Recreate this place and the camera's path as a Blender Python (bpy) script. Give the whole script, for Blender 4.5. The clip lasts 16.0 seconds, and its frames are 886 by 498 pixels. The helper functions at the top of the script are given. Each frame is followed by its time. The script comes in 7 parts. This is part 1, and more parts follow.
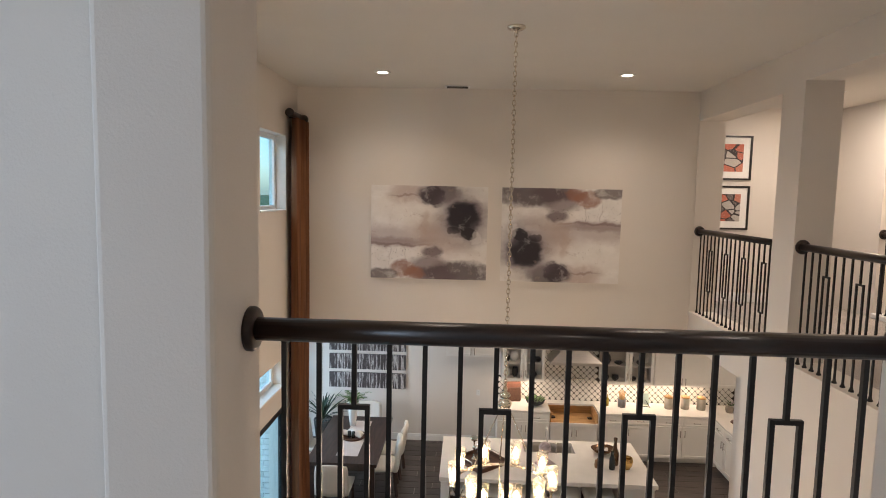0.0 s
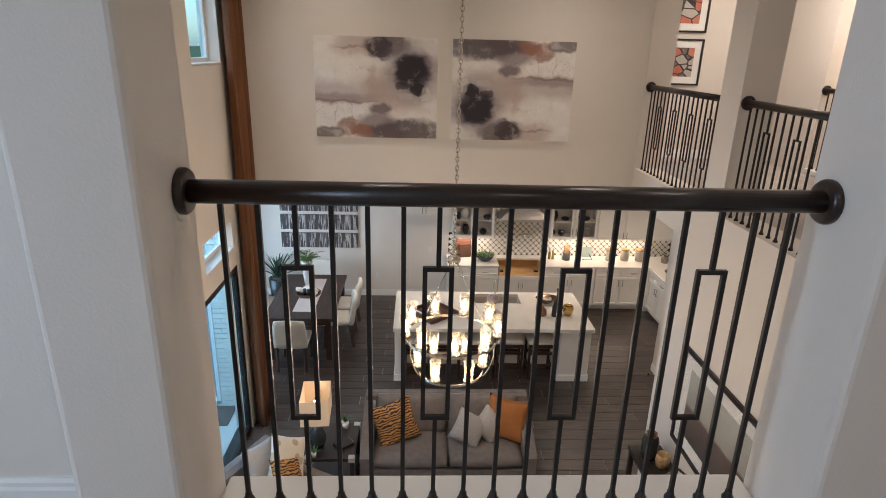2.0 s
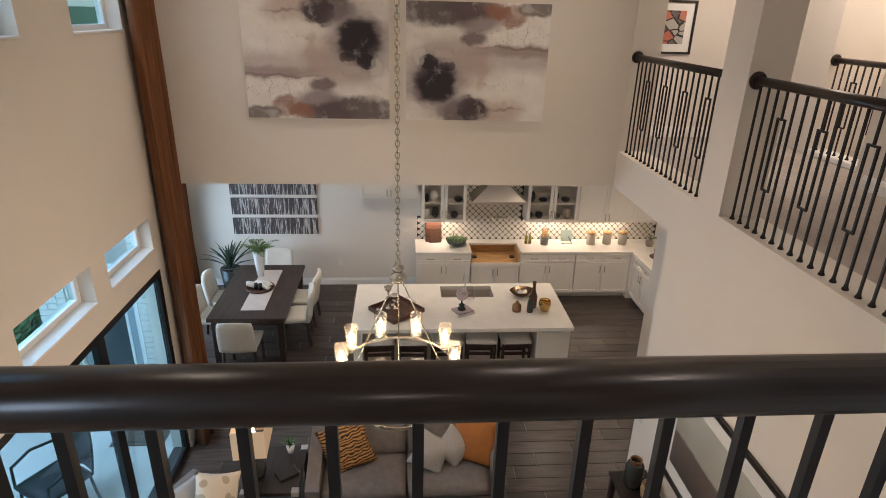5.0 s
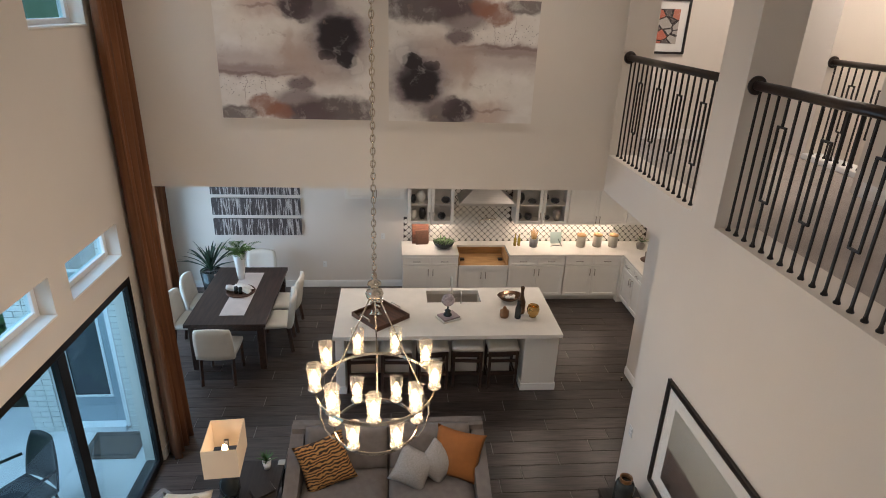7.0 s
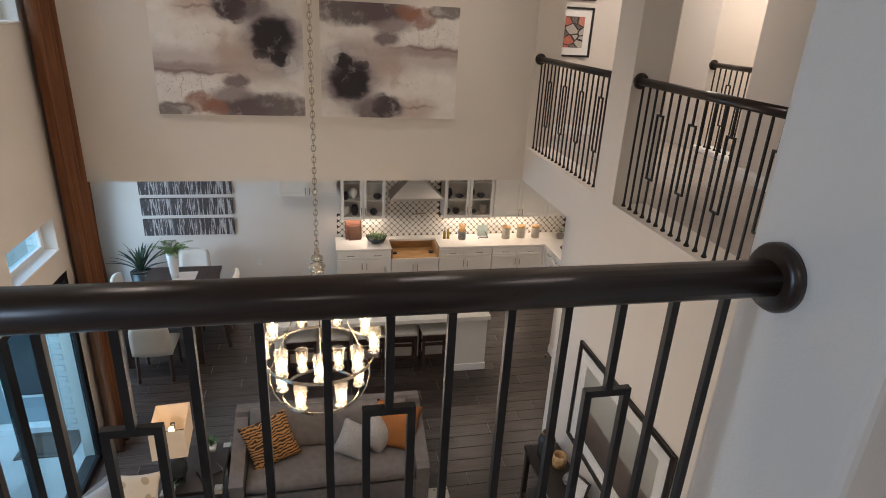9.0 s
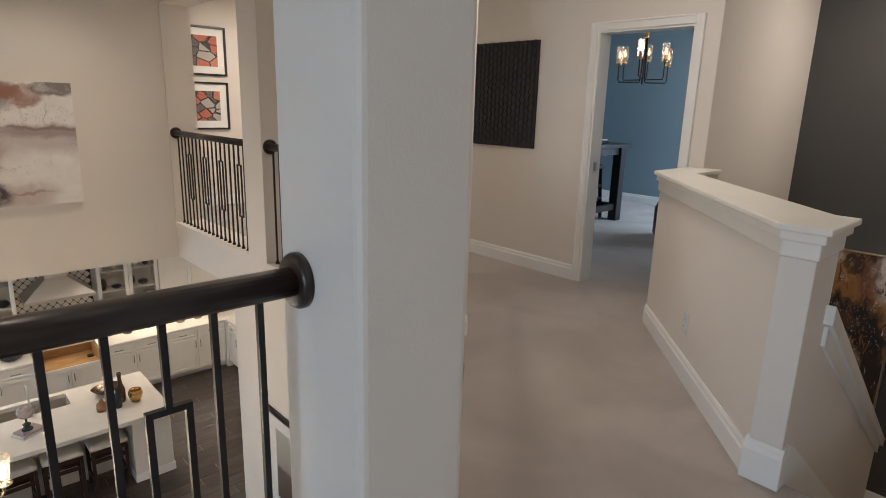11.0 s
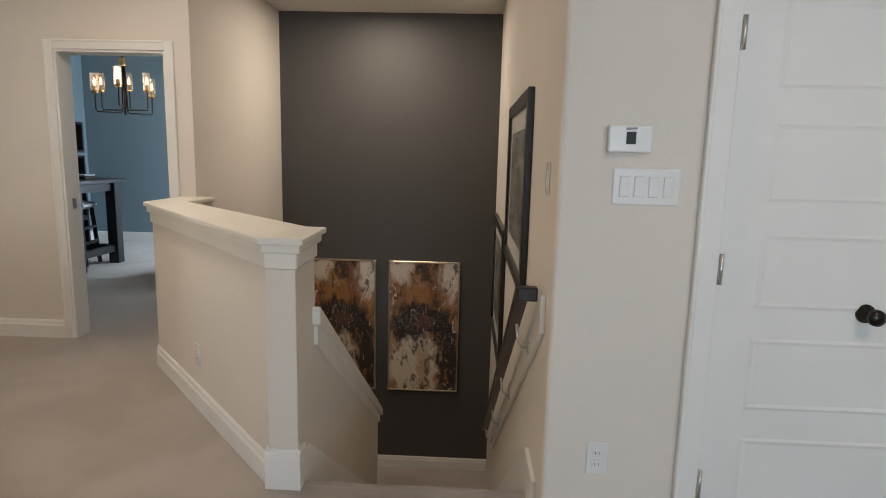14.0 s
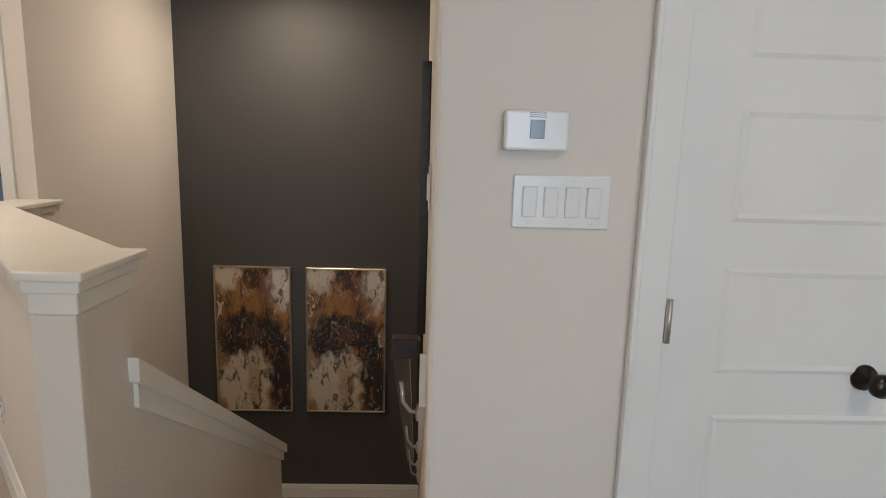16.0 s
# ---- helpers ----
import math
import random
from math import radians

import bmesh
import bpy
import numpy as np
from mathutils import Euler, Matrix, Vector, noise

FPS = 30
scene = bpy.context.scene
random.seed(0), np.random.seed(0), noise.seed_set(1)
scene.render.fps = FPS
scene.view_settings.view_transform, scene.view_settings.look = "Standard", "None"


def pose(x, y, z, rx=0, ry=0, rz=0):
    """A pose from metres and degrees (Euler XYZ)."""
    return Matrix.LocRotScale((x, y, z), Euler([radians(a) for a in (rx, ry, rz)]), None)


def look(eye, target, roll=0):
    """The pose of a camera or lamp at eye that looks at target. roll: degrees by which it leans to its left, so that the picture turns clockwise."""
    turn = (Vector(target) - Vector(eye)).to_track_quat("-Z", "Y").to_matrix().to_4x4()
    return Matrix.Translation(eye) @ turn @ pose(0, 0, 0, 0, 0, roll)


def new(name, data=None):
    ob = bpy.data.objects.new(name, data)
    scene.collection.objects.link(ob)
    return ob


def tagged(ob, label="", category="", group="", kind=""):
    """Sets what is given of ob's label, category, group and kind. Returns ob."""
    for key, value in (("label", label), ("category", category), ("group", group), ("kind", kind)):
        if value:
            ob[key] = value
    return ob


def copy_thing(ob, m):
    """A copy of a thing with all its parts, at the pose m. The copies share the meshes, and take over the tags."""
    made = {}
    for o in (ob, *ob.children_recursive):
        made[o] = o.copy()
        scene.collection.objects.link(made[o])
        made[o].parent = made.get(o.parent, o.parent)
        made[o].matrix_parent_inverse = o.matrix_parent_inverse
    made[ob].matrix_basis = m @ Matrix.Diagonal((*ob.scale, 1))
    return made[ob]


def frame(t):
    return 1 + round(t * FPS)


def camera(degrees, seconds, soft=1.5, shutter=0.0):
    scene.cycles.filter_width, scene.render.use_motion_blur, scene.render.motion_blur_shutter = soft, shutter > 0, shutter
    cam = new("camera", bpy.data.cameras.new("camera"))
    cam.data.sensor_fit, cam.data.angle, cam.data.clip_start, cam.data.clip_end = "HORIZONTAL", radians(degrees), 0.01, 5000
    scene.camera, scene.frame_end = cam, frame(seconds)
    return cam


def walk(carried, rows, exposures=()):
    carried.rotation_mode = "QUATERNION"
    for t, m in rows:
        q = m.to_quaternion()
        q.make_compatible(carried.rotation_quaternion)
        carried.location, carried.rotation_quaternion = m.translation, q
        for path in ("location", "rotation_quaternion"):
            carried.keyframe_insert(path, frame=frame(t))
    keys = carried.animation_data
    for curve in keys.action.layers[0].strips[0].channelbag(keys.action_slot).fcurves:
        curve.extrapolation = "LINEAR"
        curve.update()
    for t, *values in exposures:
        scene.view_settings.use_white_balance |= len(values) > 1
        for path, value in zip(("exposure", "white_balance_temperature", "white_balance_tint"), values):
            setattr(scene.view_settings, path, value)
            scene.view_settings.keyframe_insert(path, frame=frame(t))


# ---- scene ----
PATH = [
    (0, (0.076, 0.104, 1.412), (-0.008, 2.094, 1.23), 1.2),
    (0.5, (0.086, 0.094, 1.407), (0.111, 2.084, 1.214), 1.4),
    (1, (0.089, 0.102, 1.409), (0.154, 2.077, 1.101), 1.5),
    (1.5, (0.093, 0.111, 1.403), (0.174, 2.033, 0.859), 1.5),
    (2, (0.102, 0.138, 1.406), (0.189, 2.029, 0.761), 1.6),
    (2.5, (0.093, 0.316, 1.405), (0.188, 2.186, 0.702), 1.7),
    (3, (0.088, 0.531, 1.425), (0.193, 2.39, 0.695), 1.7),
    (3.5, (0.126, 0.639, 1.412), (0.249, 2.491, 0.667), 1.8),
    (4, (0.262, 0.803, 1.416), (0.394, 2.654, 0.67), 1.7),
    (6.5, (0.486, 1.342, 1.441), (0.651, 3.184, 0.681), 1.9),
    (7, (0.516, 1.367, 1.445), (0.689, 3.208, 0.682), 2.1),
    (7.5, (0.54, 1.358, 1.429), (0.71, 3.199, 0.666), 2.0),
    (8, (0.498, 1.269, 1.434), (0.675, 3.109, 0.67), 1.9),
    (8.2, (0.437, 1.179, 1.433), (0.639, 3.019, 0.676), 2.1),
    (10.3, (0.528, 0.589, 1.421), (1.482, 2.22, 0.765), 2.6),
    (10.5, (0.565, 0.579, 1.416), (1.622, 2.155, 0.785), 2.3),
    (11, (0.611, 0.546, 1.415), (1.934, 1.969, 0.939), 1.6),
    (11.5, (0.636, 0.506, 1.404), (2.213, 1.697, 1.097), 1.2),
    (12, (0.662, 0.475, 1.382), (2.503, 1.221, 1.15), 1.6),
    (12.5, (0.762, 0.483, 1.38), (2.723, 0.817, 1.176), 1.3),
    (13, (0.733, 0.468, 1.388), (2.715, 0.624, 1.167), 1.3),
    (13.5, (0.727, 0.462, 1.384), (2.704, 0.557, 1.101), 1.5),
    (14, (0.748, 0.46, 1.365), (2.721, 0.538, 1.048), 1.4),
    (14.5, (0.878, 0.449, 1.365), (2.848, 0.53, 1.029), 1.6),
    (15, (1.077, 0.511, 1.375), (3.047, 0.59, 1.039), 1.4),
    (15.5, (1.197, 0.412, 1.404), (3.166, 0.469, 1.058), 1.6),
    (16, (1.393, 0.19, 1.388), (3.363, 0.12, 1.047), 1.7),
]
cam = camera(74.2, 16.0, soft=0.95)
walk(cam, [(t, look(eye, target, roll)) for t, eye, target, roll in PATH], [(0, 0.33, 6250, 17), (1, 0.33, 6200, 17), (2, 0.29, 6000, 16), (3, 0.28, 6200, 16), (4, 0.27, 6400, 17), (6.5, 0.08, 5900, 15), (8.2, 0.08, 5900, 15), (10.5, 0.28, 5900, 14), (11.5, 0.44, 5900, 11), (12.5, 0.56, 6050, 11), (14.5, 0.56, 6300, 12), (16, 0.54, 6350, 13)])

# ---- world, daylight, large lights ----
world = bpy.data.worlds.new("sky")
scene.world = world
world.use_nodes = True
_sky = world.node_tree.nodes.new("ShaderNodeTexSky")
_sky.sky_type = "NISHITA"
_sky.sun_disc = False
_sky.sun_elevation, _sky.sun_rotation = radians(46), radians(148)
_bg = world.node_tree.nodes["Background"]
_bg.inputs["Strength"].default_value = 0.15
world.node_tree.links.new(_sky.outputs[0], _bg.inputs["Color"])
_sd = bpy.data.lights.new("sun", "SUN")
_sd.energy, _sd.angle, _sd.color = 2.6, radians(0.5), (1.0, 0.96, 0.90)
_so = new("sun", _sd)
_so.matrix_world = look((15.5, -24.8, 30.3), (0, 0, 0))


def area(name, eye, target, w, h, power, color):
    d = bpy.data.lights.new(name, "AREA")
    d.shape, d.size, d.size_y, d.energy, d.color = "RECTANGLE", w, h, power, color
    o = new(name, d)
    o.matrix_world = look(eye, target)
    return o


WARM = (1.0, 0.79, 0.57)
SOFTWHITE = (1.0, 0.84, 0.66)
DAY = (0.72, 0.87, 1.0)

TOPZ, SOFFITZ = 2.70, -0.335
# sky light through the sliding door, the high windows and the gallery window
area("skylight_door", (-4.6, 4.86, 0.1), (-1.8, 4.86, -3.2), 4.2, 1.5, 110, DAY)
area("skylight_patio", (-4.4, 4.86, 0.8), (-3.7, 4.86, -3.4), 4.4, 1.6, 110, DAY)
area("skylight_high", (-2.9, 4.9, 2.95), (1.2, 4.9, 0.6), 4.2, 1.0, 200, DAY)
area("skylight_dining", (-3.8, 9.45, -2.2), (-2, 9.45, -2.4), 2.2, 2.0, 78, DAY)
area("skylight_gallery", (-4.68, -0.60, 1.45), (0, -0.45, 1.2), 1.9, 1.8, 78, (0.64, 0.82, 1.0))
area("skylight_study", (8.3, 2.45, 1.3), (7.6, 4.5, 0.6), 1.1, 1.5, 85, DAY)


def point(name, x, y, z, power, size=0.04, color=WARM):
    d = bpy.data.lights.new(name, "POINT")
    d.energy, d.shadow_soft_size, d.color = power, size, color
    new(name, d).location = (x, y, z)


def spot(name, x, y, z, power, angle=100, color=WARM):
    d = bpy.data.lights.new(name, "SPOT")
    d.energy, d.spot_size, d.spot_blend, d.shadow_soft_size, d.color = power, radians(angle), 1.0, 0.15, color
    new(name, d).location = (x, y, z)


# the pair at y 3.0 is extra, added overhead where it stays unseen
for _x, _y in ((-0.87, 6.42), (1.69, 6.42), (-0.87, 3.0), (1.69, 3.0)):
    spot("downlight_or_fill_beam", _x, _y, TOPZ - 0.03, 50, 140, SOFTWHITE)
# first is the stair downlight; hall and gallery ones are unseen fill, added
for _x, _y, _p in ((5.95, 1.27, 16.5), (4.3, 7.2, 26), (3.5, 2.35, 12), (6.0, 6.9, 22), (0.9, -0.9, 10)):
    area("downlight_or_fill_beam", (_x, _y, TOPZ - 0.03), (_x, _y + 0.001, 0), 0.22, 0.22, _p, SOFTWHITE)
# kitchen spots are guessed fill for the cabinet fronts, with no fixtures built
for _x in (-0.6, 1.2, 3.0, 4.3):
    spot("downlight_or_fill_beam", _x, 9.5, SOFFITZ - 0.03, 82, 135, WARM)
spot("downlight_or_fill_beam", 3.75, 6.95, SOFFITZ - 0.03, 55, 110, WARM)
# ---- materials ----
MATS = {}


def material(name, rough=0.5, metal=0.0):
    m = bpy.data.materials.new(name)
    m.use_nodes = True
    b = m.node_tree.nodes["Principled BSDF"]
    b.inputs["Roughness"].default_value = rough
    b.inputs["Metallic"].default_value = metal
    MATS[name] = m
    return m, m.node_tree.nodes, m.node_tree.links, b


def mixed(nt, a, b, fac_socket):
    n = nt.nodes.new("ShaderNodeMix")
    n.data_type = "RGBA"
    n.inputs[6].default_value = (*a, 1)
    n.inputs[7].default_value = (*b, 1)
    nt.links.new(fac_socket, n.inputs[0])
    return n.outputs[2]


def noise_tex(nt, scale, detail=3, stretch=(1, 1, 1), coord="Object", rough=0.5, dist=0.0):
    tc = nt.nodes.new("ShaderNodeTexCoord")
    mp = nt.nodes.new("ShaderNodeMapping")
    mp.inputs["Scale"].default_value = stretch
    n = nt.nodes.new("ShaderNodeTexNoise")
    n.inputs["Scale"].default_value = scale
    n.inputs["Detail"].default_value = detail
    n.inputs["Roughness"].default_value = rough
    n.inputs["Distortion"].default_value = dist
    nt.links.new(tc.outputs[coord], mp.inputs[0])
    nt.links.new(mp.outputs[0], n.inputs["Vector"])
    return n.outputs["Fac"]


def ramp(nt, fac, stops):
    r = nt.nodes.new("ShaderNodeValToRGB")
    el = r.color_ramp.elements
    while len(el) < len(stops):
        el.new(0.5)
    for e, (p, c) in zip(el, stops):
        e.position, e.color = p, (*c, 1)
    nt.links.new(fac, r.inputs[0])
    return r.outputs[0]


def bump(nt, bsdf, fac, strength=0.2, distance=0.002):
    b = nt.nodes.new("ShaderNodeBump")
    b.inputs["Strength"].default_value = strength
    b.inputs["Distance"].default_value = distance
    nt.links.new(fac, b.inputs["Height"])
    nt.links.new(b.outputs[0], bsdf.inputs["Normal"])


def plain(name, color, rough=0.5, metal=0.0, vary=0.08, scale=6.0, bscale=0, bstr=0.2, bdist=0.002, stretch=(1, 1, 1)):
    """A surface of one paint or stuff, with slow unevenness, grain and relief."""
    m, nodes, links, b = material(name, rough, metal)
    nt = m.node_tree
    f = noise_tex(nt, scale, 4, stretch)
    lo = tuple(max(0, c * (1 - vary)) for c in color)
    hi = tuple(min(1, c * (1 + vary)) for c in color)
    links.new(ramp(nt, f, [(0.3, lo), (0.7, hi)]), b.inputs["Base Color"])
    if bscale:
        bump(nt, b, noise_tex(nt, bscale, 4, stretch), bstr, bdist)
    return m


def wood(name, dark, light, rough=0.4, scale=3.0, stretch=(14, 1, 14), bstr=0.15):
    m, nodes, links, b = material(name, rough)
    nt = m.node_tree
    f = noise_tex(nt, scale, 6, stretch, dist=0.6)
    links.new(ramp(nt, f, [(0.3, dark), (0.65, light)]), b.inputs["Base Color"])
    bump(nt, b, f, bstr, 0.001)
    return m


def glowing(name, color, strength):
    m, nodes, links, b = material(name, 0.5)
    b.inputs["Base Color"].default_value = (*color, 1)
    b.inputs["Emission Color"].default_value = (*color, 1)
    b.inputs["Emission Strength"].default_value = strength
    return m


def glass(name, color=(1, 1, 1), rough=0.02, ior=1.2, clear=0.0):
    """Glass; clear: the share that light passes straight through, as in a thin pane."""
    m, nodes, links, b = material(name, rough)
    b.inputs["Base Color"].default_value = (*color, 1)
    b.inputs["Transmission Weight"].default_value = 1.0
    b.inputs["IOR"].default_value = ior
    if clear:
        t = nodes.new("ShaderNodeBsdfTransparent")
        t.inputs[0].default_value = (*color, 1)
        mx = nodes.new("ShaderNodeMixShader")
        mx.inputs[0].default_value = clear
        links.new(b.outputs[0], mx.inputs[1])
        links.new(t.outputs[0], mx.inputs[2])
        links.new(mx.outputs[0], nodes["Material Output"].inputs[0])
    return m


def wall_paint(name, color):
    """Painted plaster with a sprayed orange-peel texture."""
    m, nodes, links, b = material(name, 0.75)
    nt = m.node_tree
    f = noise_tex(nt, 1.3, 3)
    links.new(ramp(nt, f, [(0.3, tuple(c * 0.96 for c in color)), (0.7, color)]), b.inputs["Base Color"])
    bump(nt, b, noise_tex(nt, 105, 3, rough=0.6), 0.4, 0.003)
    return m


WALL = wall_paint("wall_paint", (0.74, 0.685, 0.615))
CEIL = wall_paint("ceiling_paint", (0.72, 0.68, 0.61))
DARKWALL = wall_paint("dark_paint", (0.072, 0.068, 0.063))
BLUEWALL = wall_paint("blue_paint", (0.20, 0.27, 0.31))
TRIM = plain("trim_paint", (0.80, 0.79, 0.76), 0.35, vary=0.03, scale=3, bscale=40, bstr=0.05)
CAPW = plain("cap_paint", (0.80, 0.77, 0.70), 0.35, vary=0.03, scale=3)
IRON = plain("black_iron", (0.018, 0.016, 0.015), 0.45, 0.3, vary=0.25, scale=20, bscale=150, bstr=0.1)
DARKWOOD = wood("espresso_wood", (0.010, 0.006, 0.005), (0.030, 0.017, 0.012), 0.3, 4, (1, 14, 14))


def carpet_material():
    m, nodes, links, b = material("carpet", 0.95)
    nt = m.node_tree
    big = noise_tex(nt, 1.6, 4, dist=0.8)
    fine = noise_tex(nt, 420, 2)
    c1 = ramp(nt, big, [(0.35, (0.42, 0.36, 0.31)), (0.65, (0.53, 0.465, 0.41))])
    c2 = ramp(nt, fine, [(0.3, (0.62, 0.62, 0.62)), (0.7, (1, 1, 1))])
    mx = nodes.new("ShaderNodeMix")
    mx.data_type, mx.blend_type = "RGBA", "MULTIPLY"
    mx.inputs[0].default_value = 0.8
    links.new(c1, mx.inputs[6])
    links.new(c2, mx.inputs[7])
    links.new(mx.outputs[2], b.inputs["Base Color"])
    b.inputs["Sheen Weight"].default_value = 0.3
    bump(nt, b, fine, 0.8, 0.004)
    return m


CARPET = carpet_material()


def plank_material():
    m, nodes, links, b = material("dark_plank_tile", 0.32)
    nt = m.node_tree
    f = noise_tex(nt, 3.0, 6, (1, 16, 1), dist=0.5)
    inf = nodes.new("ShaderNodeObjectInfo")
    c = ramp(nt, f, [(0.3, (0.022, 0.016, 0.014)), (0.7, (0.074, 0.058, 0.049))])
    hsv = nodes.new("ShaderNodeHueSaturation")
    mr = nodes.new("ShaderNodeMapRange")
    mr.inputs[3].default_value, mr.inputs[4].default_value = 0.7, 1.4
    links.new(inf.outputs["Random"], mr.inputs[0])
    links.new(mr.outputs[0], hsv.inputs["Value"])
    links.new(c, hsv.inputs["Color"])
    links.new(hsv.outputs[0], b.inputs["Base Color"])
    bump(nt, b, f, 0.2, 0.002)
    return m


PLANK = plank_material()
GROUT = plain("grout", (0.34, 0.31, 0.28), 0.9, vary=0.1)
# ---- building helpers ----
def add_box(bm, x0, x1, y0, y1, z0, z1, bevel=0.0, seg=2):
    r = bmesh.ops.create_cube(bm, size=1)
    vs = r["verts"]
    bmesh.ops.scale(bm, vec=(x1 - x0, y1 - y0, z1 - z0), verts=vs)
    bmesh.ops.translate(bm, vec=((x0 + x1) / 2, (y0 + y1) / 2, (z0 + z1) / 2), verts=vs)
    if bevel:
        es = list({e for v in vs for e in v.link_edges})
        bmesh.ops.bevel(bm, geom=es, offset=bevel, segments=seg, affect="EDGES", profile=0.5)
    return bm


def box(x0, x1, y0, y1, z0, z1, bevel=0.0, seg=2):
    return add_box(bmesh.new(), x0, x1, y0, y1, z0, z1, bevel, seg)


def lathe(profile, seg=24, bm=None, at=(0, 0, 0)):
    """A turned body from (radius, height) pairs."""
    bm = bm or bmesh.new()
    rings = []
    for r, z in profile:
        if r < 1e-5:
            rings.append([bm.verts.new((at[0], at[1], at[2] + z))])
        else:
            rings.append([bm.verts.new((at[0] + r * math.cos(2 * math.pi * k / seg), at[1] + r * math.sin(2 * math.pi * k / seg), at[2] + z)) for k in range(seg)])
    for a, b in zip(rings, rings[1:]):
        for k in range(seg):
            n = (k + 1) % seg
            if len(a) == 1 and len(b) == 1:
                continue
            if len(a) == 1:
                f = (a[0], b[n], b[k])
            elif len(b) == 1:
                f = (a[k], a[n], b[0])
            else:
                f = (a[k], a[n], b[n], b[k])
            bm.faces.new(f).smooth = True
    return bm


def tube(points, radius, seg=10, bm=None, square=False, closed=False):
    """A bar of one radius along a line of points."""
    bm = bm or bmesh.new()
    pts = [Vector(p) for p in points]
    n = len(pts)
    if square:
        seg = 4
    rings = []
    side = None
    for i, p in enumerate(pts):
        if closed:
            d = (pts[(i + 1) % n] - pts[i - 1]).normalized()
        else:
            d = (pts[min(i + 1, n - 1)] - pts[max(i - 1, 0)]).normalized()
        if side is None:
            side = d.orthogonal().normalized() if abs(d.z) > 0.9 or abs(d.z) < 1e-6 and False else (Vector((0, 0, 1)).cross(d).normalized() if abs(d.z) < 0.95 else Vector((1, 0, 0)))
        side = (side - d * side.dot(d)).normalized()
        up = d.cross(side)
        off = math.pi / 4 if square else 0
        k2 = math.sqrt(2) if square else 1
        rings.append([bm.verts.new(p + radius * k2 * (math.cos(2 * math.pi * k / seg + off) * side + math.sin(2 * math.pi * k / seg + off) * up)) for k in range(seg)])
    pairs = list(zip(rings, rings[1:])) + ([(rings[-1], rings[0])] if closed else [])
    for a, b in pairs:
        for k in range(seg):
            bm.faces.new((a[k], a[(k + 1) % seg], b[(k + 1) % seg], b[k])).smooth = not square
    if not closed:
        bm.faces.new(rings[0][::-1])
        bm.faces.new(rings[-1])
    return bm


def prism(outline, axis, a, b, bm=None):
    """A flat outline drawn out along an axis from a to b; outline in the two other axes, in order."""
    bm = bm or bmesh.new()

    def at(p, v):
        q = list(p)
        q.insert("xyz".index(axis), v)
        return bm.verts.new(q)

    lo, hi = [at(p, a) for p in outline], [at(p, b) for p in outline]
    n = len(outline)
    bm.faces.new(lo[::-1])
    bm.faces.new(hi)
    for i in range(n):
        bm.faces.new((lo[i], lo[(i + 1) % n], hi[(i + 1) % n], hi[i]))
    bmesh.ops.recalc_face_normals(bm, faces=bm.faces)
    return bm


def mesh_of(name, bm, mat):
    me = bpy.data.meshes.new(name)
    bmesh.ops.recalc_face_normals(bm, faces=bm.faces)
    bm.to_mesh(me)
    bm.free()
    me.materials.append(mat)
    return me


def part(name, bm, mat, parent=None, label=""):
    ob = new(name, mesh_of(name, bm, mat))
    if parent is not None:
        ob.parent = parent
    if label:
        ob["label"] = label
    return ob


def thing(name, x, y, z, label, category, rz=0.0, group=""):
    """An Empty at a thing's base, whose parts are children in its own axes."""
    ob = new(name)
    ob.empty_display_size = 0.1
    ob.matrix_world = pose(x, y, z, 0, 0, rz)
    return tagged(ob, label, category, group)


def solid(name, bm, mat, label, category, group=""):
    return tagged(part(name, bm, mat), label, category, group)


def setting(name, bm, mat, label, category):
    return tagged(part(name, bm, mat), label, category, kind="structure")


# ---- the large structure ----
LOW, TOP = -3.40, 2.70
XL, XR = -2.05, 2.80          # void side walls
YF = 7.32                     # wall above the kitchen opening
SOFFIT = -0.335               # underside of the upper storey round the void
KY = 11.25                    # kitchen back wall


def holed_wall(axis, at0, at1, span, zspan, holes):
    """A wall of thickness at0..at1 on an axis, cut by rectangular holes (u0, u1, z0, z1)."""
    us = sorted({span[0], span[1], *(h[0] for h in holes), *(h[1] for h in holes)})
    zs = sorted({zspan[0], zspan[1], *(h[2] for h in holes), *(h[3] for h in holes)})
    us = [u for u in us if span[0] <= u <= span[1]]
    zs = [z for z in zs if zspan[0] <= z <= zspan[1]]
    nu, nz = len(us) - 1, len(zs) - 1
    full = [[not any(h[0] <= (us[i] + us[i + 1]) / 2 <= h[1] and h[2] <= (zs[j] + zs[j + 1]) / 2 <= h[3] for h in holes) for j in range(nz)] for i in range(nu)]
    bm = bmesh.new()
    cache = {}

    def v(s, i, j):
        k = (s, i, j)
        if k not in cache:
            p = (at1 if s else at0, us[i], zs[j]) if axis == "x" else (us[i], at1 if s else at0, zs[j])
            cache[k] = bm.verts.new(p)
        return cache[k]

    for i in range(nu):
        for j in range(nz):
            if not full[i][j]:
                continue
            for s in (0, 1):
                bm.faces.new((v(s, i, j), v(s, i + 1, j), v(s, i + 1, j + 1), v(s, i, j + 1)))
            for di, dj, a, b in ((-1, 0, (i, j), (i, j + 1)), (1, 0, (i + 1, j), (i + 1, j + 1)), (0, -1, (i, j), (i + 1, j)), (0, 1, (i, j + 1), (i + 1, j + 1))):
                p, q = i + di, j + dj
                if not (0 <= p < nu and 0 <= q < nz and full[p][q]):
                    bm.faces.new((v(0, *a), v(0, *b), v(1, *b), v(1, *a)))
    return bm


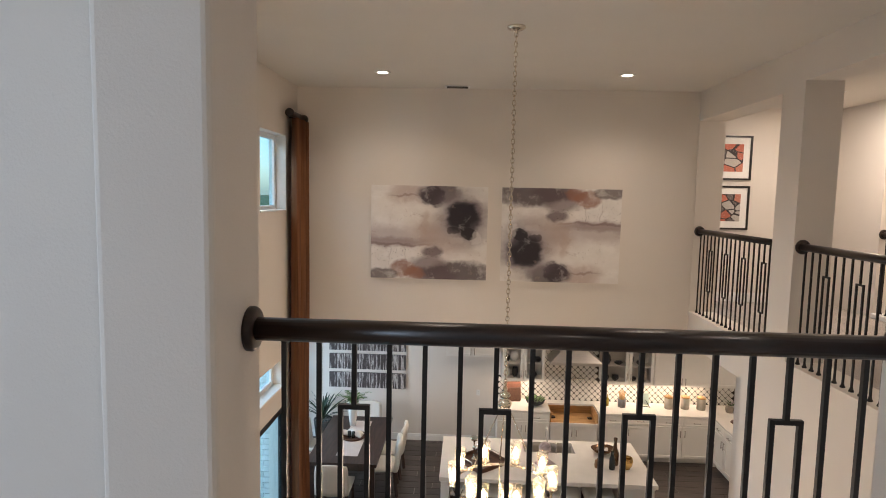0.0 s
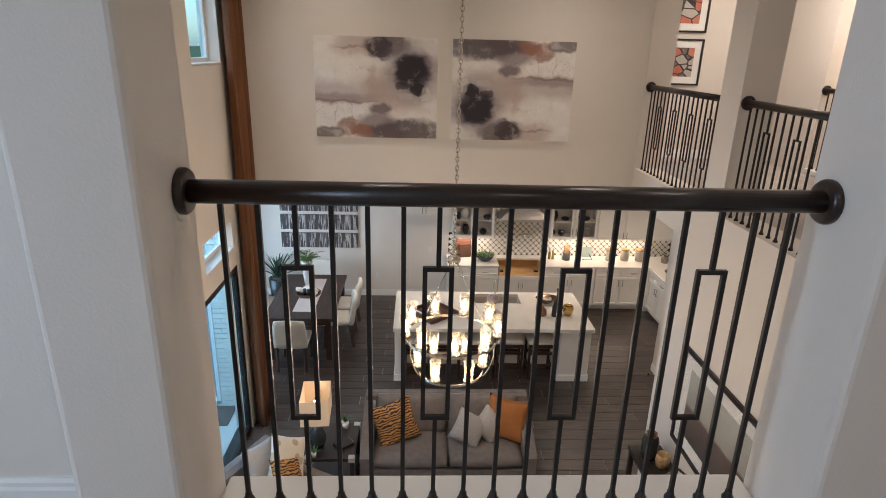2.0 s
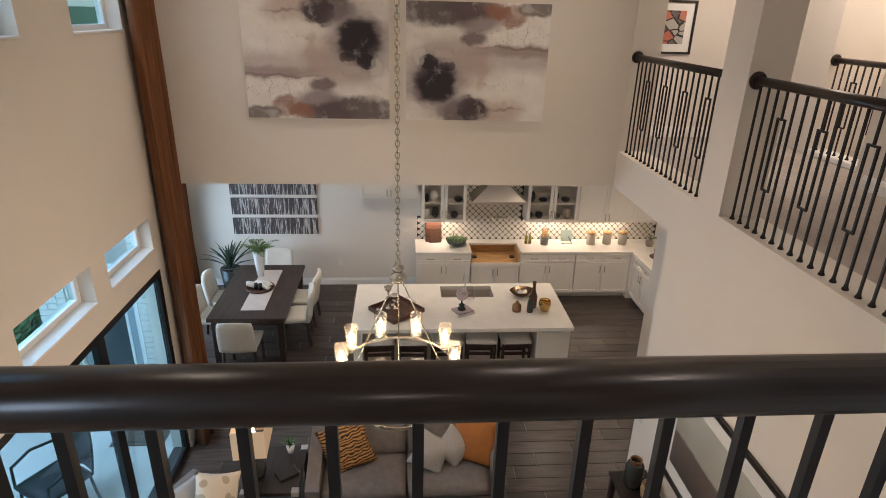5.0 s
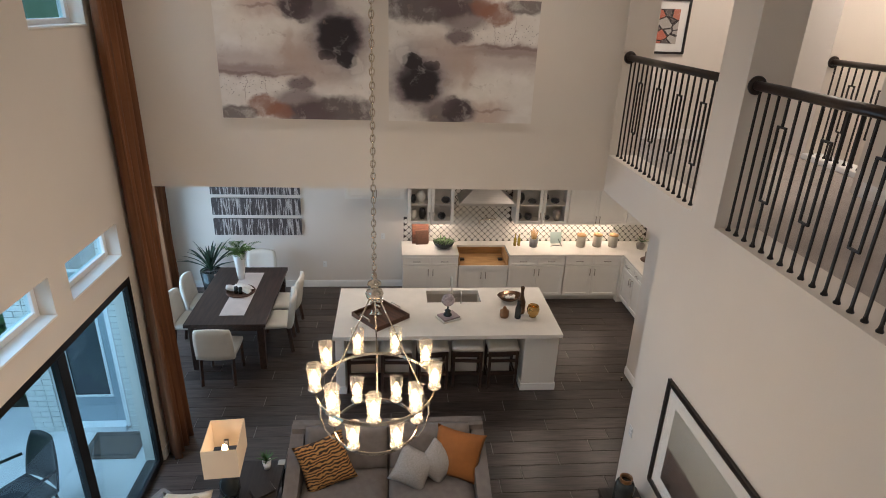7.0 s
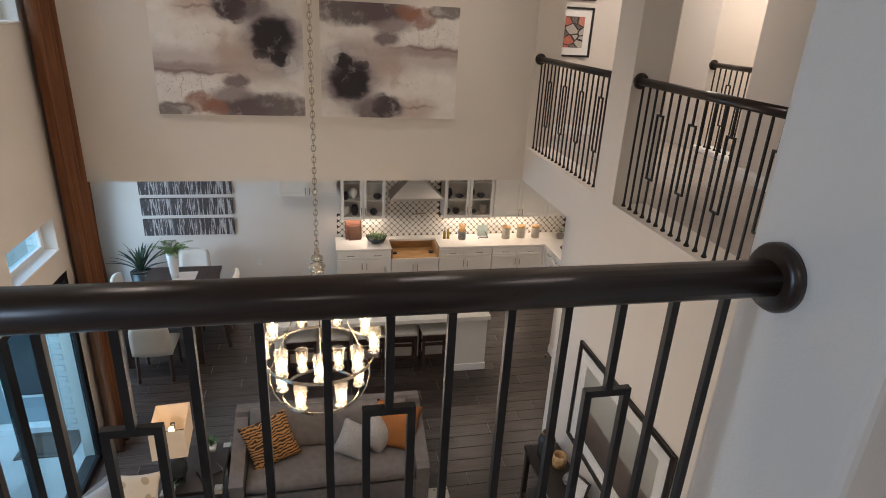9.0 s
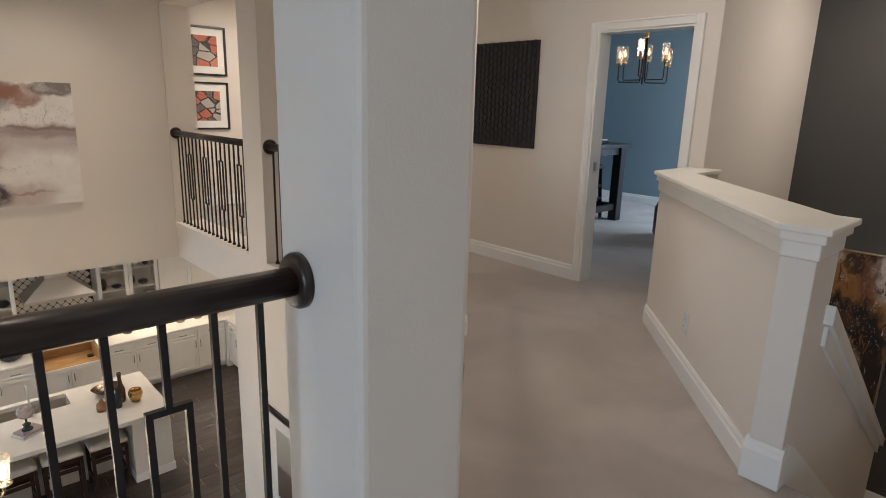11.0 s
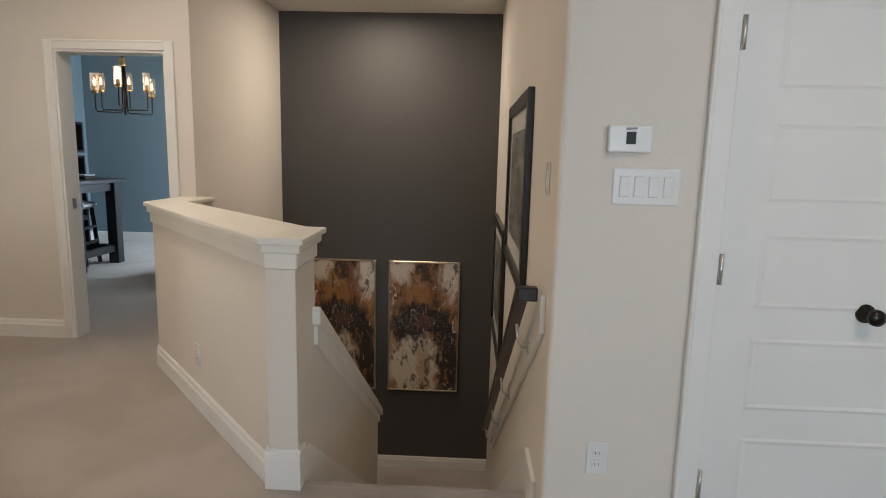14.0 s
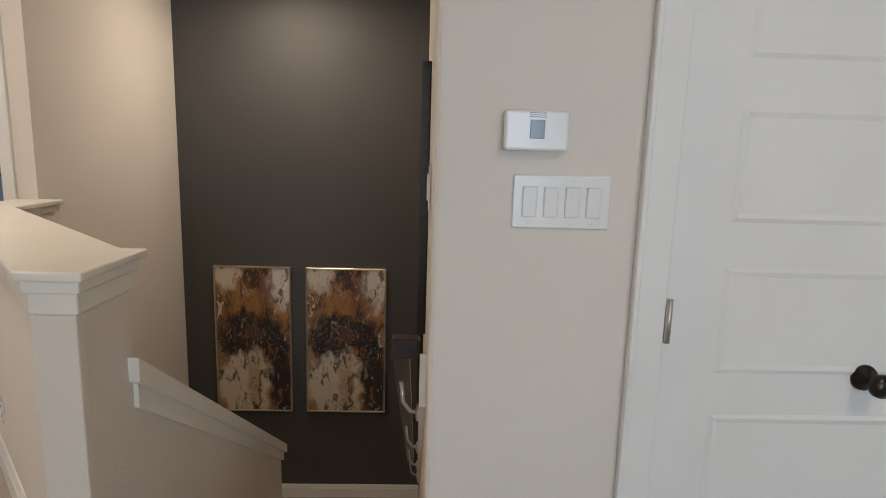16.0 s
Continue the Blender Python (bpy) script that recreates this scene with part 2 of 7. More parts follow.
# Void, left outside wall with its windows and the sliding door
SL0, SL1, SLT = 3.02, 6.80, -1.09
LEFT_HOLES = [(SL0, SL1, LOW, SLT), (5.80, 6.72, -0.84, -0.52), (4.55, 5.55, -0.84, -0.52), (3.25, 4.25, -0.84, -0.52),
              (6.01, 6.86, 1.21, 2.06), (4.46, 5.33, 1.21, 2.06), (2.90, 3.77, 1.21, 2.06)]
setting("wall_west", holed_wall("x", XL - 0.20, XL, (1.73, 7.45), (LOW, TOP), LEFT_HOLES), WALL, "cream textured plaster outside wall with high windows", "wall")
# Dining end beyond the header
setting("wall_dining", holed_wall("x", -3.75, -3.55, (7.65, KY), (LOW, SOFFIT), [(8.3, 10.6, LOW + 0.05, -1.1)]), WALL, "cream plaster dining room side wall", "wall")
setting("wall_jog", holed_wall("y", 7.45, 7.65, (-3.75, XL - 0.2), (LOW, SOFFIT), [(-3.45, -2.65, LOW, -1.3)]), WALL, "cream plaster wall return beside the dining area", "wall")
setting("wall_north", box(XL - 0.20, XR + 0.31, YF, YF + 0.15, SOFFIT, TOP), WALL, "cream plaster wall above the kitchen opening", "wall")
setting("ceiling_kitchen", box(-3.75, 6.0, YF + 0.15, KY, SOFFIT, SOFFIT + 0.12), CEIL, "cream painted kitchen ceiling", "ceiling")
setting("wall_kitchen", box(-3.75, 6.0, KY, KY + 0.15, LOW, SOFFIT), WALL, "cream plaster kitchen back wall", "wall")
setting("wall_kitchen_east", box(5.25, 5.40, 8.4, KY, LOW, SOFFIT), WALL, "cream plaster kitchen side wall", "wall")
setting("wall_pantry", box(3.90, 5.40, 7.6, 8.33, LOW, SOFFIT), WALL, "cream plaster wall end beside the kitchen", "wall")
setting("wall_low_back", box(5.25, 5.40, 5.0, 7.6, LOW, SOFFIT), WALL, "cream plaster wall of the downstairs passage", "wall")
# East side of the void: ledge wall, balcony openings, column
BAL = [(5.46, 7.31, 0.06, 2.36), (3.3, 5.11, 0.06, 2.41), (5.85, YF, LOW, SOFFIT)]
setting("wall_east", holed_wall("x", XR, XR + 0.31, (3.0, YF), (LOW, TOP), BAL), WALL, "cream plaster wall with two balcony openings", "wall")
setting("wall_passage", box(XR + 0.31, 5.25, 5.80, 5.95, LOW, SOFFIT), WALL, "cream plaster downstairs passage wall", "wall")
setting("ceiling_passage", box(XR + 0.31, 5.40, 5.80, YF + 0.15, SOFFIT, SOFFIT + 0.12), CEIL, "cream passage ceiling", "ceiling")
# South side of the void: columns, wall below the gallery
setting("column_west", box(-0.785, -0.505, 1.41, 1.72, 0, TOP, 0.02, 3), WALL, "cream textured plaster column with rounded corners", "column")
setting("column_east", box(1.205, 1.50, 1.41, 1.72, 0, TOP, 0.02, 3), WALL, "cream textured plaster column with rounded corners", "column")
setting("wall_gallery_west", box(-4.60, -0.785, 1.66, 1.80, 0, TOP), WALL, "cream plaster wall beside the gallery", "wall")
setting("wall_south_low", box(XL - 0.2, XR + 0.31, 1.55, 1.73, LOW, -0.001), WALL, "cream plaster wall below the gallery", "wall")
setting("ledge", box(-0.505, 1.205, 1.50, 1.75, 0.0, 0.06, 0.012), TRIM, "white painted ledge below the railing", "ledge")
DIAG = bmesh.new()
prism([(1.40, 1.70), (1.40, 1.80), (2.87, 3.10), (2.95, 3.10), (2.95, 3.0), (1.515, 1.60)], "z", 2.40, TOP, DIAG)
setting("header_diagonal", DIAG, WALL, "cream plaster header over the diagonal opening", "wall")
setting("ledge_diagonal", prism([(1.45, 1.66), (1.38, 1.73), (2.80, 3.10), (2.95, 3.02)], "z", 0.0, 0.06), TRIM, "white painted ledge below the diagonal railing", "ledge")
setting("wall_diagonal_low", prism([(1.6, 1.74), (XR, 2.9), (XR, 1.74)], "z", LOW, -0.3), WALL, "cream plaster wall below the gallery corner", "wall")
# Upper ceiling and floors
setting("ceiling", box(-4.75, 10.0, -3.2, 8.8, TOP, TOP + 0.15), CEIL, "cream painted ceiling", "ceiling")
FL = bmesh.new()
add_box(FL, -4.75, 2.98, -3.2, 1.52, -0.3, 0)
add_box(FL, -4.75, -0.75, 1.52, 1.67, -0.3, 0)
prism([(1.55, 1.52), (2.98, 1.52), (2.98, 2.86)], "z", -0.3, 0, FL)
prism([(2.98, 1.13), (2.98, 2.6), (4.22, 2.6), (4.22, 2.37)], "z", -0.3, 0, FL)
add_box(FL, 2.98, 3.10, 2.6, 3.0, -0.3, 0)
prism([(2.80, 2.691), (2.98, 2.86), (2.98, 3.0), (2.90, 3.0)], "z", -0.3, 0, FL)
add_box(FL, 3.10, 4.22, 2.6, 8.5, -0.3, 0)
add_box(FL, 4.22, 9.8, 2.37, 6.1, -0.3, 0)
add_box(FL, 4.22, 5.35, 6.1, 8.5, -0.3, 0)
setting("floor_upper", FL, CARPET, "beige cut-pile carpet", "carpet")
_fl = box(XL - 0.2, 6.0, 1.7, KY, LOW - 0.12, LOW - 0.008)
add_box(_fl, -3.75, XL - 0.2, 7.45, KY, LOW - 0.12, LOW - 0.008)
setting("floor", _fl, GROUT, "dark wood-look plank tile floor", "floor")
# Upper hall behind the balcony
setting("wall_hall_end", box(XR + 0.31, 6.9, 8.5, 8.65, 0, TOP), WALL, "cream plaster hall end wall", "wall")
setting("wall_hall_far", box(6.75, 6.9, 6.22, 8.5, -3.4, TOP), WALL, "cream plaster wall beyond the far railing", "wall")
setting("wall_hall_stub", box(5.15, 6.75, 7.55, 8.5, -0.3, TOP), WALL, "cream plaster wall beside the far railing", "wall")
setting("ledge_far", box(5.12, 5.38, 6.22, 7.55, 0, 0.06, 0.01), TRIM, "white painted ledge below the far railing", "ledge")
# Door wall, stair walls
DW = 4.70
setting("wall_door", holed_wall("x", DW, DW + 0.12, (2.32, 6.10), (0, TOP), [(2.49, 3.25, 0, 2.00)]), WALL, "cream plaster wall with a cased doorway", "wall")
setting("wall_door_end", box(DW, 6.9, 6.10, 6.22, -0.3, TOP), WALL, "cream plaster wall end by the far railing", "wall")
setting("wall_stair_north", box(DW + 0.12, 6.62, 2.335, 2.48, -3.4, TOP), WALL, "tan-lit plaster stair wall", "wall")
setting("wall_stair_dark", box(6.62, 6.78, 0.05, 2.48, -3.4, TOP), DARKWALL, "charcoal painted accent wall of the stairwell", "wall")
setting("wall_stair_south", prism([(2.645, 0.02), (2.645, 0.152), (2.6465, 0.160), (2.651, 0.1665), (2.657, 0.1705), (2.665, 0.172), (6.62, 0.172), (6.62, 0.02)], "z", -3.4, TOP), WALL, "cream plaster stair wall", "wall")
setting("wall_switches", holed_wall("x", 2.645, 2.78, (-3.2, 0.02), (0, TOP), [(-1.183, -0.351, 0, 2.04)]), WALL, "cream plaster wall with a closet door", "wall")
setting("wall_closet", box(3.3, 3.4, -3.2, 0.02, 0, TOP), WALL, "plain closet back wall", "wall")
setting("wall_south", box(-4.75, 2.645, -3.2, -3.05, 0, TOP), WALL, "cream plaster wall behind the gallery", "wall")
setting("wall_gallery_end", holed_wall("x", -4.75, -4.60, (-3.2, 1.80), (0, TOP), [(-1.60, 0.40, 0.45, 2.35)]), WALL, "cream plaster gallery end wall with a window", "wall")
# Blue room
setting("wall_blue_east", box(9.15, 9.25, 2.58, 6.0, 0, TOP), BLUEWALL, "slate blue painted wall", "wall")
setting("wall_blue_north", box(DW + 0.14, 9.25, 6.0, 6.098, 0, TOP), BLUEWALL, "slate blue painted wall", "wall")
setting("wall_blue_south", holed_wall("y", 2.484, 2.58, (DW + 0.12, 9.25), (0, TOP), [(7.7, 8.9, 0.55, 2.1)]), BLUEWALL, "slate blue painted wall with a window", "wall")
setting("wall_blue_west", holed_wall("x", DW + 0.122, DW + 0.14, (2.59, 5.99), (0, TOP), [(2.5, 3.25, 0, 2.00)]), BLUEWALL, "slate blue painted wall", "wall")
# ---- upper floor: railings ----
def bars(bm, kind, h, fret=(0.307, 0.779), hw=0.043, r=0.0065):
    """One iron baluster, plain or with a rectangular fret, from its shoe to the rail."""
    if kind == "plain":
        add_box(bm, -r, r, -r, r, 0, h)
        return bm
    f0, f1 = fret
    half = [(0, 0), (r, 0), (r, f0 - r), (hw, f0 - r), (hw, f1 + r), (r, f1 + r), (r, h), (0, h), (0, f1 - r), (hw - 2 * r, f1 - r), (hw - 2 * r, f0 + r), (0, f0 + r)]
    prism(half, "y", -r, r, bm)
    prism([(-x, z) for x, z in half], "y", -r, r, bm)
    bmesh.ops.remove_doubles(bm, verts=bm.verts, dist=0.0001)
    bmesh.ops.recalc_face_normals(bm, faces=bm.faces)
    return bm


BAR_H = 1.045 - 0.06 - 0.02
ME_PLAIN = mesh_of("baluster", bars(bmesh.new(), "plain", BAR_H), IRON)
ME_FRET = mesh_of("baluster", bars(bmesh.new(), "fret", BAR_H), IRON)
ME_SHOE = mesh_of("shoe", lathe([(0.0, 0.0), (0.019, 0.0), (0.019, 0.008), (0.012, 0.02), (0.011, 0.032), (0.0, 0.032)], 8), IRON)


def railing(x, y, length, rz, count, first, step, inset, label):
    """A level railing that runs along its own x from 0 to length, at ledge height."""
    rail = thing("railing", x, y, 0.06, label, "railing", rz, "railings of the upper floor")
    n, prof = 20, []
    for k in range(n):
        a = 2 * math.pi * k / n
        prof.append((0.036 * math.cos(a) * (1 + 0.10 * abs(math.sin(a))), 0.985 + 0.031 * math.sin(a)))
    hb = prism(prof, "x", 0.012, length - 0.012)
    for f in hb.faces:
        f.smooth = len(f.verts) == 4
    part("handrail", hb, DARKWOOD, rail, "dark espresso rounded wooden handrail")
    for u, s in ((0.0, 1), (length, -1)):
        bm = lathe([(0.0, 0.0), (0.061, 0.0), (0.061, 0.012), (0.056, 0.020), (0.048, 0.023), (0.0, 0.023)], 28)
        bmesh.ops.rotate(bm, matrix=Matrix.Rotation(s * math.pi / 2, 3, "Y"), verts=bm.verts)
        bmesh.ops.translate(bm, vec=(u + s * 0.001, 0, 0.985), verts=bm.verts)
        part("rosette", bm, DARKWOOD, rail, "round dark wooden wall rosette")
    gap = (length - 2 * inset) / (count - 1)
    for k in range(count):
        me = ME_FRET if k >= first and (k - first) % step == 0 else ME_PLAIN
        o = new("baluster", me)
        o.parent, o.location = rail, (inset + gap * k, 0, 0.0)
        s = new("shoe", ME_SHOE)
        s.parent, s.location = rail, (inset + gap * k, 0, 0.0)
    return rail


railing(-0.505, 1.63, 1.71, 0, 17, 2, 4, 0.095, "black iron baluster railing with dark wooden handrail at gallery")
railing(2.87, 7.31, 1.85, -90, 18, 3, 4, 0.06, "black iron railing with wooden handrail in the balcony opening")
railing(2.87, 5.11, 1.81, -90, 18, 3, 4, 0.06, "long black iron railing with wooden handrail beside the plaster column")
railing(1.475, 1.735, 1.90, 43.5, 18, 3, 4, 0.06, "black iron railing with wooden handrail across the gallery corner")
railing(5.2, 7.55, 1.33, -90, 13, 3, 4, 0.06, "black iron railing with dark handrail across the upper hall")

# ---- upper floor: half wall, stair ----
CAPZ = 1.04
HALF = [(4.695, 2.39), (4.25, 2.39), (2.95, 1.23), (2.95, 1.12), (3.24, 1.12), (3.24, 1.18), (4.32, 2.25), (4.695, 2.25)]
setting("half_wall", prism(HALF, "z", -0.3, CAPZ - 0.03), WALL, "cream plaster half wall round the stairwell", "half wall")


def grown(outline, d):
    """The outline moved outwards by d."""
    n, out = len(outline), []
    area2 = sum(outline[i][0] * outline[(i + 1) % n][1] - outline[(i + 1) % n][0] * outline[i][1] for i in range(n))
    s = 1 if area2 > 0 else -1
    for i in range(n):
        p, q, r = (Vector(outline[j % n]) for j in (i - 1, i, i + 1))
        a, b = (q - p).normalized(), (r - q).normalized()
        na, nb = Vector((a.y, -a.x)) * s, Vector((b.y, -b.x)) * s
        m = (na + nb).normalized()
        out.append(tuple(q + m * d / max(0.4, m.dot(na))))
    return out


cap = thing("half_wall_cap", 3.0, 1.2, 0, "cream painted wooden cap with moulding on the half wall", "wall cap")
for nm, d, z0, z1 in (("cap_board", 0.045, CAPZ - 0.026, CAPZ), ("cap_moulding", 0.028, CAPZ - 0.062, CAPZ - 0.026), ("cap_frieze", 0.012, CAPZ - 0.125, CAPZ - 0.062)):
    o = part(nm, prism(grown(HALF[:6] + HALF[6:], d), "z", z0, z1), CAPW)
    mod = o.modifiers.new("edge", "BEVEL")
    mod.width, mod.segments = 0.006, 2
    o.parent, o.matrix_parent_inverse = cap, cap.matrix_world.inverted()

# Newel facing and its base
newel = thing("newel_post", 2.95, 1.18, 0, "white painted newel casing at the stair head", "newel post")
part("post", box(-0.012, 0.03, -0.066, 0.056, 0.17, CAPZ - 0.125, 0.004), WALL, newel)
part("base_block", box(-0.030, 0.05, -0.078, 0.070, 0.0, 0.135, 0.004), TRIM, newel, "white base block")
part("base_moulding", prism([(-0.030, 0.135), (-0.024, 0.150), (-0.016, 0.156), (-0.013, 0.17), (0.05, 0.17), (0.05, 0.135)], "y", -0.076, 0.068), TRIM, newel)

# Sloping knee wall along the flight, with its cap
KN = [(3.24, 0.64), (5.12, -0.66), (5.12, -1.98), (3.24, -1.98)]
setting("knee_wall", prism(KN, "y", 1.12, 1.24), WALL, "cream plaster sloping knee wall of the stair", "half wall")
_kc = tagged(part("knee_wall_cap", prism([(3.20, 0.70), (5.15, -0.645), (5.15, -0.705), (3.20, 0.62)], "y", 1.085, 1.275), CAPW), "cream painted sloping cap on the stair knee wall", "wall cap", kind="structure")
setting("knee_trim", prism([(3.225, 0.62), (5.135, -0.70), (5.135, -0.755), (3.225, 0.52)], "y", 1.104, 1.256), CAPW, "cream painted moulding under the sloping cap", "trim")

RISE, RUN, X0 = 0.18, 0.248, 2.98
for k in range(1, 11):
    st = bmesh.new()
    x0 = X0 + RUN * (k - 1)
    add_box(st, x0, x0 + RUN + 0.03, 0.16, 1.12, -RISE * k - 0.16, -RISE * k, 0.014, 2)
    setting("stair_step", st, CARPET, "beige carpeted stair step", "stair")
setting("stair_nosing", box(2.955, 3.0, 0.16, 1.118, -0.04, 0.004, 0.012), CARPET, "beige carpeted top nosing of the stair", "stair")
setting("landing", box(5.44, 6.62, 0.16, 2.36, -2.2, -1.98), CARPET, "beige carpeted stair landing", "landing")
for k in range(1, 9):
    x0 = 5.44 - RUN * k
    setting("stair_step", box(x0 - 0.03, x0 + RUN, 1.24, 2.36, -1.98 - RISE * k - 0.16, -1.98 - RISE * k, 0.014), CARPET, "beige carpeted stair step", "stair")

# Skirt boards and baseboards
def skirting(name, p, q, z=0.0, h=0.13, side=1):
    """A moulded baseboard from p to q; it stands out to the left of that way when side is 1."""
    a, b = Vector(p), Vector(q)
    d = (b - a).normalized()
    n = Vector((-d.y, d.x)) * side
    bm = bmesh.new()
    prof = [(0, 0), (0.016, 0), (0.016, h - 0.04), (0.011, h - 0.028), (0.011, h - 0.014), (0.005, h), (0, h)]
    lo = [bm.verts.new((*(a + n * u), z + v)) for u, v in prof]
    hi = [bm.verts.new((*(b + n * u), z + v)) for u, v in prof]
    for i in range(len(prof)):
        j = (i + 1) % len(prof)
        bm.faces.new((lo[i], lo[j], hi[j], hi[i]))
    bm.faces.new(lo[::-1])
    bm.faces.new(hi)
    return tagged(part(name, bm, TRIM), "white painted moulded baseboard", "baseboard", kind="structure")


for p, q, z in (((DW, 6.1), (DW, 3.31), 0), ((4.25, 2.391), (2.965, 1.245), 0), ((4.69, 2.391), (4.25, 2.391), 0), ((6.62, 0.175), (6.62, 2.33), -1.98),
                ((-4.60, 1.66), (-0.80, 1.66), 0), ((9.15, 6.0), (9.15, 2.6), 0), ((9.15, 6.0), (DW + 0.14, 6.0), 0), ((2.645, -0.271), (2.645, 0.165), 0),
                ((3.11, 3.0), (2.95, 3.0), 0), ((3.10, 5.11), (3.10, 5.48), 0), ((3.10, 8.5), (5.15, 8.5), 0)):
    side = 1
    if (p[0] == 6.62) or (p == (9.15, 6.0) and q[0] < 9) or (p[0] == 2.645):
        side = 1
    if p == (DW, 6.1) or p == (-4.60, 1.66) or p == (3.10, 8.5) or p == (9.15, 6.0) and q == (9.15, 2.6):
        side = -1
    if p == (4.25, 2.391) or p == (4.69, 2.391):
        side = -1
    if p == (3.10, 5.11):
        side = -1
    skirting("baseboard", p, q, z, side=side)
for nm, yy0, yy1 in (("skirt_south", 0.172, 0.188), ("skirt_north", 1.105, 1.12)):
    setting(nm, prism([(2.80, 0.16), (3.06, 0.16), (5.6, -1.70), (5.6, -2.0), (5.3, -2.0), (2.98, -0.2), (2.80, 0.0)] if nm == "skirt_south" else [(3.0, 0.14), (3.06, 0.14), (5.13, -1.36), (5.13, -1.9), (3.0, -0.2)], "y", yy0, yy1), TRIM, "white painted stair skirt board", "trim")
setting("corner_trim", box(2.60, 2.645, 0.10, 0.155, 0, 0.001), TRIM, "thin painted corner edge", "trim")

# Handrail on the stair wall, with its painted backing board
NICKEL = plain("brushed_nickel", (0.62, 0.60, 0.56), 0.3, 1.0, 0.05)
bb = [(2.775, 0.745), (2.775, 0.885), (5.55, -1.03), (5.55, -1.17)]
setting("handrail_board", prism(bb, "y", 0.1725, 0.190), CAPW, "cream painted sloping board behind the handrail", "trim")
hr = thing("stair_handrail", 2.86, 0.172, 0, "dark wooden handrail on brushed metal wall brackets", "handrail")
part("return", box(0.0, 0.048, 0.018, 0.094, 0.838, 0.890, 0.006, 2), DARKWOOD, hr, "mitred rail return to the wall")
part("rail", prism([(0.040, 0.836), (0.036, 0.889), (0.052, 0.889), (2.74, -0.962), (2.74, -1.024), (0.052, 0.836)], "y", 0.048, 0.0955), DARKWOOD, hr)
for u in (0.20, 0.98, 1.78, 2.52):
    z = 0.852 - 0.689 * u
    b = tube([(u, 0.018, z - 0.12), (u, 0.045, z - 0.115), (u, 0.066, z - 0.085), (u, 0.072, z - 0.02)], 0.0065, 8)
    arm_ = part("bracket", b, NICKEL, hr, "brushed nickel bracket")
    pl_ = lathe([(0, 0), (0.026, 0), (0.026, 0.006), (0.012, 0.010), (0, 0.010)], 14)
    bmesh.ops.rotate(pl_, matrix=Matrix.Rotation(-math.pi / 2, 3, "X"), verts=pl_.verts)
    bmesh.ops.translate(pl_, vec=(u, 0.018, z - 0.12), verts=pl_.verts)
    part("bracket_plate", pl_, NICKEL, arm_)

# ---- doors, casings ----
def casing(parent, axis, face, u0, u1, h, w=0.06, t=0.018, sgn=-1):
    """A door casing on a wall face round an opening u0..u1, of height h."""
    for a, b, z0, z1 in ((u0 - w, u0, 0, h + w), (u1, u1 + w, 0, h + w), (u0, u1, h, h + w)):
        bm = bmesh.new()
        f0, f1 = sorted((face, face + sgn * t))
        add_box(bm, f0, f1, a, b, z0, z1, 0.003, 1)
        g0, g1 = sorted((face, face + sgn * (t + 0.006)))
        if z0 == 0:
            e = a - 0.002 if a < u0 else b - 0.012
            add_box(bm, g0, g1, e, e + 0.014, z0, z1, 0.003, 1)
        else:
            add_box(bm, g0, g1, a + 0.001, b - 0.001, z1 - 0.012, z1 + 0.002, 0.003, 1)
        part("casing", bm, TRIM, parent)


dr = tagged(new("door_1"), "white painted cased doorway to the study", "doorway", kind="structure")
casing(dr, "x", DW, 2.49, 3.25, 2.0)
for a, b in ((2.488, 2.505), (3.235, 3.252)):
    part("jamb", box(DW - 0.004, DW + 0.144, a, b, 0, 2.0), TRIM, dr)
part("jamb", box(DW - 0.004, DW + 0.144, 2.505, 3.235, 1.985, 2.002), TRIM, dr)
part("strike_plate", box(DW + 0.05, DW + 0.09, 3.231, 3.2355, 0.93, 1.0), NICKEL, dr, "small metal strike plate")

door = tagged(new("door_2"), "closed white five-panel closet door with knob", "door", kind="structure")
door.location.y = -0.028
casing(door, "x", 2.645, -1.155, -0.323, 2.04, 0.075)
for a, b in ((-1.154, -1.143), (-0.335, -0.324)):
    part("jamb", box(2.70, 2.779, a - 0.012, b + 0.012, 0, 2.04), TRIM, door)
slab = bmesh.new()
DY0, DY1 = -1.152, -0.326
add_box(slab, 2.668, 2.70, DY0, DY1, 0.008, 2.036)
part("slab", slab, TRIM, door)
PZ = [(0.185, 0.435), (0.537, 0.788), (0.890, 1.141), (1.243, 1.494), (1.596, 1.855)]
for z0, z1 in PZ:
    y0, y1 = DY0 + 0.13, DY1 - 0.14
    bm = bmesh.new()
    o = [(y0, z0), (y1, z0), (y1, z1), (y0, z1)]
    i = [(y0 + 0.022, z0 + 0.022), (y1 - 0.022, z0 + 0.022), (y1 - 0.022, z1 - 0.022), (y0 + 0.022, z1 - 0.022)]
    m = [(y0 + 0.010, z0 + 0.010), (y1 - 0.010, z0 + 0.010), (y1 - 0.010, z1 - 0.010), (y0 + 0.010, z1 - 0.010)]
    rings = [[bm.verts.new((x, *p)) for p in q] for q, x in ((o, 2.6675), (m, 2.6635), (i, 2.6672))]
    for a, b in zip(rings, rings[1:]):
        for k in range(4):
            bm.faces.new((a[k], a[(k + 1) % 4], b[(k + 1) % 4], b[k]))
    bm.faces.new(rings[-1])
    part("panel", bm, TRIM, door)
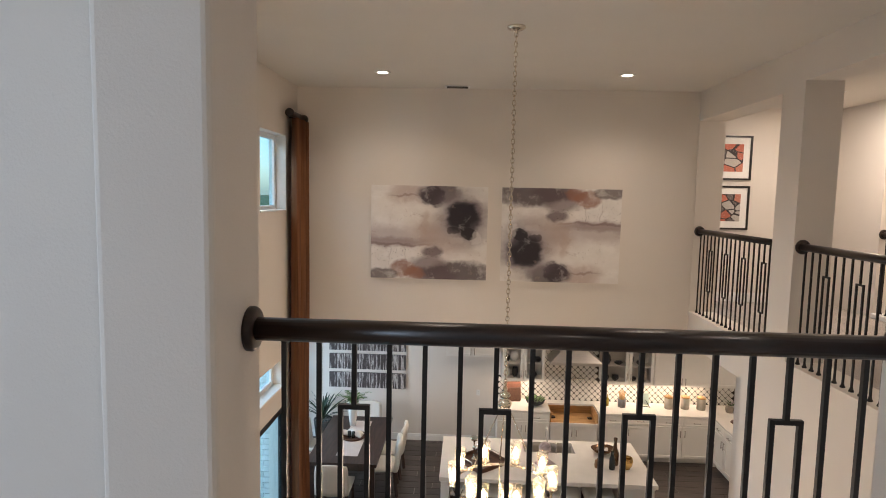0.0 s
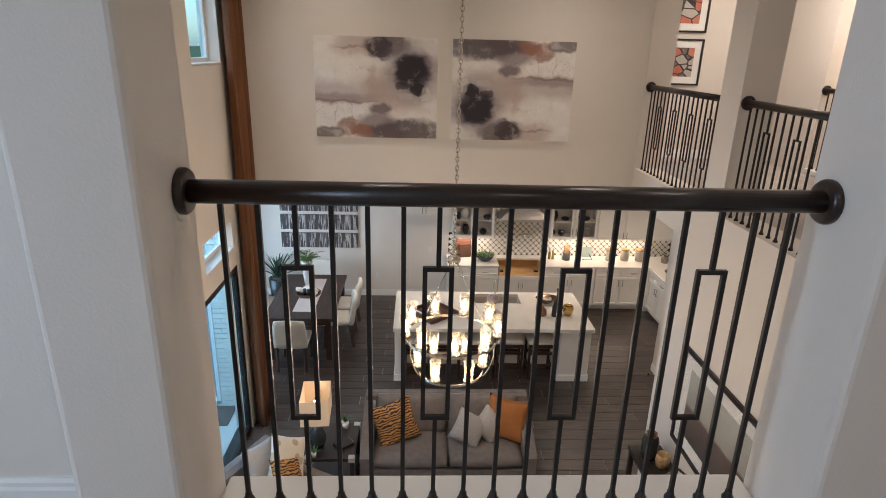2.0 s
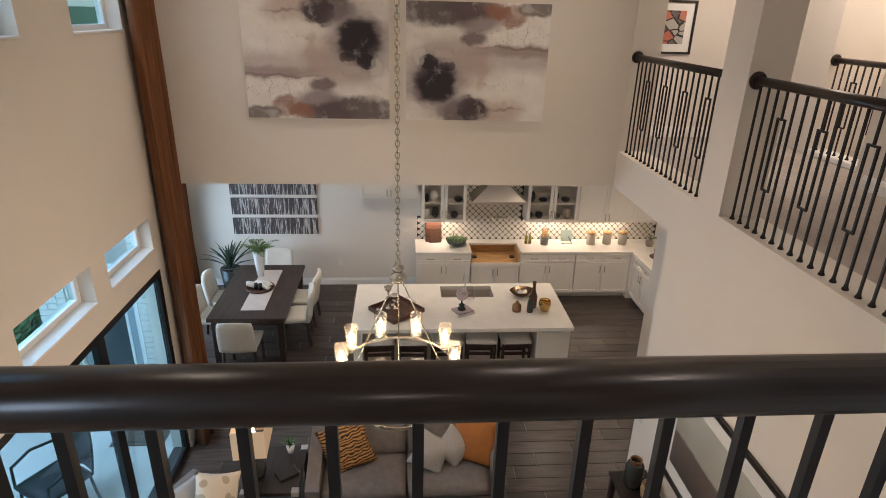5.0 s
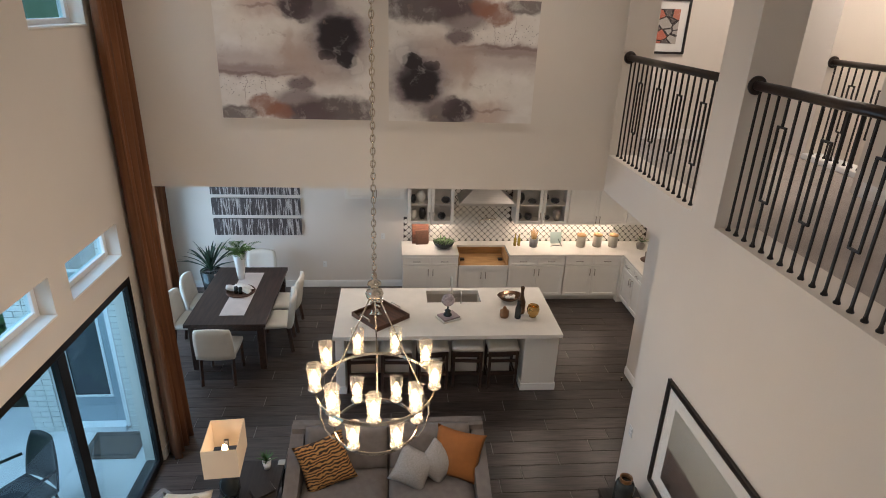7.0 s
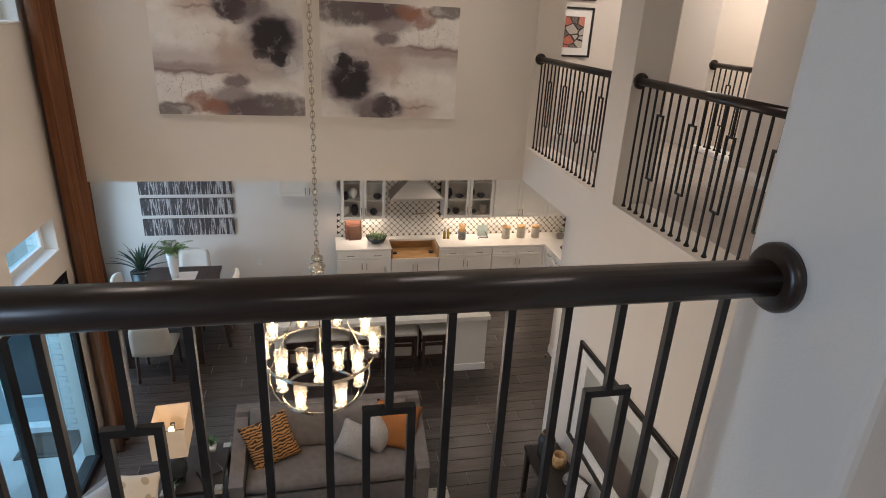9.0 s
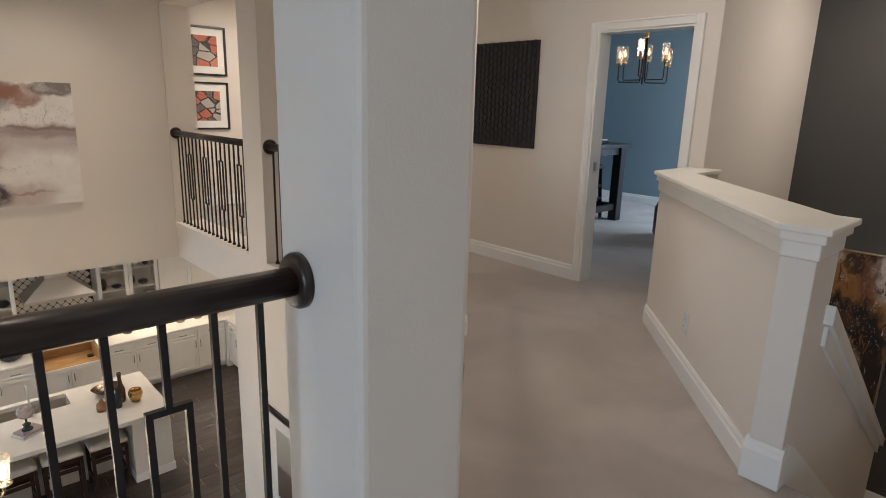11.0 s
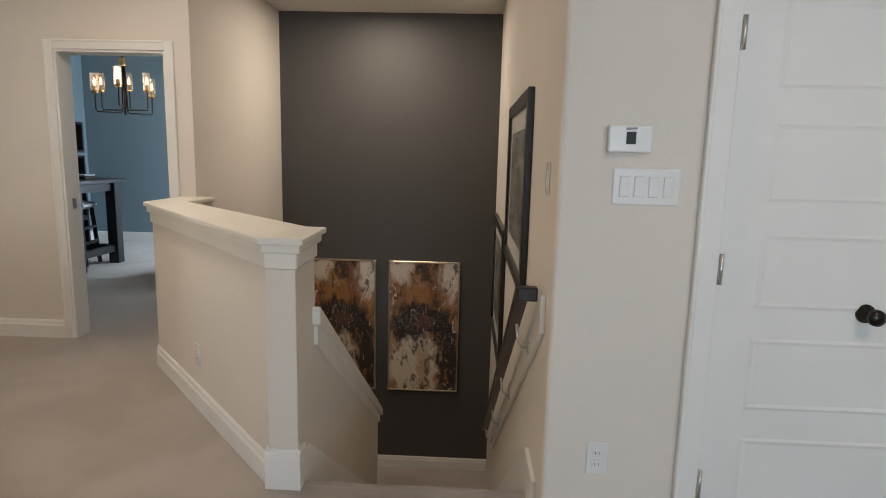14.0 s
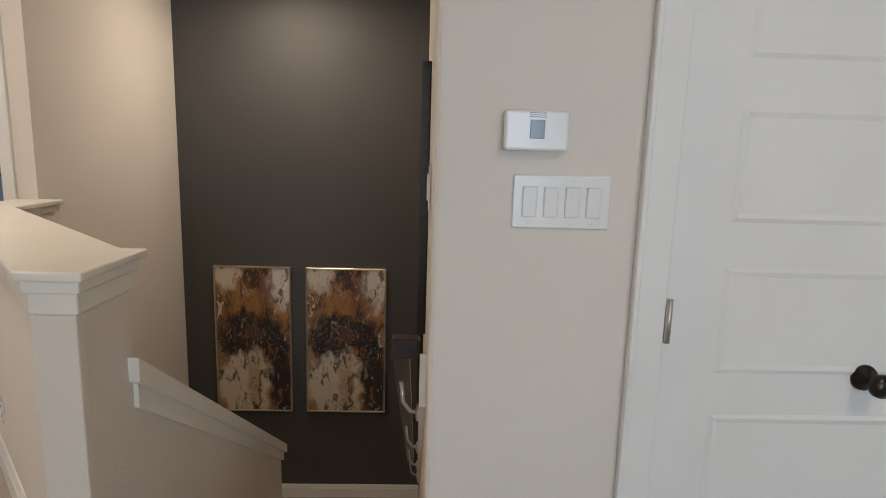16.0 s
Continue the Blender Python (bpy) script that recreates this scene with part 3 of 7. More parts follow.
for z in (1.75, 1.025, 0.28):
    h = box(2.628, 2.6675, -0.334, -0.327, z - 0.045, z + 0.045, 0.002, 1)
    lathe([(0, -0.05), (0.007, -0.05), (0.007, 0.05), (0, 0.05)], 10, h, (2.624, -0.328, z))
    part("hinge", h, NICKEL, door, "satin nickel hinge")
kb = lathe([(0, 0.0), (0.032, 0.0), (0.030, 0.008), (0.012, 0.012), (0.011, 0.035), (0.022, 0.042), (0.028, 0.052), (0.026, 0.064), (0.012, 0.071), (0, 0.072)], 20)
bmesh.ops.rotate(kb, matrix=Matrix.Rotation(-math.pi / 2, 3, "Y"), verts=kb.verts)
bmesh.ops.translate(kb, vec=(2.668, -0.845 - 0.215 + 0.0, 0.885), verts=kb.verts)
bmesh.ops.translate(kb, vec=(0, 0.235, 0), verts=kb.verts)
part("knob", kb, plain("dark_bronze", (0.05, 0.045, 0.04), 0.3, 1.0, 0.1), door, "dark bronze round door knob")

# ---- small wall fittings ----
PLASTIC = plain("white_plastic", (0.78, 0.78, 0.76), 0.25, vary=0.02)
DARKGLASS = plain("dark_display", (0.02, 0.022, 0.024), 0.12, vary=0.02)


def on_wall(name, x, y, z, rz, label, category):
    """A thing on a wall: its own -y looks out of the wall."""
    return thing(name, x, y, z, label, category, rz)


th = on_wall("thermostat", 2.645, -0.04, 1.428, -90, "white plastic wall thermostat with small dark display", "thermostat")
part("body", box(-0.068, 0.068, -0.028, -0.001, -0.042, 0.042, 0.007, 3), PLASTIC, th)
part("display", box(-0.014, 0.016, -0.0305, -0.0275, -0.016, 0.022, 0.001, 1), DARKGLASS, th, "small dark display")
for k in range(3):
    part("vent_slot", box(-0.016, 0.018, -0.0292, -0.0278, 0.027 + 0.004 * k, 0.0285 + 0.004 * k), DARKGLASS, th)
sw = on_wall("switch_plate", 2.645, -0.105, 1.280, -90, "white four-gang wall switch plate", "light switch")
part("plate", box(-0.105, 0.105, -0.007, -0.001, -0.057, 0.057, 0.003, 2), PLASTIC, sw)
for k in range(4):
    u = -0.069 + 0.046 * k
    r = box(u - 0.016, u + 0.016, -0.012, -0.006, -0.033, 0.033, 0.002, 1)
    bmesh.ops.rotate(r, cent=(u, -0.009, 0), matrix=Matrix.Rotation(radians(3), 3, "X"), verts=r.verts)
    part("rocker", r, PLASTIC, sw)
    for zz in (-0.047, 0.047):
        part("screw", lathe([(0, 0), (0.003, 0), (0.003, 0.001), (0, 0.001)], 8, None, (u, -0.0075, zz)), NICKEL, sw)
s1 = on_wall("switch_plate", 2.86, 0.172, 1.29, 180, "white single wall switch beside the stair", "light switch")
part("plate", box(-0.035, 0.035, -0.007, -0.001, -0.057, 0.057, 0.003, 2), PLASTIC, s1)
part("rocker", box(-0.016, 0.016, -0.011, -0.006, -0.033, 0.033, 0.002, 1), PLASTIC, s1)


def outlet(x, y, z, rz, label="white duplex wall outlet"):
    o = on_wall("wall_outlet", x, y, z, rz, label, "outlet")
    part("plate", box(-0.035, 0.035, -0.006, -0.001, -0.057, 0.057, 0.003, 2), PLASTIC, o)
    for zz in (-0.02, 0.02):
        part("socket", box(-0.017, 0.017, -0.009, -0.005, zz - 0.014, zz + 0.014, 0.004, 2), PLASTIC, o)
        for u in (-0.006, 0.006):
            part("slot", box(u - 0.001, u + 0.001, -0.0096, -0.0086, zz - 0.003, zz + 0.006), DARKGLASS, o)
    return o


outlet(2.645, -0.01, 0.35, -90)
outlet(3.64, 1.845, 0.30, -138, "white wall outlet low on the half wall")
outlet(9.149, 5.0, 0.35, 90, "white wall outlet on the slate blue wall")
outlet(-0.7, KY - 0.001, -2.95, 0, "white wall outlet above the kitchen baseboard")


def downlight(x, y, z, label="recessed round ceiling downlight, lit, seen or added as fill"):
    d = thing("downlight", x, y, z, label, "downlight", 0, "recessed downlights")
    part("trim_ring", lathe([(0.058, -0.001), (0.085, -0.001), (0.084, -0.006), (0.06, -0.008), (0.055, -0.002)], 28), TRIM, d)
    part("lens", lathe([(0, -0.003), (0.057, -0.003)], 24), LAMPGLOW, d, "glowing warm white lens")


LAMPGLOW = glowing("lamp_glow", (1.0, 0.88, 0.68), 14)
# fixtures at y 3.0, in the halls and the gallery are unseen additions
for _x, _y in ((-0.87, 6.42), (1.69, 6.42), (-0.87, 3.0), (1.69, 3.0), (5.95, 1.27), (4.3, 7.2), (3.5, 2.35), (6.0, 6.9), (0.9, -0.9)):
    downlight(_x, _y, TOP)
vt = thing("ceiling_vent", -0.09, 7.19, TOP, "small white slotted ceiling air vent", "vent")
part("frame", box(-0.15, 0.15, -0.075, 0.075, -0.008, -0.001, 0.003, 1), TRIM, vt)
for k in range(6):
    part("slat", box(-0.125, 0.125, -0.055 + 0.02 * k, -0.047 + 0.02 * k, -0.013, -0.009), DARKGLASS, vt)
# ---- pictures ----
def art_material(name, axis, base, blobs, turn=False, grain=9.0, wob=0.10, speck=None, flecks=()):
    """A painted canvas: soft-edged strokes and stains laid over a ground. Blobs: u, v, width, height, softness, colour, cover."""
    m, nodes, links, b = material(name, 0.7)
    nt = m.node_tree
    tc = nodes.new("ShaderNodeTexCoord")
    sp = nodes.new("ShaderNodeSeparateXYZ")
    links.new(tc.outputs["Generated"], sp.inputs[0])
    cb = nodes.new("ShaderNodeCombineXYZ")
    links.new(sp.outputs[axis], cb.inputs[0])
    links.new(sp.outputs[2], cb.inputs[1])
    uv = cb.outputs[0]

    def vec(op, a, bb):
        n = nodes.new("ShaderNodeVectorMath")
        n.operation = op
        for k, s in enumerate((a, bb)):
            if isinstance(s, tuple):
                n.inputs[k].default_value = s
            else:
                links.new(s, n.inputs[k])
        return n.outputs[0]

    if turn:
        uv = vec("SUBTRACT", (1, 1, 0), uv)
    wobbles = []
    for sc, amp in ((5.0, wob), (grain * 2, wob * 0.5)):
        n = nodes.new("ShaderNodeTexNoise")
        n.inputs["Scale"].default_value, n.inputs["Detail"].default_value = sc, 6
        links.new(uv, n.inputs["Vector"])
        wobbles.append(vec("MULTIPLY", vec("SUBTRACT", n.outputs["Color"], (0.5, 0.5, 0.5)), (amp * 2, amp * 2, 0)))
    wuv = vec("ADD", vec("ADD", uv, wobbles[0]), wobbles[1])
    n = nodes.new("ShaderNodeTexNoise")
    n.inputs["Scale"].default_value, n.inputs["Detail"].default_value = grain, 5
    links.new(wuv, n.inputs["Vector"])
    col = ramp(nt, n.outputs["Fac"], [(0.3, base[0]), (0.7, base[1])])
    for u, v, ru, rv, soft, c, cover in blobs:
        d = vec("DIVIDE", vec("SUBTRACT", wuv, (u, v, 0)), (ru, rv, 1))
        ln = nodes.new("ShaderNodeVectorMath")
        ln.operation = "LENGTH"
        links.new(d, ln.inputs[0])
        mr = nodes.new("ShaderNodeMapRange")
        mr.interpolation_type = "SMOOTHSTEP"
        mr.inputs[1].default_value, mr.inputs[2].default_value = 1 + soft, max(0.0, 1 - soft)
        mr.inputs[3].default_value, mr.inputs[4].default_value = 0.0, cover
        links.new(ln.outputs["Value"], mr.inputs[0])
        mx = nodes.new("ShaderNodeMix")
        mx.data_type = "RGBA"
        links.new(mr.outputs[0], mx.inputs[0])
        links.new(col, mx.inputs[6])
        mx.inputs[7].default_value = (*c, 1)
        col = mx.outputs[2]
    for sc, lo, hi, c, cover in flecks:
        n = nodes.new("ShaderNodeTexNoise")
        n.inputs["Scale"].default_value, n.inputs["Detail"].default_value, n.inputs["Roughness"].default_value = sc, 8, 0.65
        links.new(vec("MULTIPLY", vec("ADD", wuv, (sc, 0.37 * sc, 0)), (1, 0.7, 1)), n.inputs["Vector"])
        mr = nodes.new("ShaderNodeMapRange")
        mr.inputs[1].default_value, mr.inputs[2].default_value, mr.inputs[3].default_value, mr.inputs[4].default_value = lo, hi, 0.0, cover
        links.new(n.outputs["Fac"], mr.inputs[0])
        mx = nodes.new("ShaderNodeMix")
        mx.data_type = "RGBA"
        links.new(mr.outputs[0], mx.inputs[0])
        links.new(col, mx.inputs[6])
        mx.inputs[7].default_value = (*c, 1)
        col = mx.outputs[2]
    if speck:
        v = nodes.new("ShaderNodeTexVoronoi")
        v.inputs["Scale"].default_value = speck[0]
        links.new(uv, v.inputs["Vector"])
        d = vec("DIVIDE", vec("SUBTRACT", wuv, (speck[1], speck[2], 0)), (speck[3], speck[4], 1))
        ln = nodes.new("ShaderNodeVectorMath")
        ln.operation = "LENGTH"
        links.new(d, ln.inputs[0])
        a = nodes.new("ShaderNodeMath")
        a.operation = "LESS_THAN"
        a.inputs[1].default_value = 0.16
        links.new(v.outputs["Distance"], a.inputs[0])
        a2 = nodes.new("ShaderNodeMath")
        a2.operation = "LESS_THAN"
        a2.inputs[1].default_value = 1.0
        links.new(ln.outputs["Value"], a2.inputs[0])
        a3 = nodes.new("ShaderNodeMath")
        a3.operation = "MULTIPLY"
        links.new(a.outputs[0], a3.inputs[0])
        links.new(a2.outputs[0], a3.inputs[1])
        mx = nodes.new("ShaderNodeMix")
        mx.data_type = "RGBA"
        links.new(a3.outputs[0], mx.inputs[0])
        links.new(col, mx.inputs[6])
        mx.inputs[7].default_value = (*speck[5], 1)
        col = mx.outputs[2]
    links.new(col, b.inputs["Base Color"])
    bump(nt, b, noise_tex(nt, 220, 3), 0.2, 0.001)
    return m


PLUM, GREY, RUST, TAUPE = (0.055, 0.038, 0.045), (0.30, 0.26, 0.26), (0.25, 0.095, 0.05), (0.20, 0.145, 0.135)
STROKES = [(0.33, 0.93, 0.17, 0.11, 0.5, (0.40, 0.27, 0.22), 0.6), (0.30, 0.90, 0.12, 0.012, 0.6, (0.22, 0.14, 0.12), 0.5), (0.60, 0.92, 0.18, 0.12, 0.35, (0.10, 0.075, 0.08), 0.9), (0.54, 0.90, 0.11, 0.10, 0.15, PLUM, 0.9),
           (0.79, 0.64, 0.22, 0.27, 0.45, (0.25, 0.21, 0.22), 0.85), (0.88, 0.72, 0.09, 0.13, 0.4, (0.24, 0.18, 0.2), 0.6), (0.80, 0.66, 0.145, 0.185, 0.25, (0.05, 0.04, 0.046), 0.9), (0.79, 0.69, 0.12, 0.13, 0.2, (0.022, 0.017, 0.022), 0.95), (0.83, 0.51, 0.075, 0.06, 0.12, (0.025, 0.02, 0.024), 0.97), (0.70, 0.53, 0.045, 0.05, 0.12, (0.03, 0.022, 0.028), 0.9),
           (0.74, 0.42, 0.06, 0.035, 0.3, (0.80, 0.77, 0.73), 0.35), (0.90, 0.47, 0.05, 0.06, 0.2, (0.80, 0.77, 0.73), 0.4),
           (0.18, 0.47, 0.38, 0.10, 0.7, (0.45, 0.38, 0.36), 0.7), (0.17, 0.40, 0.35, 0.05, 0.6, (0.32, 0.24, 0.22), 0.8), (0.17, 0.372, 0.34, 0.014, 0.5, (0.20, 0.13, 0.12), 0.6), (0.52, 0.50, 0.11, 0.17, 0.8, (0.36, 0.25, 0.20), 0.6), (0.45, 0.60, 0.03, 0.14, 0.6, (0.46, 0.34, 0.28), 0.5),
           (0.68, 0.36, 0.14, 0.10, 0.7, (0.42, 0.33, 0.29), 0.6), (0.54, 0.29, 0.075, 0.06, 0.4, (0.14, 0.10, 0.11), 0.85), (0.50, 0.15, 0.17, 0.10, 0.4, (0.20, 0.15, 0.15), 0.8), (0.78, 0.07, 0.34, 0.115, 0.3, (0.085, 0.06, 0.065), 0.9), (0.55, 0.05, 0.20, 0.09, 0.3, (0.12, 0.085, 0.09), 0.85),
           (0.28, 0.10, 0.11, 0.09, 0.2, RUST, 0.8), (0.38, 0.06, 0.08, 0.07, 0.3, (0.30, 0.13, 0.08), 0.7), (0.10, 0.045, 0.13, 0.075, 0.2, (0.13, 0.105, 0.10), 0.85),
           (0.16, 0.26, 0.002, 0.12, 0.5, (0.2, 0.14, 0.13), 0.7), (0.29, 0.27, 0.002, 0.11, 0.5, (0.2, 0.14, 0.13), 0.6)]
GROUND = ((0.72, 0.68, 0.63), (0.82, 0.79, 0.75))
WASH = [(4.0, 0.56, 0.68, (0.80, 0.76, 0.71), 0.5), (11.0, 0.60, 0.66, (0.34, 0.25, 0.21), 0.35)]
INKSPOT = (60, 0.2, 0.27, 0.42, 0.10, (0.05, 0.04, 0.04))
ART1 = art_material("abstract_print_a", 0, GROUND, STROKES, False, wob=0.06, speck=INKSPOT, flecks=WASH)
ART2 = art_material("abstract_print_b", 0, GROUND, STROKES, True, wob=0.06, speck=INKSPOT, flecks=WASH)
EDGE = plain("canvas_edge", (0.62, 0.58, 0.52), 0.8)
for x0, x1, mt in ((-1.12, 0.31, ART1), (0.48, 1.92, ART2)):
    p = thing("abstract_canvas", (x0 + x1) / 2, YF, 0.38, "large cream and plum abstract canvas on the high wall", "painting", 0, "pair of abstract canvases")
    w = (x1 - x0) / 2
    part("canvas", box(-w, w, -0.045, -0.040, 0, 1.145), mt, p, "cream canvas with dark plum and rust stains")
    part("stretcher", box(-w + 0.002, w - 0.002, -0.040, -0.001, 0.002, 1.143, 0.003, 1), EDGE, p)

ARCHES = [(0.16, 0.95, 0.16, 0.12, 0.4, (0.62, 0.55, 0.45), 0.9), (0.90, 0.88, 0.18, 0.16, 0.3, (0.66, 0.60, 0.52), 0.95), (0.45, 0.96, 0.10, 0.06, 0.3, (0.03, 0.02, 0.018), 0.9),
          (0.45, 0.76, 0.36, 0.14, 0.5, (0.30, 0.135, 0.04), 0.85), (0.68, 0.84, 0.10, 0.16, 0.5, (0.16, 0.06, 0.035), 0.8), (0.92, 0.62, 0.12, 0.12, 0.5, (0.36, 0.17, 0.06), 0.8),
          (0.48, 0.52, 0.46, 0.20, 0.22, (0.014, 0.009, 0.010), 0.98), (0.50, 0.55, 0.20, 0.08, 0.6, (0.12, 0.055, 0.035), 0.7), (0.36, 0.17, 0.36, 0.26, 0.16, (0.60, 0.51, 0.38), 0.95),
          (0.50, 0.16, 0.10, 0.20, 0.6, (0.36, 0.20, 0.08), 0.6), (0.47, 0.04, 0.04, 0.08, 0.4, (0.03, 0.02, 0.02), 0.8), (0.88, 0.22, 0.15, 0.34, 0.2, (0.02, 0.014, 0.012), 0.95)]
PAINTY = [(6.0, 0.54, 0.60, (0.03, 0.018, 0.014), 0.85), (9.0, 0.58, 0.62, (0.30, 0.13, 0.04), 0.8), (14.0, 0.60, 0.64, (0.68, 0.60, 0.48), 0.75), (22.0, 0.60, 0.63, (0.02, 0.014, 0.012), 0.8)]
ART3 = art_material("arch_print_a", 1, ((0.14, 0.06, 0.03), (0.40, 0.22, 0.09)), ARCHES, False, 7, 0.15, flecks=PAINTY, speck=(46, 0.45, 0.46, 0.42, 0.24, (0.75, 0.7, 0.62)))
ART4 = art_material("arch_print_b", 1, ((0.20, 0.09, 0.05), (0.42, 0.26, 0.14)), [(1 - a, *r) if i in (11,) else (a, *r) for i, (a, *r) in enumerate(ARCHES)][:9] + ARCHES[9:], False, 8, 0.17, flecks=PAINTY, speck=(46, 0.5, 0.46, 0.44, 0.24, (0.75, 0.7, 0.62)))
GOLDFRAME = plain("champagne_frame", (0.55, 0.46, 0.33), 0.3, 0.9, 0.08)


def bars_frame(parent, w, h, t, d0, d1, mat, label=""):
    """Four mitre-free bars round a picture, which looks along its own -y."""
    for a, b, c, d in ((-w, -w + t, 0, h), (w - t, w, 0, h), (-w + t, w - t, 0, t), (-w + t, w - t, h - t, h)):
        part("frame_bar", box(a, b, d1, d0, c, d, 0.003, 1), mat, parent, label)


for y0, y1, mt in ((1.37, 2.06, ART3), (0.51, 1.24, ART4)):
    p = thing("framed_painting", 6.62, (y0 + y1) / 2, -1.09, "tall amber and black abstract painting in champagne frame", "painting", -90, "pair of paintings on the dark stair wall")
    w = (y1 - y0) / 2
    bars_frame(p, w, 1.38, 0.014, -0.001, -0.04, GOLDFRAME)
    pb = part("canvas", box(-w + 0.016, w - 0.016, -0.032, -0.003, 0.016, 1.364), mt, p)
# their prints read across the picture's own width
for mt in (ART3, ART4):
    for n in mt.node_tree.nodes:
        if n.type == "COMBXYZ":
            l0 = n.inputs[0].links[0]
            s = l0.from_node
            mt.node_tree.links.remove(l0)
            mt.node_tree.links.new(s.outputs[0], n.inputs[0])

MATBOARD = plain("mat_board", (0.74, 0.72, 0.67), 0.8, vary=0.02)
BLACKFRAME = wood("black_frame", (0.010, 0.007, 0.006), (0.022, 0.016, 0.013), 0.35, 4)
PICGLASS = glass("picture_glass", (1, 1, 1), 0.02, 1.45, 0.75)


def geo_print(name, seed):
    m, nodes, links, b = material(name, 0.7)
    nt = m.node_tree
    tc = nodes.new("ShaderNodeTexCoord")
    mp = nodes.new("ShaderNodeMapping")
    mp.inputs["Location"].default_value = (seed, 0, seed * 2)
    mp.inputs["Scale"].default_value = (2.6, 0.0, 3.2)
    links.new(tc.outputs["Generated"], mp.inputs[0])
    ve = nodes.new("ShaderNodeTexVoronoi")
    ve.feature = "DISTANCE_TO_EDGE"
    ve.inputs["Scale"].default_value = 1.0
    vc = nodes.new("ShaderNodeTexVoronoi")
    vc.inputs["Scale"].default_value = 1.0
    links.new(mp.outputs[0], ve.inputs["Vector"])
    links.new(mp.outputs[0], vc.inputs["Vector"])
    sx = nodes.new("ShaderNodeSeparateColor")
    links.new(vc.outputs["Color"], sx.inputs[0])
    c = ramp(nt, sx.outputs[0], [(0.25, (0.12, 0.10, 0.09)), (0.35, (0.42, 0.12, 0.07)), (0.6, (0.45, 0.16, 0.10)), (0.75, (0.38, 0.35, 0.31))])
    for e in [n for n in nodes if n.type == "VALTORGB"]:
        e.color_ramp.interpolation = "CONSTANT"
    line = nodes.new("ShaderNodeMath")
    line.operation = "LESS_THAN"
    line.inputs[1].default_value = 0.055
    links.new(ve.outputs["Distance"], line.inputs[0])
    mx = nodes.new("ShaderNodeMix")
    mx.data_type = "RGBA"
    links.new(line.outputs[0], mx.inputs[0])
    links.new(c, mx.inputs[6])
    mx.inputs[7].default_value = (0.03, 0.022, 0.02, 1)
    links.new(mx.outputs[2], b.inputs["Base Color"])
    return m


def framed(name, x, y, z, rz, w, h, bar, mat_w, printmat, label, group="", tone=BLACKFRAME):
    """A framed, matted print behind glass; z is its lower edge."""
    p = thing(name, x, y, z, label, "framed picture", rz, group)
    bars_frame(p, w / 2, h, bar, -0.001, -0.032, tone)
    part("mat", box(-w / 2 + bar, w / 2 - bar, -0.012, -0.002, bar, h - bar), MATBOARD, p, "white mat board")
    k = bar + mat_w
    part("print", box(-w / 2 + k, w / 2 - k, -0.014, -0.0125, k, h - k), printmat, p)
    g = part("glass", box(-w / 2 + bar, w / 2 - bar, -0.020, -0.018, bar, h - bar), PICGLASS, p)
    g.visible_shadow = False
    return p


G1, G2 = geo_print("geometric_print_a", 3.1), geo_print("geometric_print_b", 7.4)
framed("framed_print", 3.67, 8.5, 1.71, 0, 0.62, 0.61, 0.025, 0.09, G1, "coral and black geometric print in thin black frame", "pair of hall prints")
framed("framed_print", 3.67, 8.5, 1.02, 0, 0.62, 0.61, 0.025, 0.09, G2, "coral star geometric print in thin black frame", "pair of hall prints")


def landscape_print(name, lo, mid, hi):
    m, nodes, links, b = material(name, 0.6)
    nt = m.node_tree
    f = noise_tex(nt, 2.0, 6, (1, 1, 7), dist=0.4)
    links.new(ramp(nt, f, [(0.3, lo), (0.5, mid), (0.7, hi)]), b.inputs["Base Color"])
    return m


L1 = landscape_print("grey_landscape", (0.05, 0.05, 0.045), (0.16, 0.15, 0.13), (0.34, 0.33, 0.30))
framed("framed_print", 4.08, 0.172, 0.715, 180, 1.27, 0.96, 0.07, 0.10, L1, "large grey print in wide dark frame above the stair", "pair of stair prints")
framed("framed_print", 5.54, 0.172, -0.20, 180, 1.33, 1.04, 0.07, 0.10, L1, "large grey print in wide dark frame lower on the stair wall", "pair of stair prints")


def split_print(name):
    """A print of a pale field over a dark shore, split by height."""
    m, nodes, links, b = material(name, 0.5)
    nt = m.node_tree
    tc = nodes.new("ShaderNodeTexCoord")
    sp = nodes.new("ShaderNodeSeparateXYZ")
    links.new(tc.outputs["Generated"], sp.inputs[0])
    n = noise_tex(nt, 4, 6, (3, 1, 9))
    ad = nodes.new("ShaderNodeMath")
    ad.operation = "MULTIPLY_ADD"
    ad.inputs[1].default_value = 0.10
    links.new(n, ad.inputs[0])
    links.new(sp.outputs[2], ad.inputs[2])
    links.new(ramp(nt, ad.outputs[0], [(0.0, (0.05, 0.035, 0.028)), (0.50, (0.12, 0.085, 0.065)), (0.54, (0.32, 0.30, 0.25)), (1.0, (0.40, 0.39, 0.34))]), b.inputs["Base Color"])
    return m


framed("framed_print", XR, 4.44, -2.36, -90, 1.58, 1.06, 0.045, 0.13, split_print("shore_print"), "large landscape print with white mat in black frame", "")

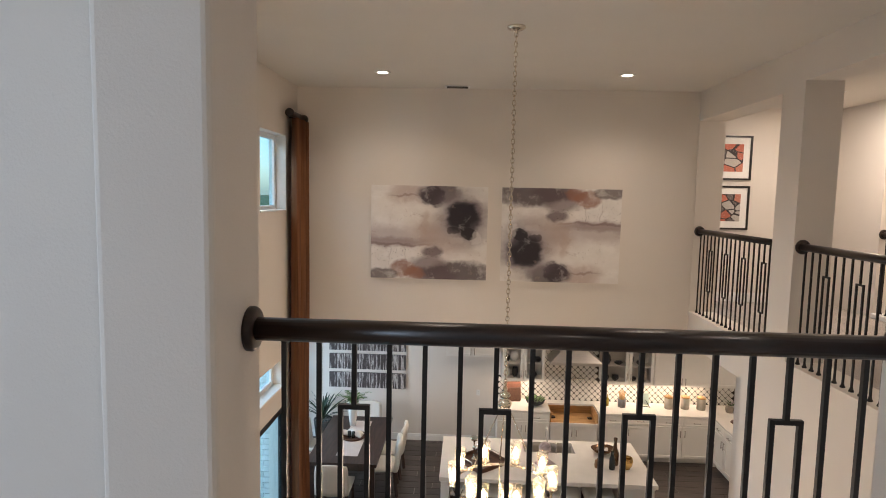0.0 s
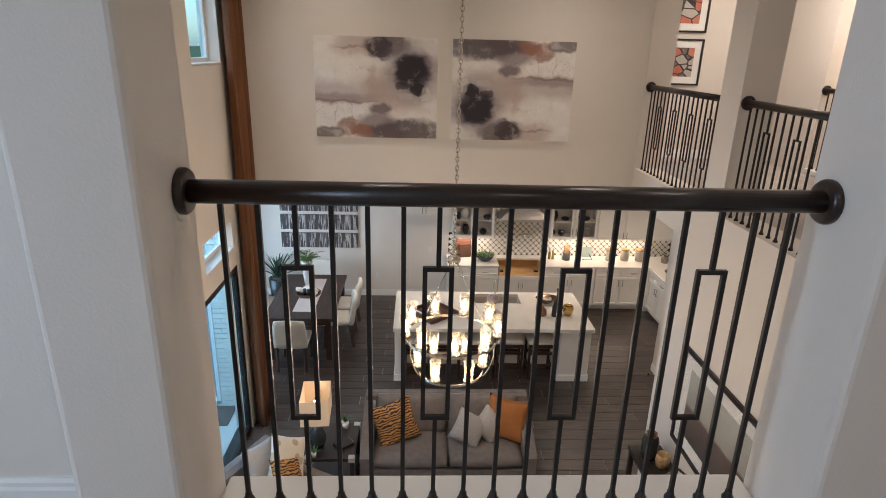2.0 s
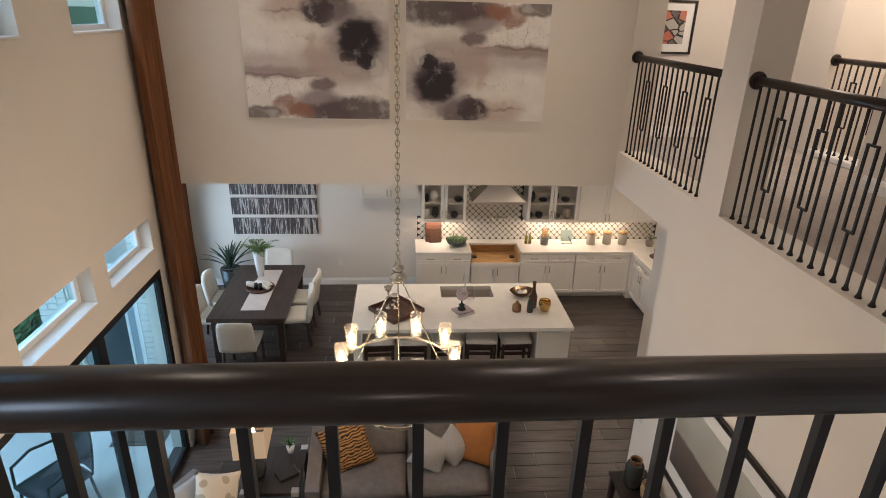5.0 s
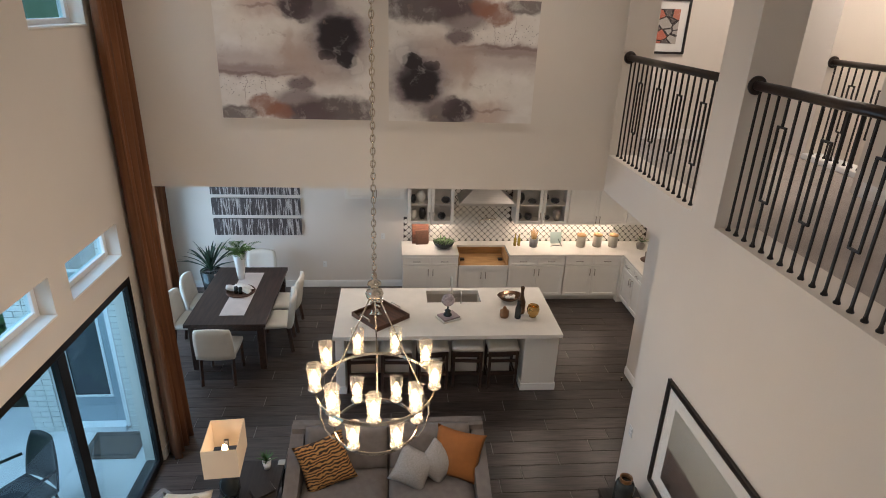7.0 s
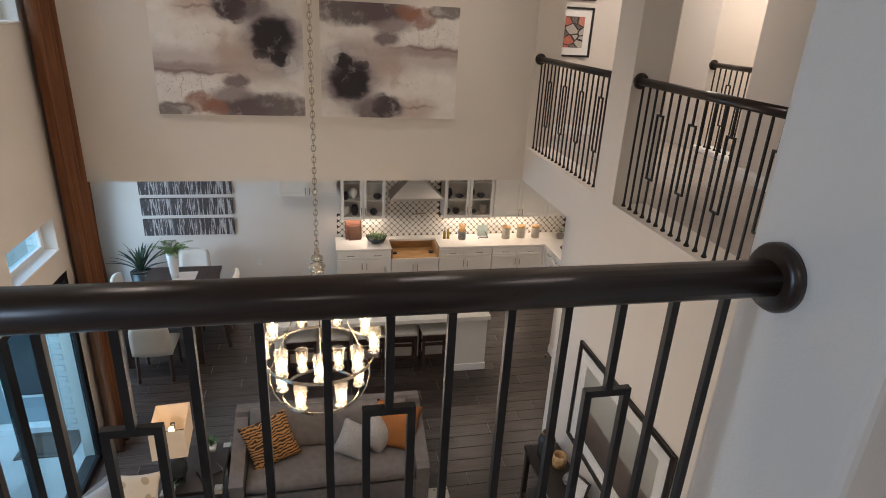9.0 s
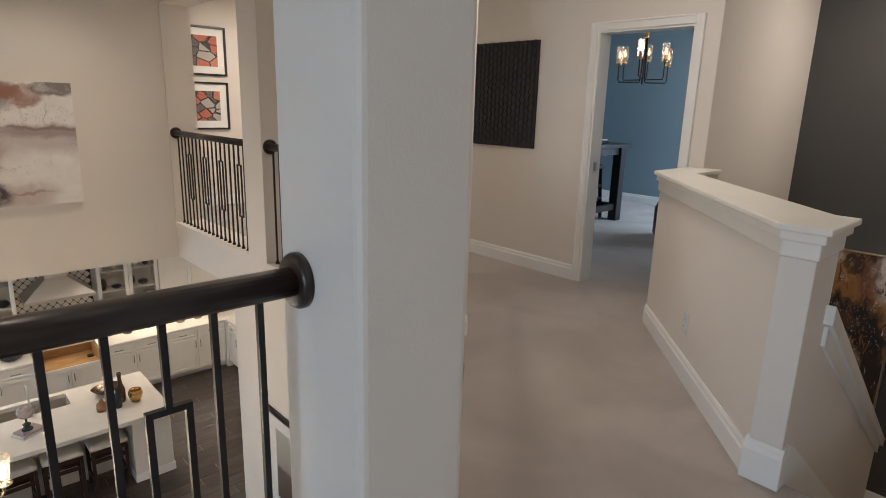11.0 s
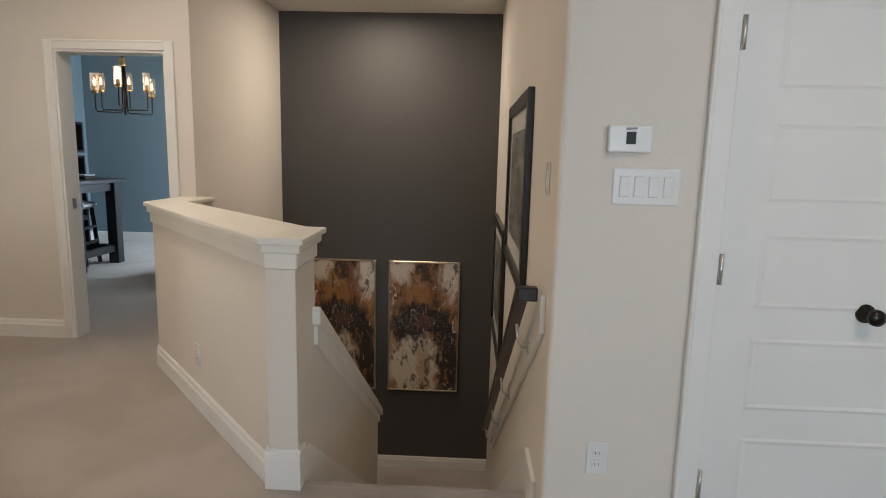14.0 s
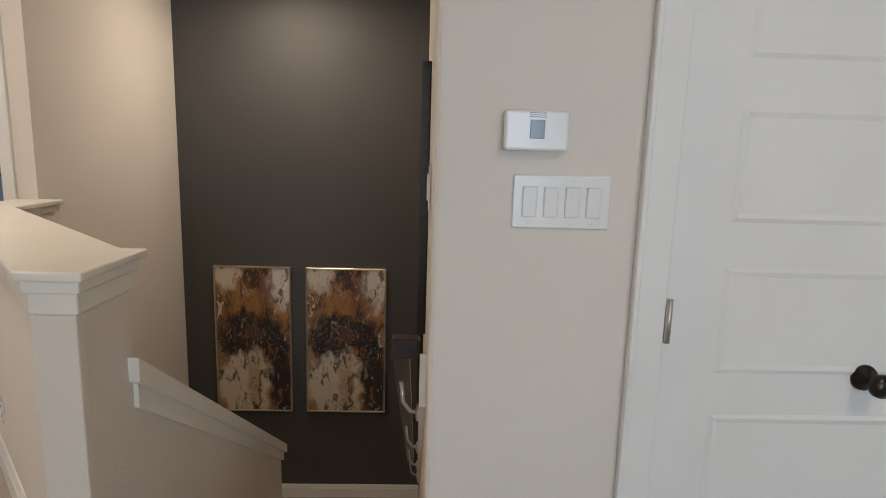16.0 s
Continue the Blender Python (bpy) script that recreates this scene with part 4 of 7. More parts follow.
# carved black wall panel
pn = thing("carved_panel", DW, 4.355, 1.07, "square black carved wood wall panel", "wall panel", -90)
BLK = plain("black_carved_wood", (0.017, 0.016, 0.016), 0.55, vary=0.3, scale=12, bscale=60, bstr=0.4)
part("board", box(-0.545, 0.545, -0.022, -0.001, 0, 0.90, 0.003, 1), BLK, pn)
ME_LEAF = mesh_of("carving", prism([(-0.018, 0.0), (0, -0.032), (0.018, 0.0), (0, 0.032)], "y", -0.030, -0.022), BLK)
for i in range(22):
    for j in range(13):
        o = new("carving", ME_LEAF)
        o.parent, o.location = pn, (-0.51 + i * 0.0485, 0, 0.05 + j * 0.066 + (0.033 if i % 2 else 0))
# ---- the double-height room ----
FABRIC = wood("rust_curtain", (0.10, 0.035, 0.012), (0.20, 0.078, 0.028), 0.85, 2.0, (9, 9, 0.4), 0.1)


def curtain(x, y0, y1, z0, z1, folds, label, along="y"):
    """A gathered curtain panel that hangs in deep folds."""
    c = thing("curtain", x, (y0 + y1) / 2, z0, label, "curtain", 0 if along == "y" else 90)
    bm = bmesh.new()
    n, rows, w = folds * 10, 14, y1 - y0
    h = z1 - z0
    grid = []
    for j in range(rows + 1):
        v = j / rows
        line = []
        for i in range(n + 1):
            u = i / n
            a = u * folds * 2 * math.pi
            sway = 0.02 * math.sin(3 * v + u * 5)
            d = (0.068 + 0.012 * math.sin(u * 17)) * (1.0 - 0.45 * v) * math.sin(a + 0.5 * math.sin(2.2 * v + 3 * u))
            line.append(bm.verts.new((d + 0.012 * math.sin(2 * a + v * 4), -w / 2 + w * u * (0.94 + 0.06 * (1 - v)) + sway * (1 - v), v * h)))
        grid.append(line)
    for j in range(rows):
        for i in range(n):
            bm.faces.new((grid[j][i], grid[j][i + 1], grid[j + 1][i + 1], grid[j + 1][i])).smooth = True
    p = part("fabric", bm, FABRIC, c, "rust brown gathered fabric")
    md = p.modifiers.new("thick", "SOLIDIFY")
    md.thickness = 0.004
    return c


c1 = curtain(XL + 0.12, 6.80, 7.30, LOW + 0.01, 2.26, 5, "tall rust brown curtain hanging from a short rod")
rd = lathe([(0, -0.34), (0.045, -0.34), (0.05, -0.325), (0.05, -0.30), (0.034, -0.29), (0.034, 0.24), (0.05, 0.25), (0.05, 0.275), (0.045, 0.29), (0, 0.29)], 20)
bmesh.ops.rotate(rd, matrix=Matrix.Rotation(-math.pi / 2, 3, "X"), verts=rd.verts)
rod = thing("curtain_rod", XL + 0.10, 7.0, 2.30, "short dark wooden curtain rod with finials", "curtain rod")
part("rod", rd, DARKWOOD, rod)
part("bracket", box(-0.10, -0.02, -0.02, 0.02, -0.02, 0.02, 0.004), DARKWOOD, rod)
c2 = curtain(-3.30, 10.72, 11.14, LOW + 0.01, SOFFIT - 0.03, 5, "rust brown curtain beside the dining window")

# windows
VINYL = plain("white_vinyl", (0.78, 0.79, 0.78), 0.35, vary=0.02)
PANE = glass("window_pane", (0.74, 0.92, 0.98), 0.0, 1.45, 0.9)
BLACKALU = plain("black_aluminium", (0.012, 0.012, 0.013), 0.4, 0.4, 0.1)


def window(name, x, y0, y1, z0, z1, bar=0.045, mat=None, mullions=(), label="white vinyl window with clear pane"):
    w = tagged(new(name), label, "window", kind="structure")
    mt = mat or VINYL
    for a, b, c, d in ((y0, y0 + bar, z0, z1), (y1 - bar, y1, z0, z1), (y0 + bar, y1 - bar, z0, z0 + bar), (y0 + bar, y1 - bar, z1 - bar, z1)):
        part("window_frame", box(x - 0.03, x + 0.03, a, b, c, d, 0.004, 1), mt, w)
    edges = [y0 + bar, *mullions, y1 - bar]
    for m in mullions:
        part("mullion", box(x - 0.028, x + 0.034, m - bar * 0.8, m + bar * 0.8, z0 + bar, z1 - bar, 0.004, 1), mt, w)
    for a, b in zip(edges, edges[1:]):
        g = part("pane", box(x - 0.004, x + 0.004, a, b, z0 + bar, z1 - bar), PANE, w)
        g.visible_shadow = False
    return w


n = 0
for y0, y1, z0, z1 in LEFT_HOLES[1:]:
    n += 1
    window(f"window_{n}", XL - 0.15, y0, y1, z0, z1, 0.05)
    tagged(part("window_sill", box(XL - 0.12, XL + 0.012, y0, y1, z0 - 0.012, z0 + 0.006, 0.004, 1), TRIM), "white painted window sill", "sill", kind="structure")
window("door_3", XL - 0.034, SL0, SL1, LOW, SLT, 0.075, BLACKALU, (4.10, 5.48), "black framed sliding glass patio door")
setting("door_track", box(XL - 0.18, XL - 0.068, SL0, SL1, LOW - 0.006, LOW + 0.014), BLACKALU, "black sliding door track", "door track")
window("window_9", -3.65, 8.3, 10.6, LOW + 0.05, -1.1, 0.06, None, (9.45,))

# chandelier
def seeded():
    """Seeded shade glass: clear, with a milky share that the bulb lights up."""
    m, nodes, links, b = material("seeded_glass", 0.1)
    b.inputs["Base Color"].default_value = (1, 0.96, 0.9, 1)
    b.inputs["Transmission Weight"].default_value = 1.0
    b.inputs["IOR"].default_value = 1.25
    t = nodes.new("ShaderNodeBsdfTransparent")
    d = nodes.new("ShaderNodeBsdfTranslucent")
    d.inputs[0].default_value = (1.0, 0.86, 0.66, 1)
    m1, m2 = nodes.new("ShaderNodeMixShader"), nodes.new("ShaderNodeMixShader")
    f = noise_tex(m.node_tree, 160, 2)
    mr = nodes.new("ShaderNodeMapRange")
    mr.inputs[1].default_value, mr.inputs[2].default_value, mr.inputs[3].default_value, mr.inputs[4].default_value = 0.35, 0.7, 0.05, 0.17
    links.new(f, mr.inputs[0])
    m1.inputs[0].default_value = 0.75
    links.new(b.outputs[0], m1.inputs[1])
    links.new(t.outputs[0], m1.inputs[2])
    links.new(mr.outputs[0], m2.inputs[0])
    links.new(m1.outputs[0], m2.inputs[1])
    links.new(d.outputs[0], m2.inputs[2])
    links.new(m2.outputs[0], nodes["Material Output"].inputs[0])
    return m


CH = thing("ring_chandelier", 0.405, 4.70, TOP, "two-tier polished nickel ring chandelier with glass shades", "chandelier")
SILVER = plain("polished_nickel", (0.72, 0.66, 0.56), 0.18, 1.0, 0.04)
SHADEGLASS = seeded()
BULB = glowing("bulb_glow", (1.0, 0.68, 0.34), 11)
part("canopy", lathe([(0, 0), (0.07, 0), (0.072, -0.012), (0.055, -0.025), (0.02, -0.032), (0.012, -0.05), (0, -0.05)], 28), SILVER, CH)
ME_LINK = mesh_of("chain_link", tube([(0.013 * math.cos(a), 0, 0.024 * math.sin(a) * 1.0) for a in [k * math.tau / 12 for k in range(12)]], 0.0036, 6, closed=True), SILVER)
zl, k = -0.06, 0
while zl > -2.80:
    o = new("chain_link", ME_LINK)
    o.parent = CH
    o.matrix_basis = pose(0, 0, zl, 0, 0, 90 * (k % 2) + 8)
    zl -= 0.0365
    k += 1
cord = tube([(0.003 * math.sin(i), 0.003 * math.cos(i * 1.3), -0.05 - i * 0.09) for i in range(31)], 0.002, 5)
part("cord", cord, SILVER, CH)
ZH, ZU, ZL2, RU, RL = -2.93, -3.65, -3.98, 0.40, 0.285
part("hub", lathe([(0, 0.13), (0.015, 0.13), (0.02, 0.10), (0.012, 0.085), (0.04, 0.07), (0.045, 0.055), (0.04, 0.045), (0.018, 0.03), (0.05, 0.01), (0.058, -0.01), (0.05, -0.035), (0.02, -0.045), (0, -0.05)], 24, None, (0, 0, ZH)), SILVER, CH)


def flat_ring(r, z, h=0.022, t=0.010):
    bm = bmesh.new()
    n = 64
    rows = []
    for rr, zz in ((r - t / 2, z), (r + t / 2, z), (r + t / 2, z + h), (r - t / 2, z + h)):
        rows.append([bm.verts.new((rr * math.cos(k * math.tau / n), rr * math.sin(k * math.tau / n), zz)) for k in range(n)])
    for a in range(4):
        b = (a + 1) % 4
        for k in range(n):
            bm.faces.new((rows[a][k], rows[a][(k + 1) % n], rows[b][(k + 1) % n], rows[b][k]))
    return bm


part("upper_ring", flat_ring(RU, ZU), SILVER, CH)
part("lower_ring", flat_ring(RL, ZL2), SILVER, CH)
for a in (90, 210, 330):
    c, s = math.cos(radians(a)), math.sin(radians(a))
    part("rod", tube([(0.03 * c, 0.03 * s, ZH - 0.03), (RU * c, RU * s, ZU + 0.01)], 0.005, 8), SILVER, CH)
    part("rib", tube([(RU * c, RU * s, ZU + 0.01), ((RU + 0.005) * c, (RU + 0.005) * s, ZU - 0.08), (0.375 * c, 0.375 * s, ZU - 0.19), (0.33 * c, 0.33 * s, ZU - 0.28), (RL * c, RL * s, ZL2 + 0.01)], 0.006, 8), SILVER, CH)


def shade_set(r, a, z):
    """One arm: cup, glass cylinder shade and bulb."""
    x, y = r * math.cos(a), r * math.sin(a)
    cup = part("cup", lathe([(0, 0.0), (0.02, 0.0), (0.034, 0.012), (0.046, 0.02), (0.046, 0.028), (0.02, 0.028), (0.014, 0.06), (0, 0.06)], 18, None, (x, y, z)), SILVER, CH)
    g = part("glass_shade", lathe([(0.036, 0.03), (0.040, 0.10), (0.050, 0.205), (0.047, 0.205), (0.037, 0.10), (0.033, 0.03)], 20, None, (x, y, z)), SHADEGLASS, CH, "clear seeded glass shade")
    g.visible_shadow = False
    b = part("bulb", lathe([(0, 0.055), (0.012, 0.06), (0.015, 0.08), (0.021, 0.105), (0.020, 0.128), (0.011, 0.15), (0.003, 0.165), (0, 0.166)], 14, None, (x, y, z)), BULB, CH, "glowing warm bulb")
    b.visible_shadow = False
    point("bulb_light", 0.405 + x, 4.70 + y, TOP + z + 0.11, 2.9, 0.02)


for k in range(9):
    shade_set(RU + 0.0, radians(-90 + 40 * k), ZU + 0.022)
for k in range(6):
    shade_set(RL, radians(-60 + 60 * k), ZL2 + 0.022)

# ---- living room ----
def cushion(bm, w, d, h, seg=10, puff=0.5):
    """A stuffed box w x d x h about its own centre."""
    vs = []
    for sgn in (1, -1):
        g = []
        for j in range(seg + 1):
            row = []
            for i in range(seg + 1):
                u, v = 2 * i / seg - 1, 2 * j / seg - 1
                e = (1 - abs(u) ** 4) * (1 - abs(v) ** 4)
                z = sgn * h / 2 * ((1 - puff) * (1 if abs(u) < 1 and abs(v) < 1 else 0.55) + puff * e)
                row.append(bm.verts.new((u * w / 2 * (1 - 0.03 * (v * v)), v * d / 2 * (1 - 0.03 * (u * u)), z)))
            g.append(row)
        vs.append(g)
        for j in range(seg):
            for i in range(seg):
                f = bm.faces.new((g[j][i], g[j][i + 1], g[j + 1][i + 1], g[j + 1][i]))
                f.smooth = True
    a, b = vs
    rim = [(0, i) for i in range(seg)] + [(j, seg) for j in range(seg)] + [(seg, seg - i) for i in range(seg)] + [(seg - j, 0) for j in range(seg)]
    for k in range(len(rim)):
        p, q = rim[k], rim[(k + 1) % len(rim)]
        bm.faces.new((a[p[0]][p[1]], a[q[0]][q[1]], b[q[0]][q[1]], b[p[0]][p[1]])).smooth = True
    return bm


def moved(bm, m):
    bm.transform(m)
    return bm


SOFA = plain("grey_upholstery", (0.165, 0.145, 0.132), 0.9, vary=0.12, scale=14, bscale=260, bstr=0.5, bdist=0.002)
LINEN = plain("cream_linen", (0.60, 0.55, 0.47), 0.9, vary=0.08, scale=10, bscale=240, bstr=0.4)
RUSTFAB = plain("ochre_velvet", (0.29, 0.105, 0.022), 0.8, vary=0.12, scale=8, bscale=200, bstr=0.3)
SILVERFAB = plain("silver_weave", (0.34, 0.32, 0.30), 0.75, vary=0.25, scale=90, bscale=150, bstr=0.6)


def tiger():
    m, nodes, links, b = material("tiger_fabric", 0.85)
    nt = m.node_tree
    w = nodes.new("ShaderNodeTexWave")
    tc = nodes.new("ShaderNodeTexCoord")
    w.inputs["Scale"].default_value, w.inputs["Distortion"].default_value, w.inputs["Detail"].default_value, w.inputs["Detail Scale"].default_value = 10, 8, 3, 1.5
    w.bands_direction = "Y"
    links.new(tc.outputs["Object"], w.inputs["Vector"])
    links.new(ramp(nt, w.outputs["Fac"], [(0.36, (0.035, 0.018, 0.010)), (0.50, (0.42, 0.215, 0.065))]), b.inputs["Base Color"])
    return m


def dotted(name, ground, dot, scale):
    m, nodes, links, b = material(name, 0.9)
    nt = m.node_tree
    v = nodes.new("ShaderNodeTexVoronoi")
    tc = nodes.new("ShaderNodeTexCoord")
    v.inputs["Scale"].default_value = scale
    links.new(tc.outputs["Object"], v.inputs["Vector"])
    links.new(ramp(nt, v.outputs["Distance"], [(0.33, dot), (0.40, ground)]), b.inputs["Base Color"])
    return m


TIGER, DOTS = tiger(), dotted("dotted_linen", (0.62, 0.57, 0.48), (0.40, 0.34, 0.25), 9)
sofa = thing("sofa", 0.48, 5.93, LOW, "grey upholstered two-seat sofa with sloped arms", "sofa", 0)
part("base", box(-0.88, 0.88, -0.38, 0.34, 0.10, 0.34, 0.02, 3), SOFA, sofa)
part("backrest", prism([(0.22, 0.16), (0.40, 0.16), (0.44, 0.86), (0.41, 0.885), (0.34, 0.885), (0.30, 0.86)], "x", -0.97, 0.97), SOFA, sofa)
for s in (-1, 1):
    part("arm", prism([(-0.40, 0.10), (-0.42, 0.52), (-0.36, 0.56), (0.15, 0.74), (0.38, 0.84), (0.38, 0.10)], "x", min(s * 0.85, s * 0.985), max(s * 0.85, s * 0.985)), SOFA, sofa)
    part("seat_cushion", moved(cushion(bmesh.new(), 0.84, 0.68, 0.17, 12, 0.25), pose(s * 0.425, -0.06, 0.425)), SOFA, sofa)
    part("back_cushion", moved(cushion(bmesh.new(), 0.82, 0.46, 0.19, 12, 0.45), pose(s * 0.42, 0.20, 0.70, 76)), SOFA, sofa)
    for yy in (-0.33, 0.33):
        part("leg", lathe([(0, 0), (0.022, 0), (0.032, 0.10), (0, 0.10)], 10, None, (s * 0.83, yy, 0)), DARKWOOD, sofa, "short dark wooden leg")


def pillow_mesh(size, h, seg=14):
    """A square throw pillow: full in the middle, drawn in along its sides, with pointed corners."""
    bm = bmesh.new()
    for sgn in (1, -1):
        g = []
        for j in range(seg + 1):
            row = []
            for i in range(seg + 1):
                u, v = 2 * i / seg - 1, 2 * j / seg - 1
                e = max(0.0, (1 - u * u) * (1 - v * v)) ** 0.55
                crease = 0.05 * math.sin(5 * u + 3 * v) * e * (1 - e)
                row.append(bm.verts.new((u * size / 2 * (0.90 + 0.10 * v * v), v * size / 2 * (0.90 + 0.10 * u * u), sgn * h / 2 * (e + crease))))
            g.append(row)
        for j in range(seg):
            for i in range(seg):
                bm.faces.new((g[j][i], g[j][i + 1], g[j + 1][i + 1], g[j + 1][i])).smooth = True
    bmesh.ops.remove_doubles(bm, verts=bm.verts, dist=0.0008)
    return bm


def pillow(x, y, z, rx, ry, rz, size, mat, label):
    p = part("throw_pillow", pillow_mesh(size, 0.16), mat)
    p.matrix_world = pose(x, y, z, rx, ry, rz)
    return tagged(p, label, "pillow", "throw pillows")


pillow(-0.13, 5.90, -2.68, 62, -14, 16, 0.50, TIGER, "ochre tiger-striped throw pillow on the sofa")
pillow(0.72, 5.84, -2.72, 58, 24, -10, 0.38, SILVERFAB, "silver grey woven throw pillow on the sofa")
pillow(0.96, 5.90, -2.71, 62, 40, -8, 0.36, SILVERFAB, "pale grey woven throw pillow on the sofa")
pillow(1.16, 5.94, -2.66, 64, 8, -14, 0.50, RUSTFAB, "plain ochre velvet throw pillow on the sofa")

arm = thing("armchair", -1.33, 4.95, LOW, "grey upholstered armchair with pillows by the sliding door", "armchair", 62)
part("base", box(-0.40, 0.40, -0.40, 0.36, 0.10, 0.40, 0.03, 3), SOFA, arm)
part("backrest", prism([(0.22, 0.16), (0.38, 0.16), (0.46, 0.80), (0.42, 0.83), (0.36, 0.83), (0.30, 0.80)], "x", -0.43, 0.43), SOFA, arm)
for s in (-1, 1):
    part("arm", box(min(s * 0.36, s * 0.48), max(s * 0.36, s * 0.48), -0.42, 0.36, 0.10, 0.60, 0.03, 3), SOFA, arm)
    for yy in (-0.34, 0.30):
        part("leg", lathe([(0, 0), (0.02, 0), (0.03, 0.10), (0, 0.10)], 10, None, (s * 0.38, yy, 0)), DARKWOOD, arm)
part("seat_cushion", moved(cushion(bmesh.new(), 0.70, 0.66, 0.16, 12, 0.25), pose(0, -0.06, 0.47)), SOFA, arm)
pillow(-1.42, 5.10, -2.62, 55, 12, 62, 0.46, SILVERFAB, "grey throw pillow on the armchair")
pillow(-1.20, 5.18, -2.60, 58, 30, 40, 0.46, DOTS, "cream dotted throw pillow on the armchair")
pillow(-1.16, 4.98, -2.66, 50, 22, 50, 0.38, TIGER, "ochre tiger-striped throw pillow on the armchair")

BLACKWOOD = wood("black_brown_wood", (0.012, 0.009, 0.008), (0.028, 0.021, 0.018), 0.4, 3)
et = thing("end_table", -0.83, 5.80, LOW, "black wooden end table with metal corners beside the sofa", "side table", 0)
part("top", box(-0.27, 0.27, -0.32, 0.34, 0.505, 0.55, 0.004, 1), BLACKWOOD, et)
part("shelf", box(-0.25, 0.25, -0.30, 0.32, 0.10, 0.14, 0.003, 1), BLACKWOOD, et)
for sx in (-1, 1):
    for yy in (-0.29, 0.31):
        part("leg", box(sx * 0.245 - 0.025, sx * 0.245 + 0.025, yy - 0.025, yy + 0.025, 0, 0.505, 0.004, 1), BLACKWOOD, et)
        part("corner_plate", box(sx * 0.24 - 0.036, sx * 0.24 + 0.036, yy - 0.036, yy + 0.036, 0.498, 0.554, 0.002, 1), NICKEL, et, "pale metal corner plate")
lp = thing("table_lamp", -0.98, 5.68, LOW + 0.55, "table lamp with rectangular cream shade, lit", "lamp", 4)
SHADE = plain("lamp_shade", (0.62, 0.50, 0.36), 0.9, vary=0.03)
_b = SHADE.node_tree.nodes["Principled BSDF"]
_b.inputs["Emission Color"].default_value, _b.inputs["Emission Strength"].default_value = (1.0, 0.62, 0.30, 1), 0.12
DARKCER = plain("dark_ceramic", (0.03, 0.035, 0.035), 0.15, vary=0.3)
part("base", box(-0.07, 0.07, -0.05, 0.05, 0, 0.03, 0.005), DARKCER, lp)
part("body", lathe([(0, 0.03), (0.07, 0.03), (0.095, 0.10), (0.09, 0.19), (0.05, 0.26), (0.02, 0.29), (0, 0.29)], 20), DARKCER, lp, "dark glazed ceramic body")
part("stem", lathe([(0, 0.29), (0.010, 0.29), (0.010, 0.52), (0, 0.52)], 10), SILVER, lp)
for a, b, c, d in ((-0.15, 0.15, -0.21, -0.205), (-0.15, 0.15, 0.205, 0.21), (-0.15, -0.145, -0.205, 0.205), (0.145, 0.15, -0.205, 0.205)):
    part("shade", box(a, b, c, d, 0.42, 0.72), SHADE, lp, "cream fabric shade panel")
part("bulb", lathe([(0, 0.50), (0.015, 0.51), (0.028, 0.56), (0.022, 0.60), (0, 0.615)], 14), BULB, lp)
point("lamp_light", -0.98, 5.68, LOW + 0.55 + 0.60, 1.0, 0.025)
part("switch_key", box(-0.02, 0.02, 0.06, 0.09, 0.53, 0.60, 0.004), BLACKWOOD, lp)

LEAF = plain("green_leaf", (0.055, 0.13, 0.035), 0.5, vary=0.35, scale=9)
FERN = plain("fern_leaf", (0.09, 0.17, 0.04), 0.55, vary=0.4, scale=9)
WHITECER = plain("white_ceramic", (0.76, 0.75, 0.72), 0.25, vary=0.03)


def blade(bm, base, az, length, lift, droop, width, fold=0.25, n=7):
    """A pointed leaf that rises and bends over."""
    c, s = math.cos(az), math.sin(az)
    rows = []
    for i in range(n + 1):
        t = i / n
        out = length * (t * math.cos(lift) + 0.15 * t * t)
        up = length * (t * math.sin(lift) - droop * t * t)
        w = width * (math.sin(math.pi * min(0.97, 0.12 + 0.86 * t)) ** 0.8) * (1 - 0.4 * t)
        p = Vector(base) + Vector((c * out, s * out, up))
        side = Vector((-s, c, 0)) * w / 2
        rows.append((bm.verts.new(p + side + Vector((0, 0, fold * w))), bm.verts.new(p), bm.verts.new(p - side + Vector((0, 0, fold * w)))))
    for a, b in zip(rows, rows[1:]):
        bm.faces.new((a[0], a[1], b[1], b[0])).smooth = True
        bm.faces.new((a[1], a[2], b[2], b[1])).smooth = True
    return bm


def agave(x, y, z, pot_r, pot_h, count, length, width, label, potmat, group="", droop=0.25, lifts=(35, 80), leafmat=LEAF):
    a = thing("potted_plant", x, y, z, label, "plant", 0, group)
    part("pot", lathe([(0, 0), (pot_r * 0.7, 0), (pot_r, pot_h), (pot_r * 0.9, pot_h), (pot_r * 0.85, pot_h - 0.02), (0, pot_h - 0.02)], 20), potmat, a)
    rnd = random.Random(int(100 * (x + 20) + y))
    for k in range(count):
        az = k * 2.399 + rnd.uniform(-0.2, 0.2)
        lift = radians(lifts[0] + (lifts[1] - lifts[0]) * k / count)
        part("leaf", blade(bmesh.new(), (0, 0, pot_h - 0.015), az, length * rnd.uniform(0.8, 1.1), lift, droop * rnd.uniform(0.6, 1.3), width), leafmat, a)
    return a


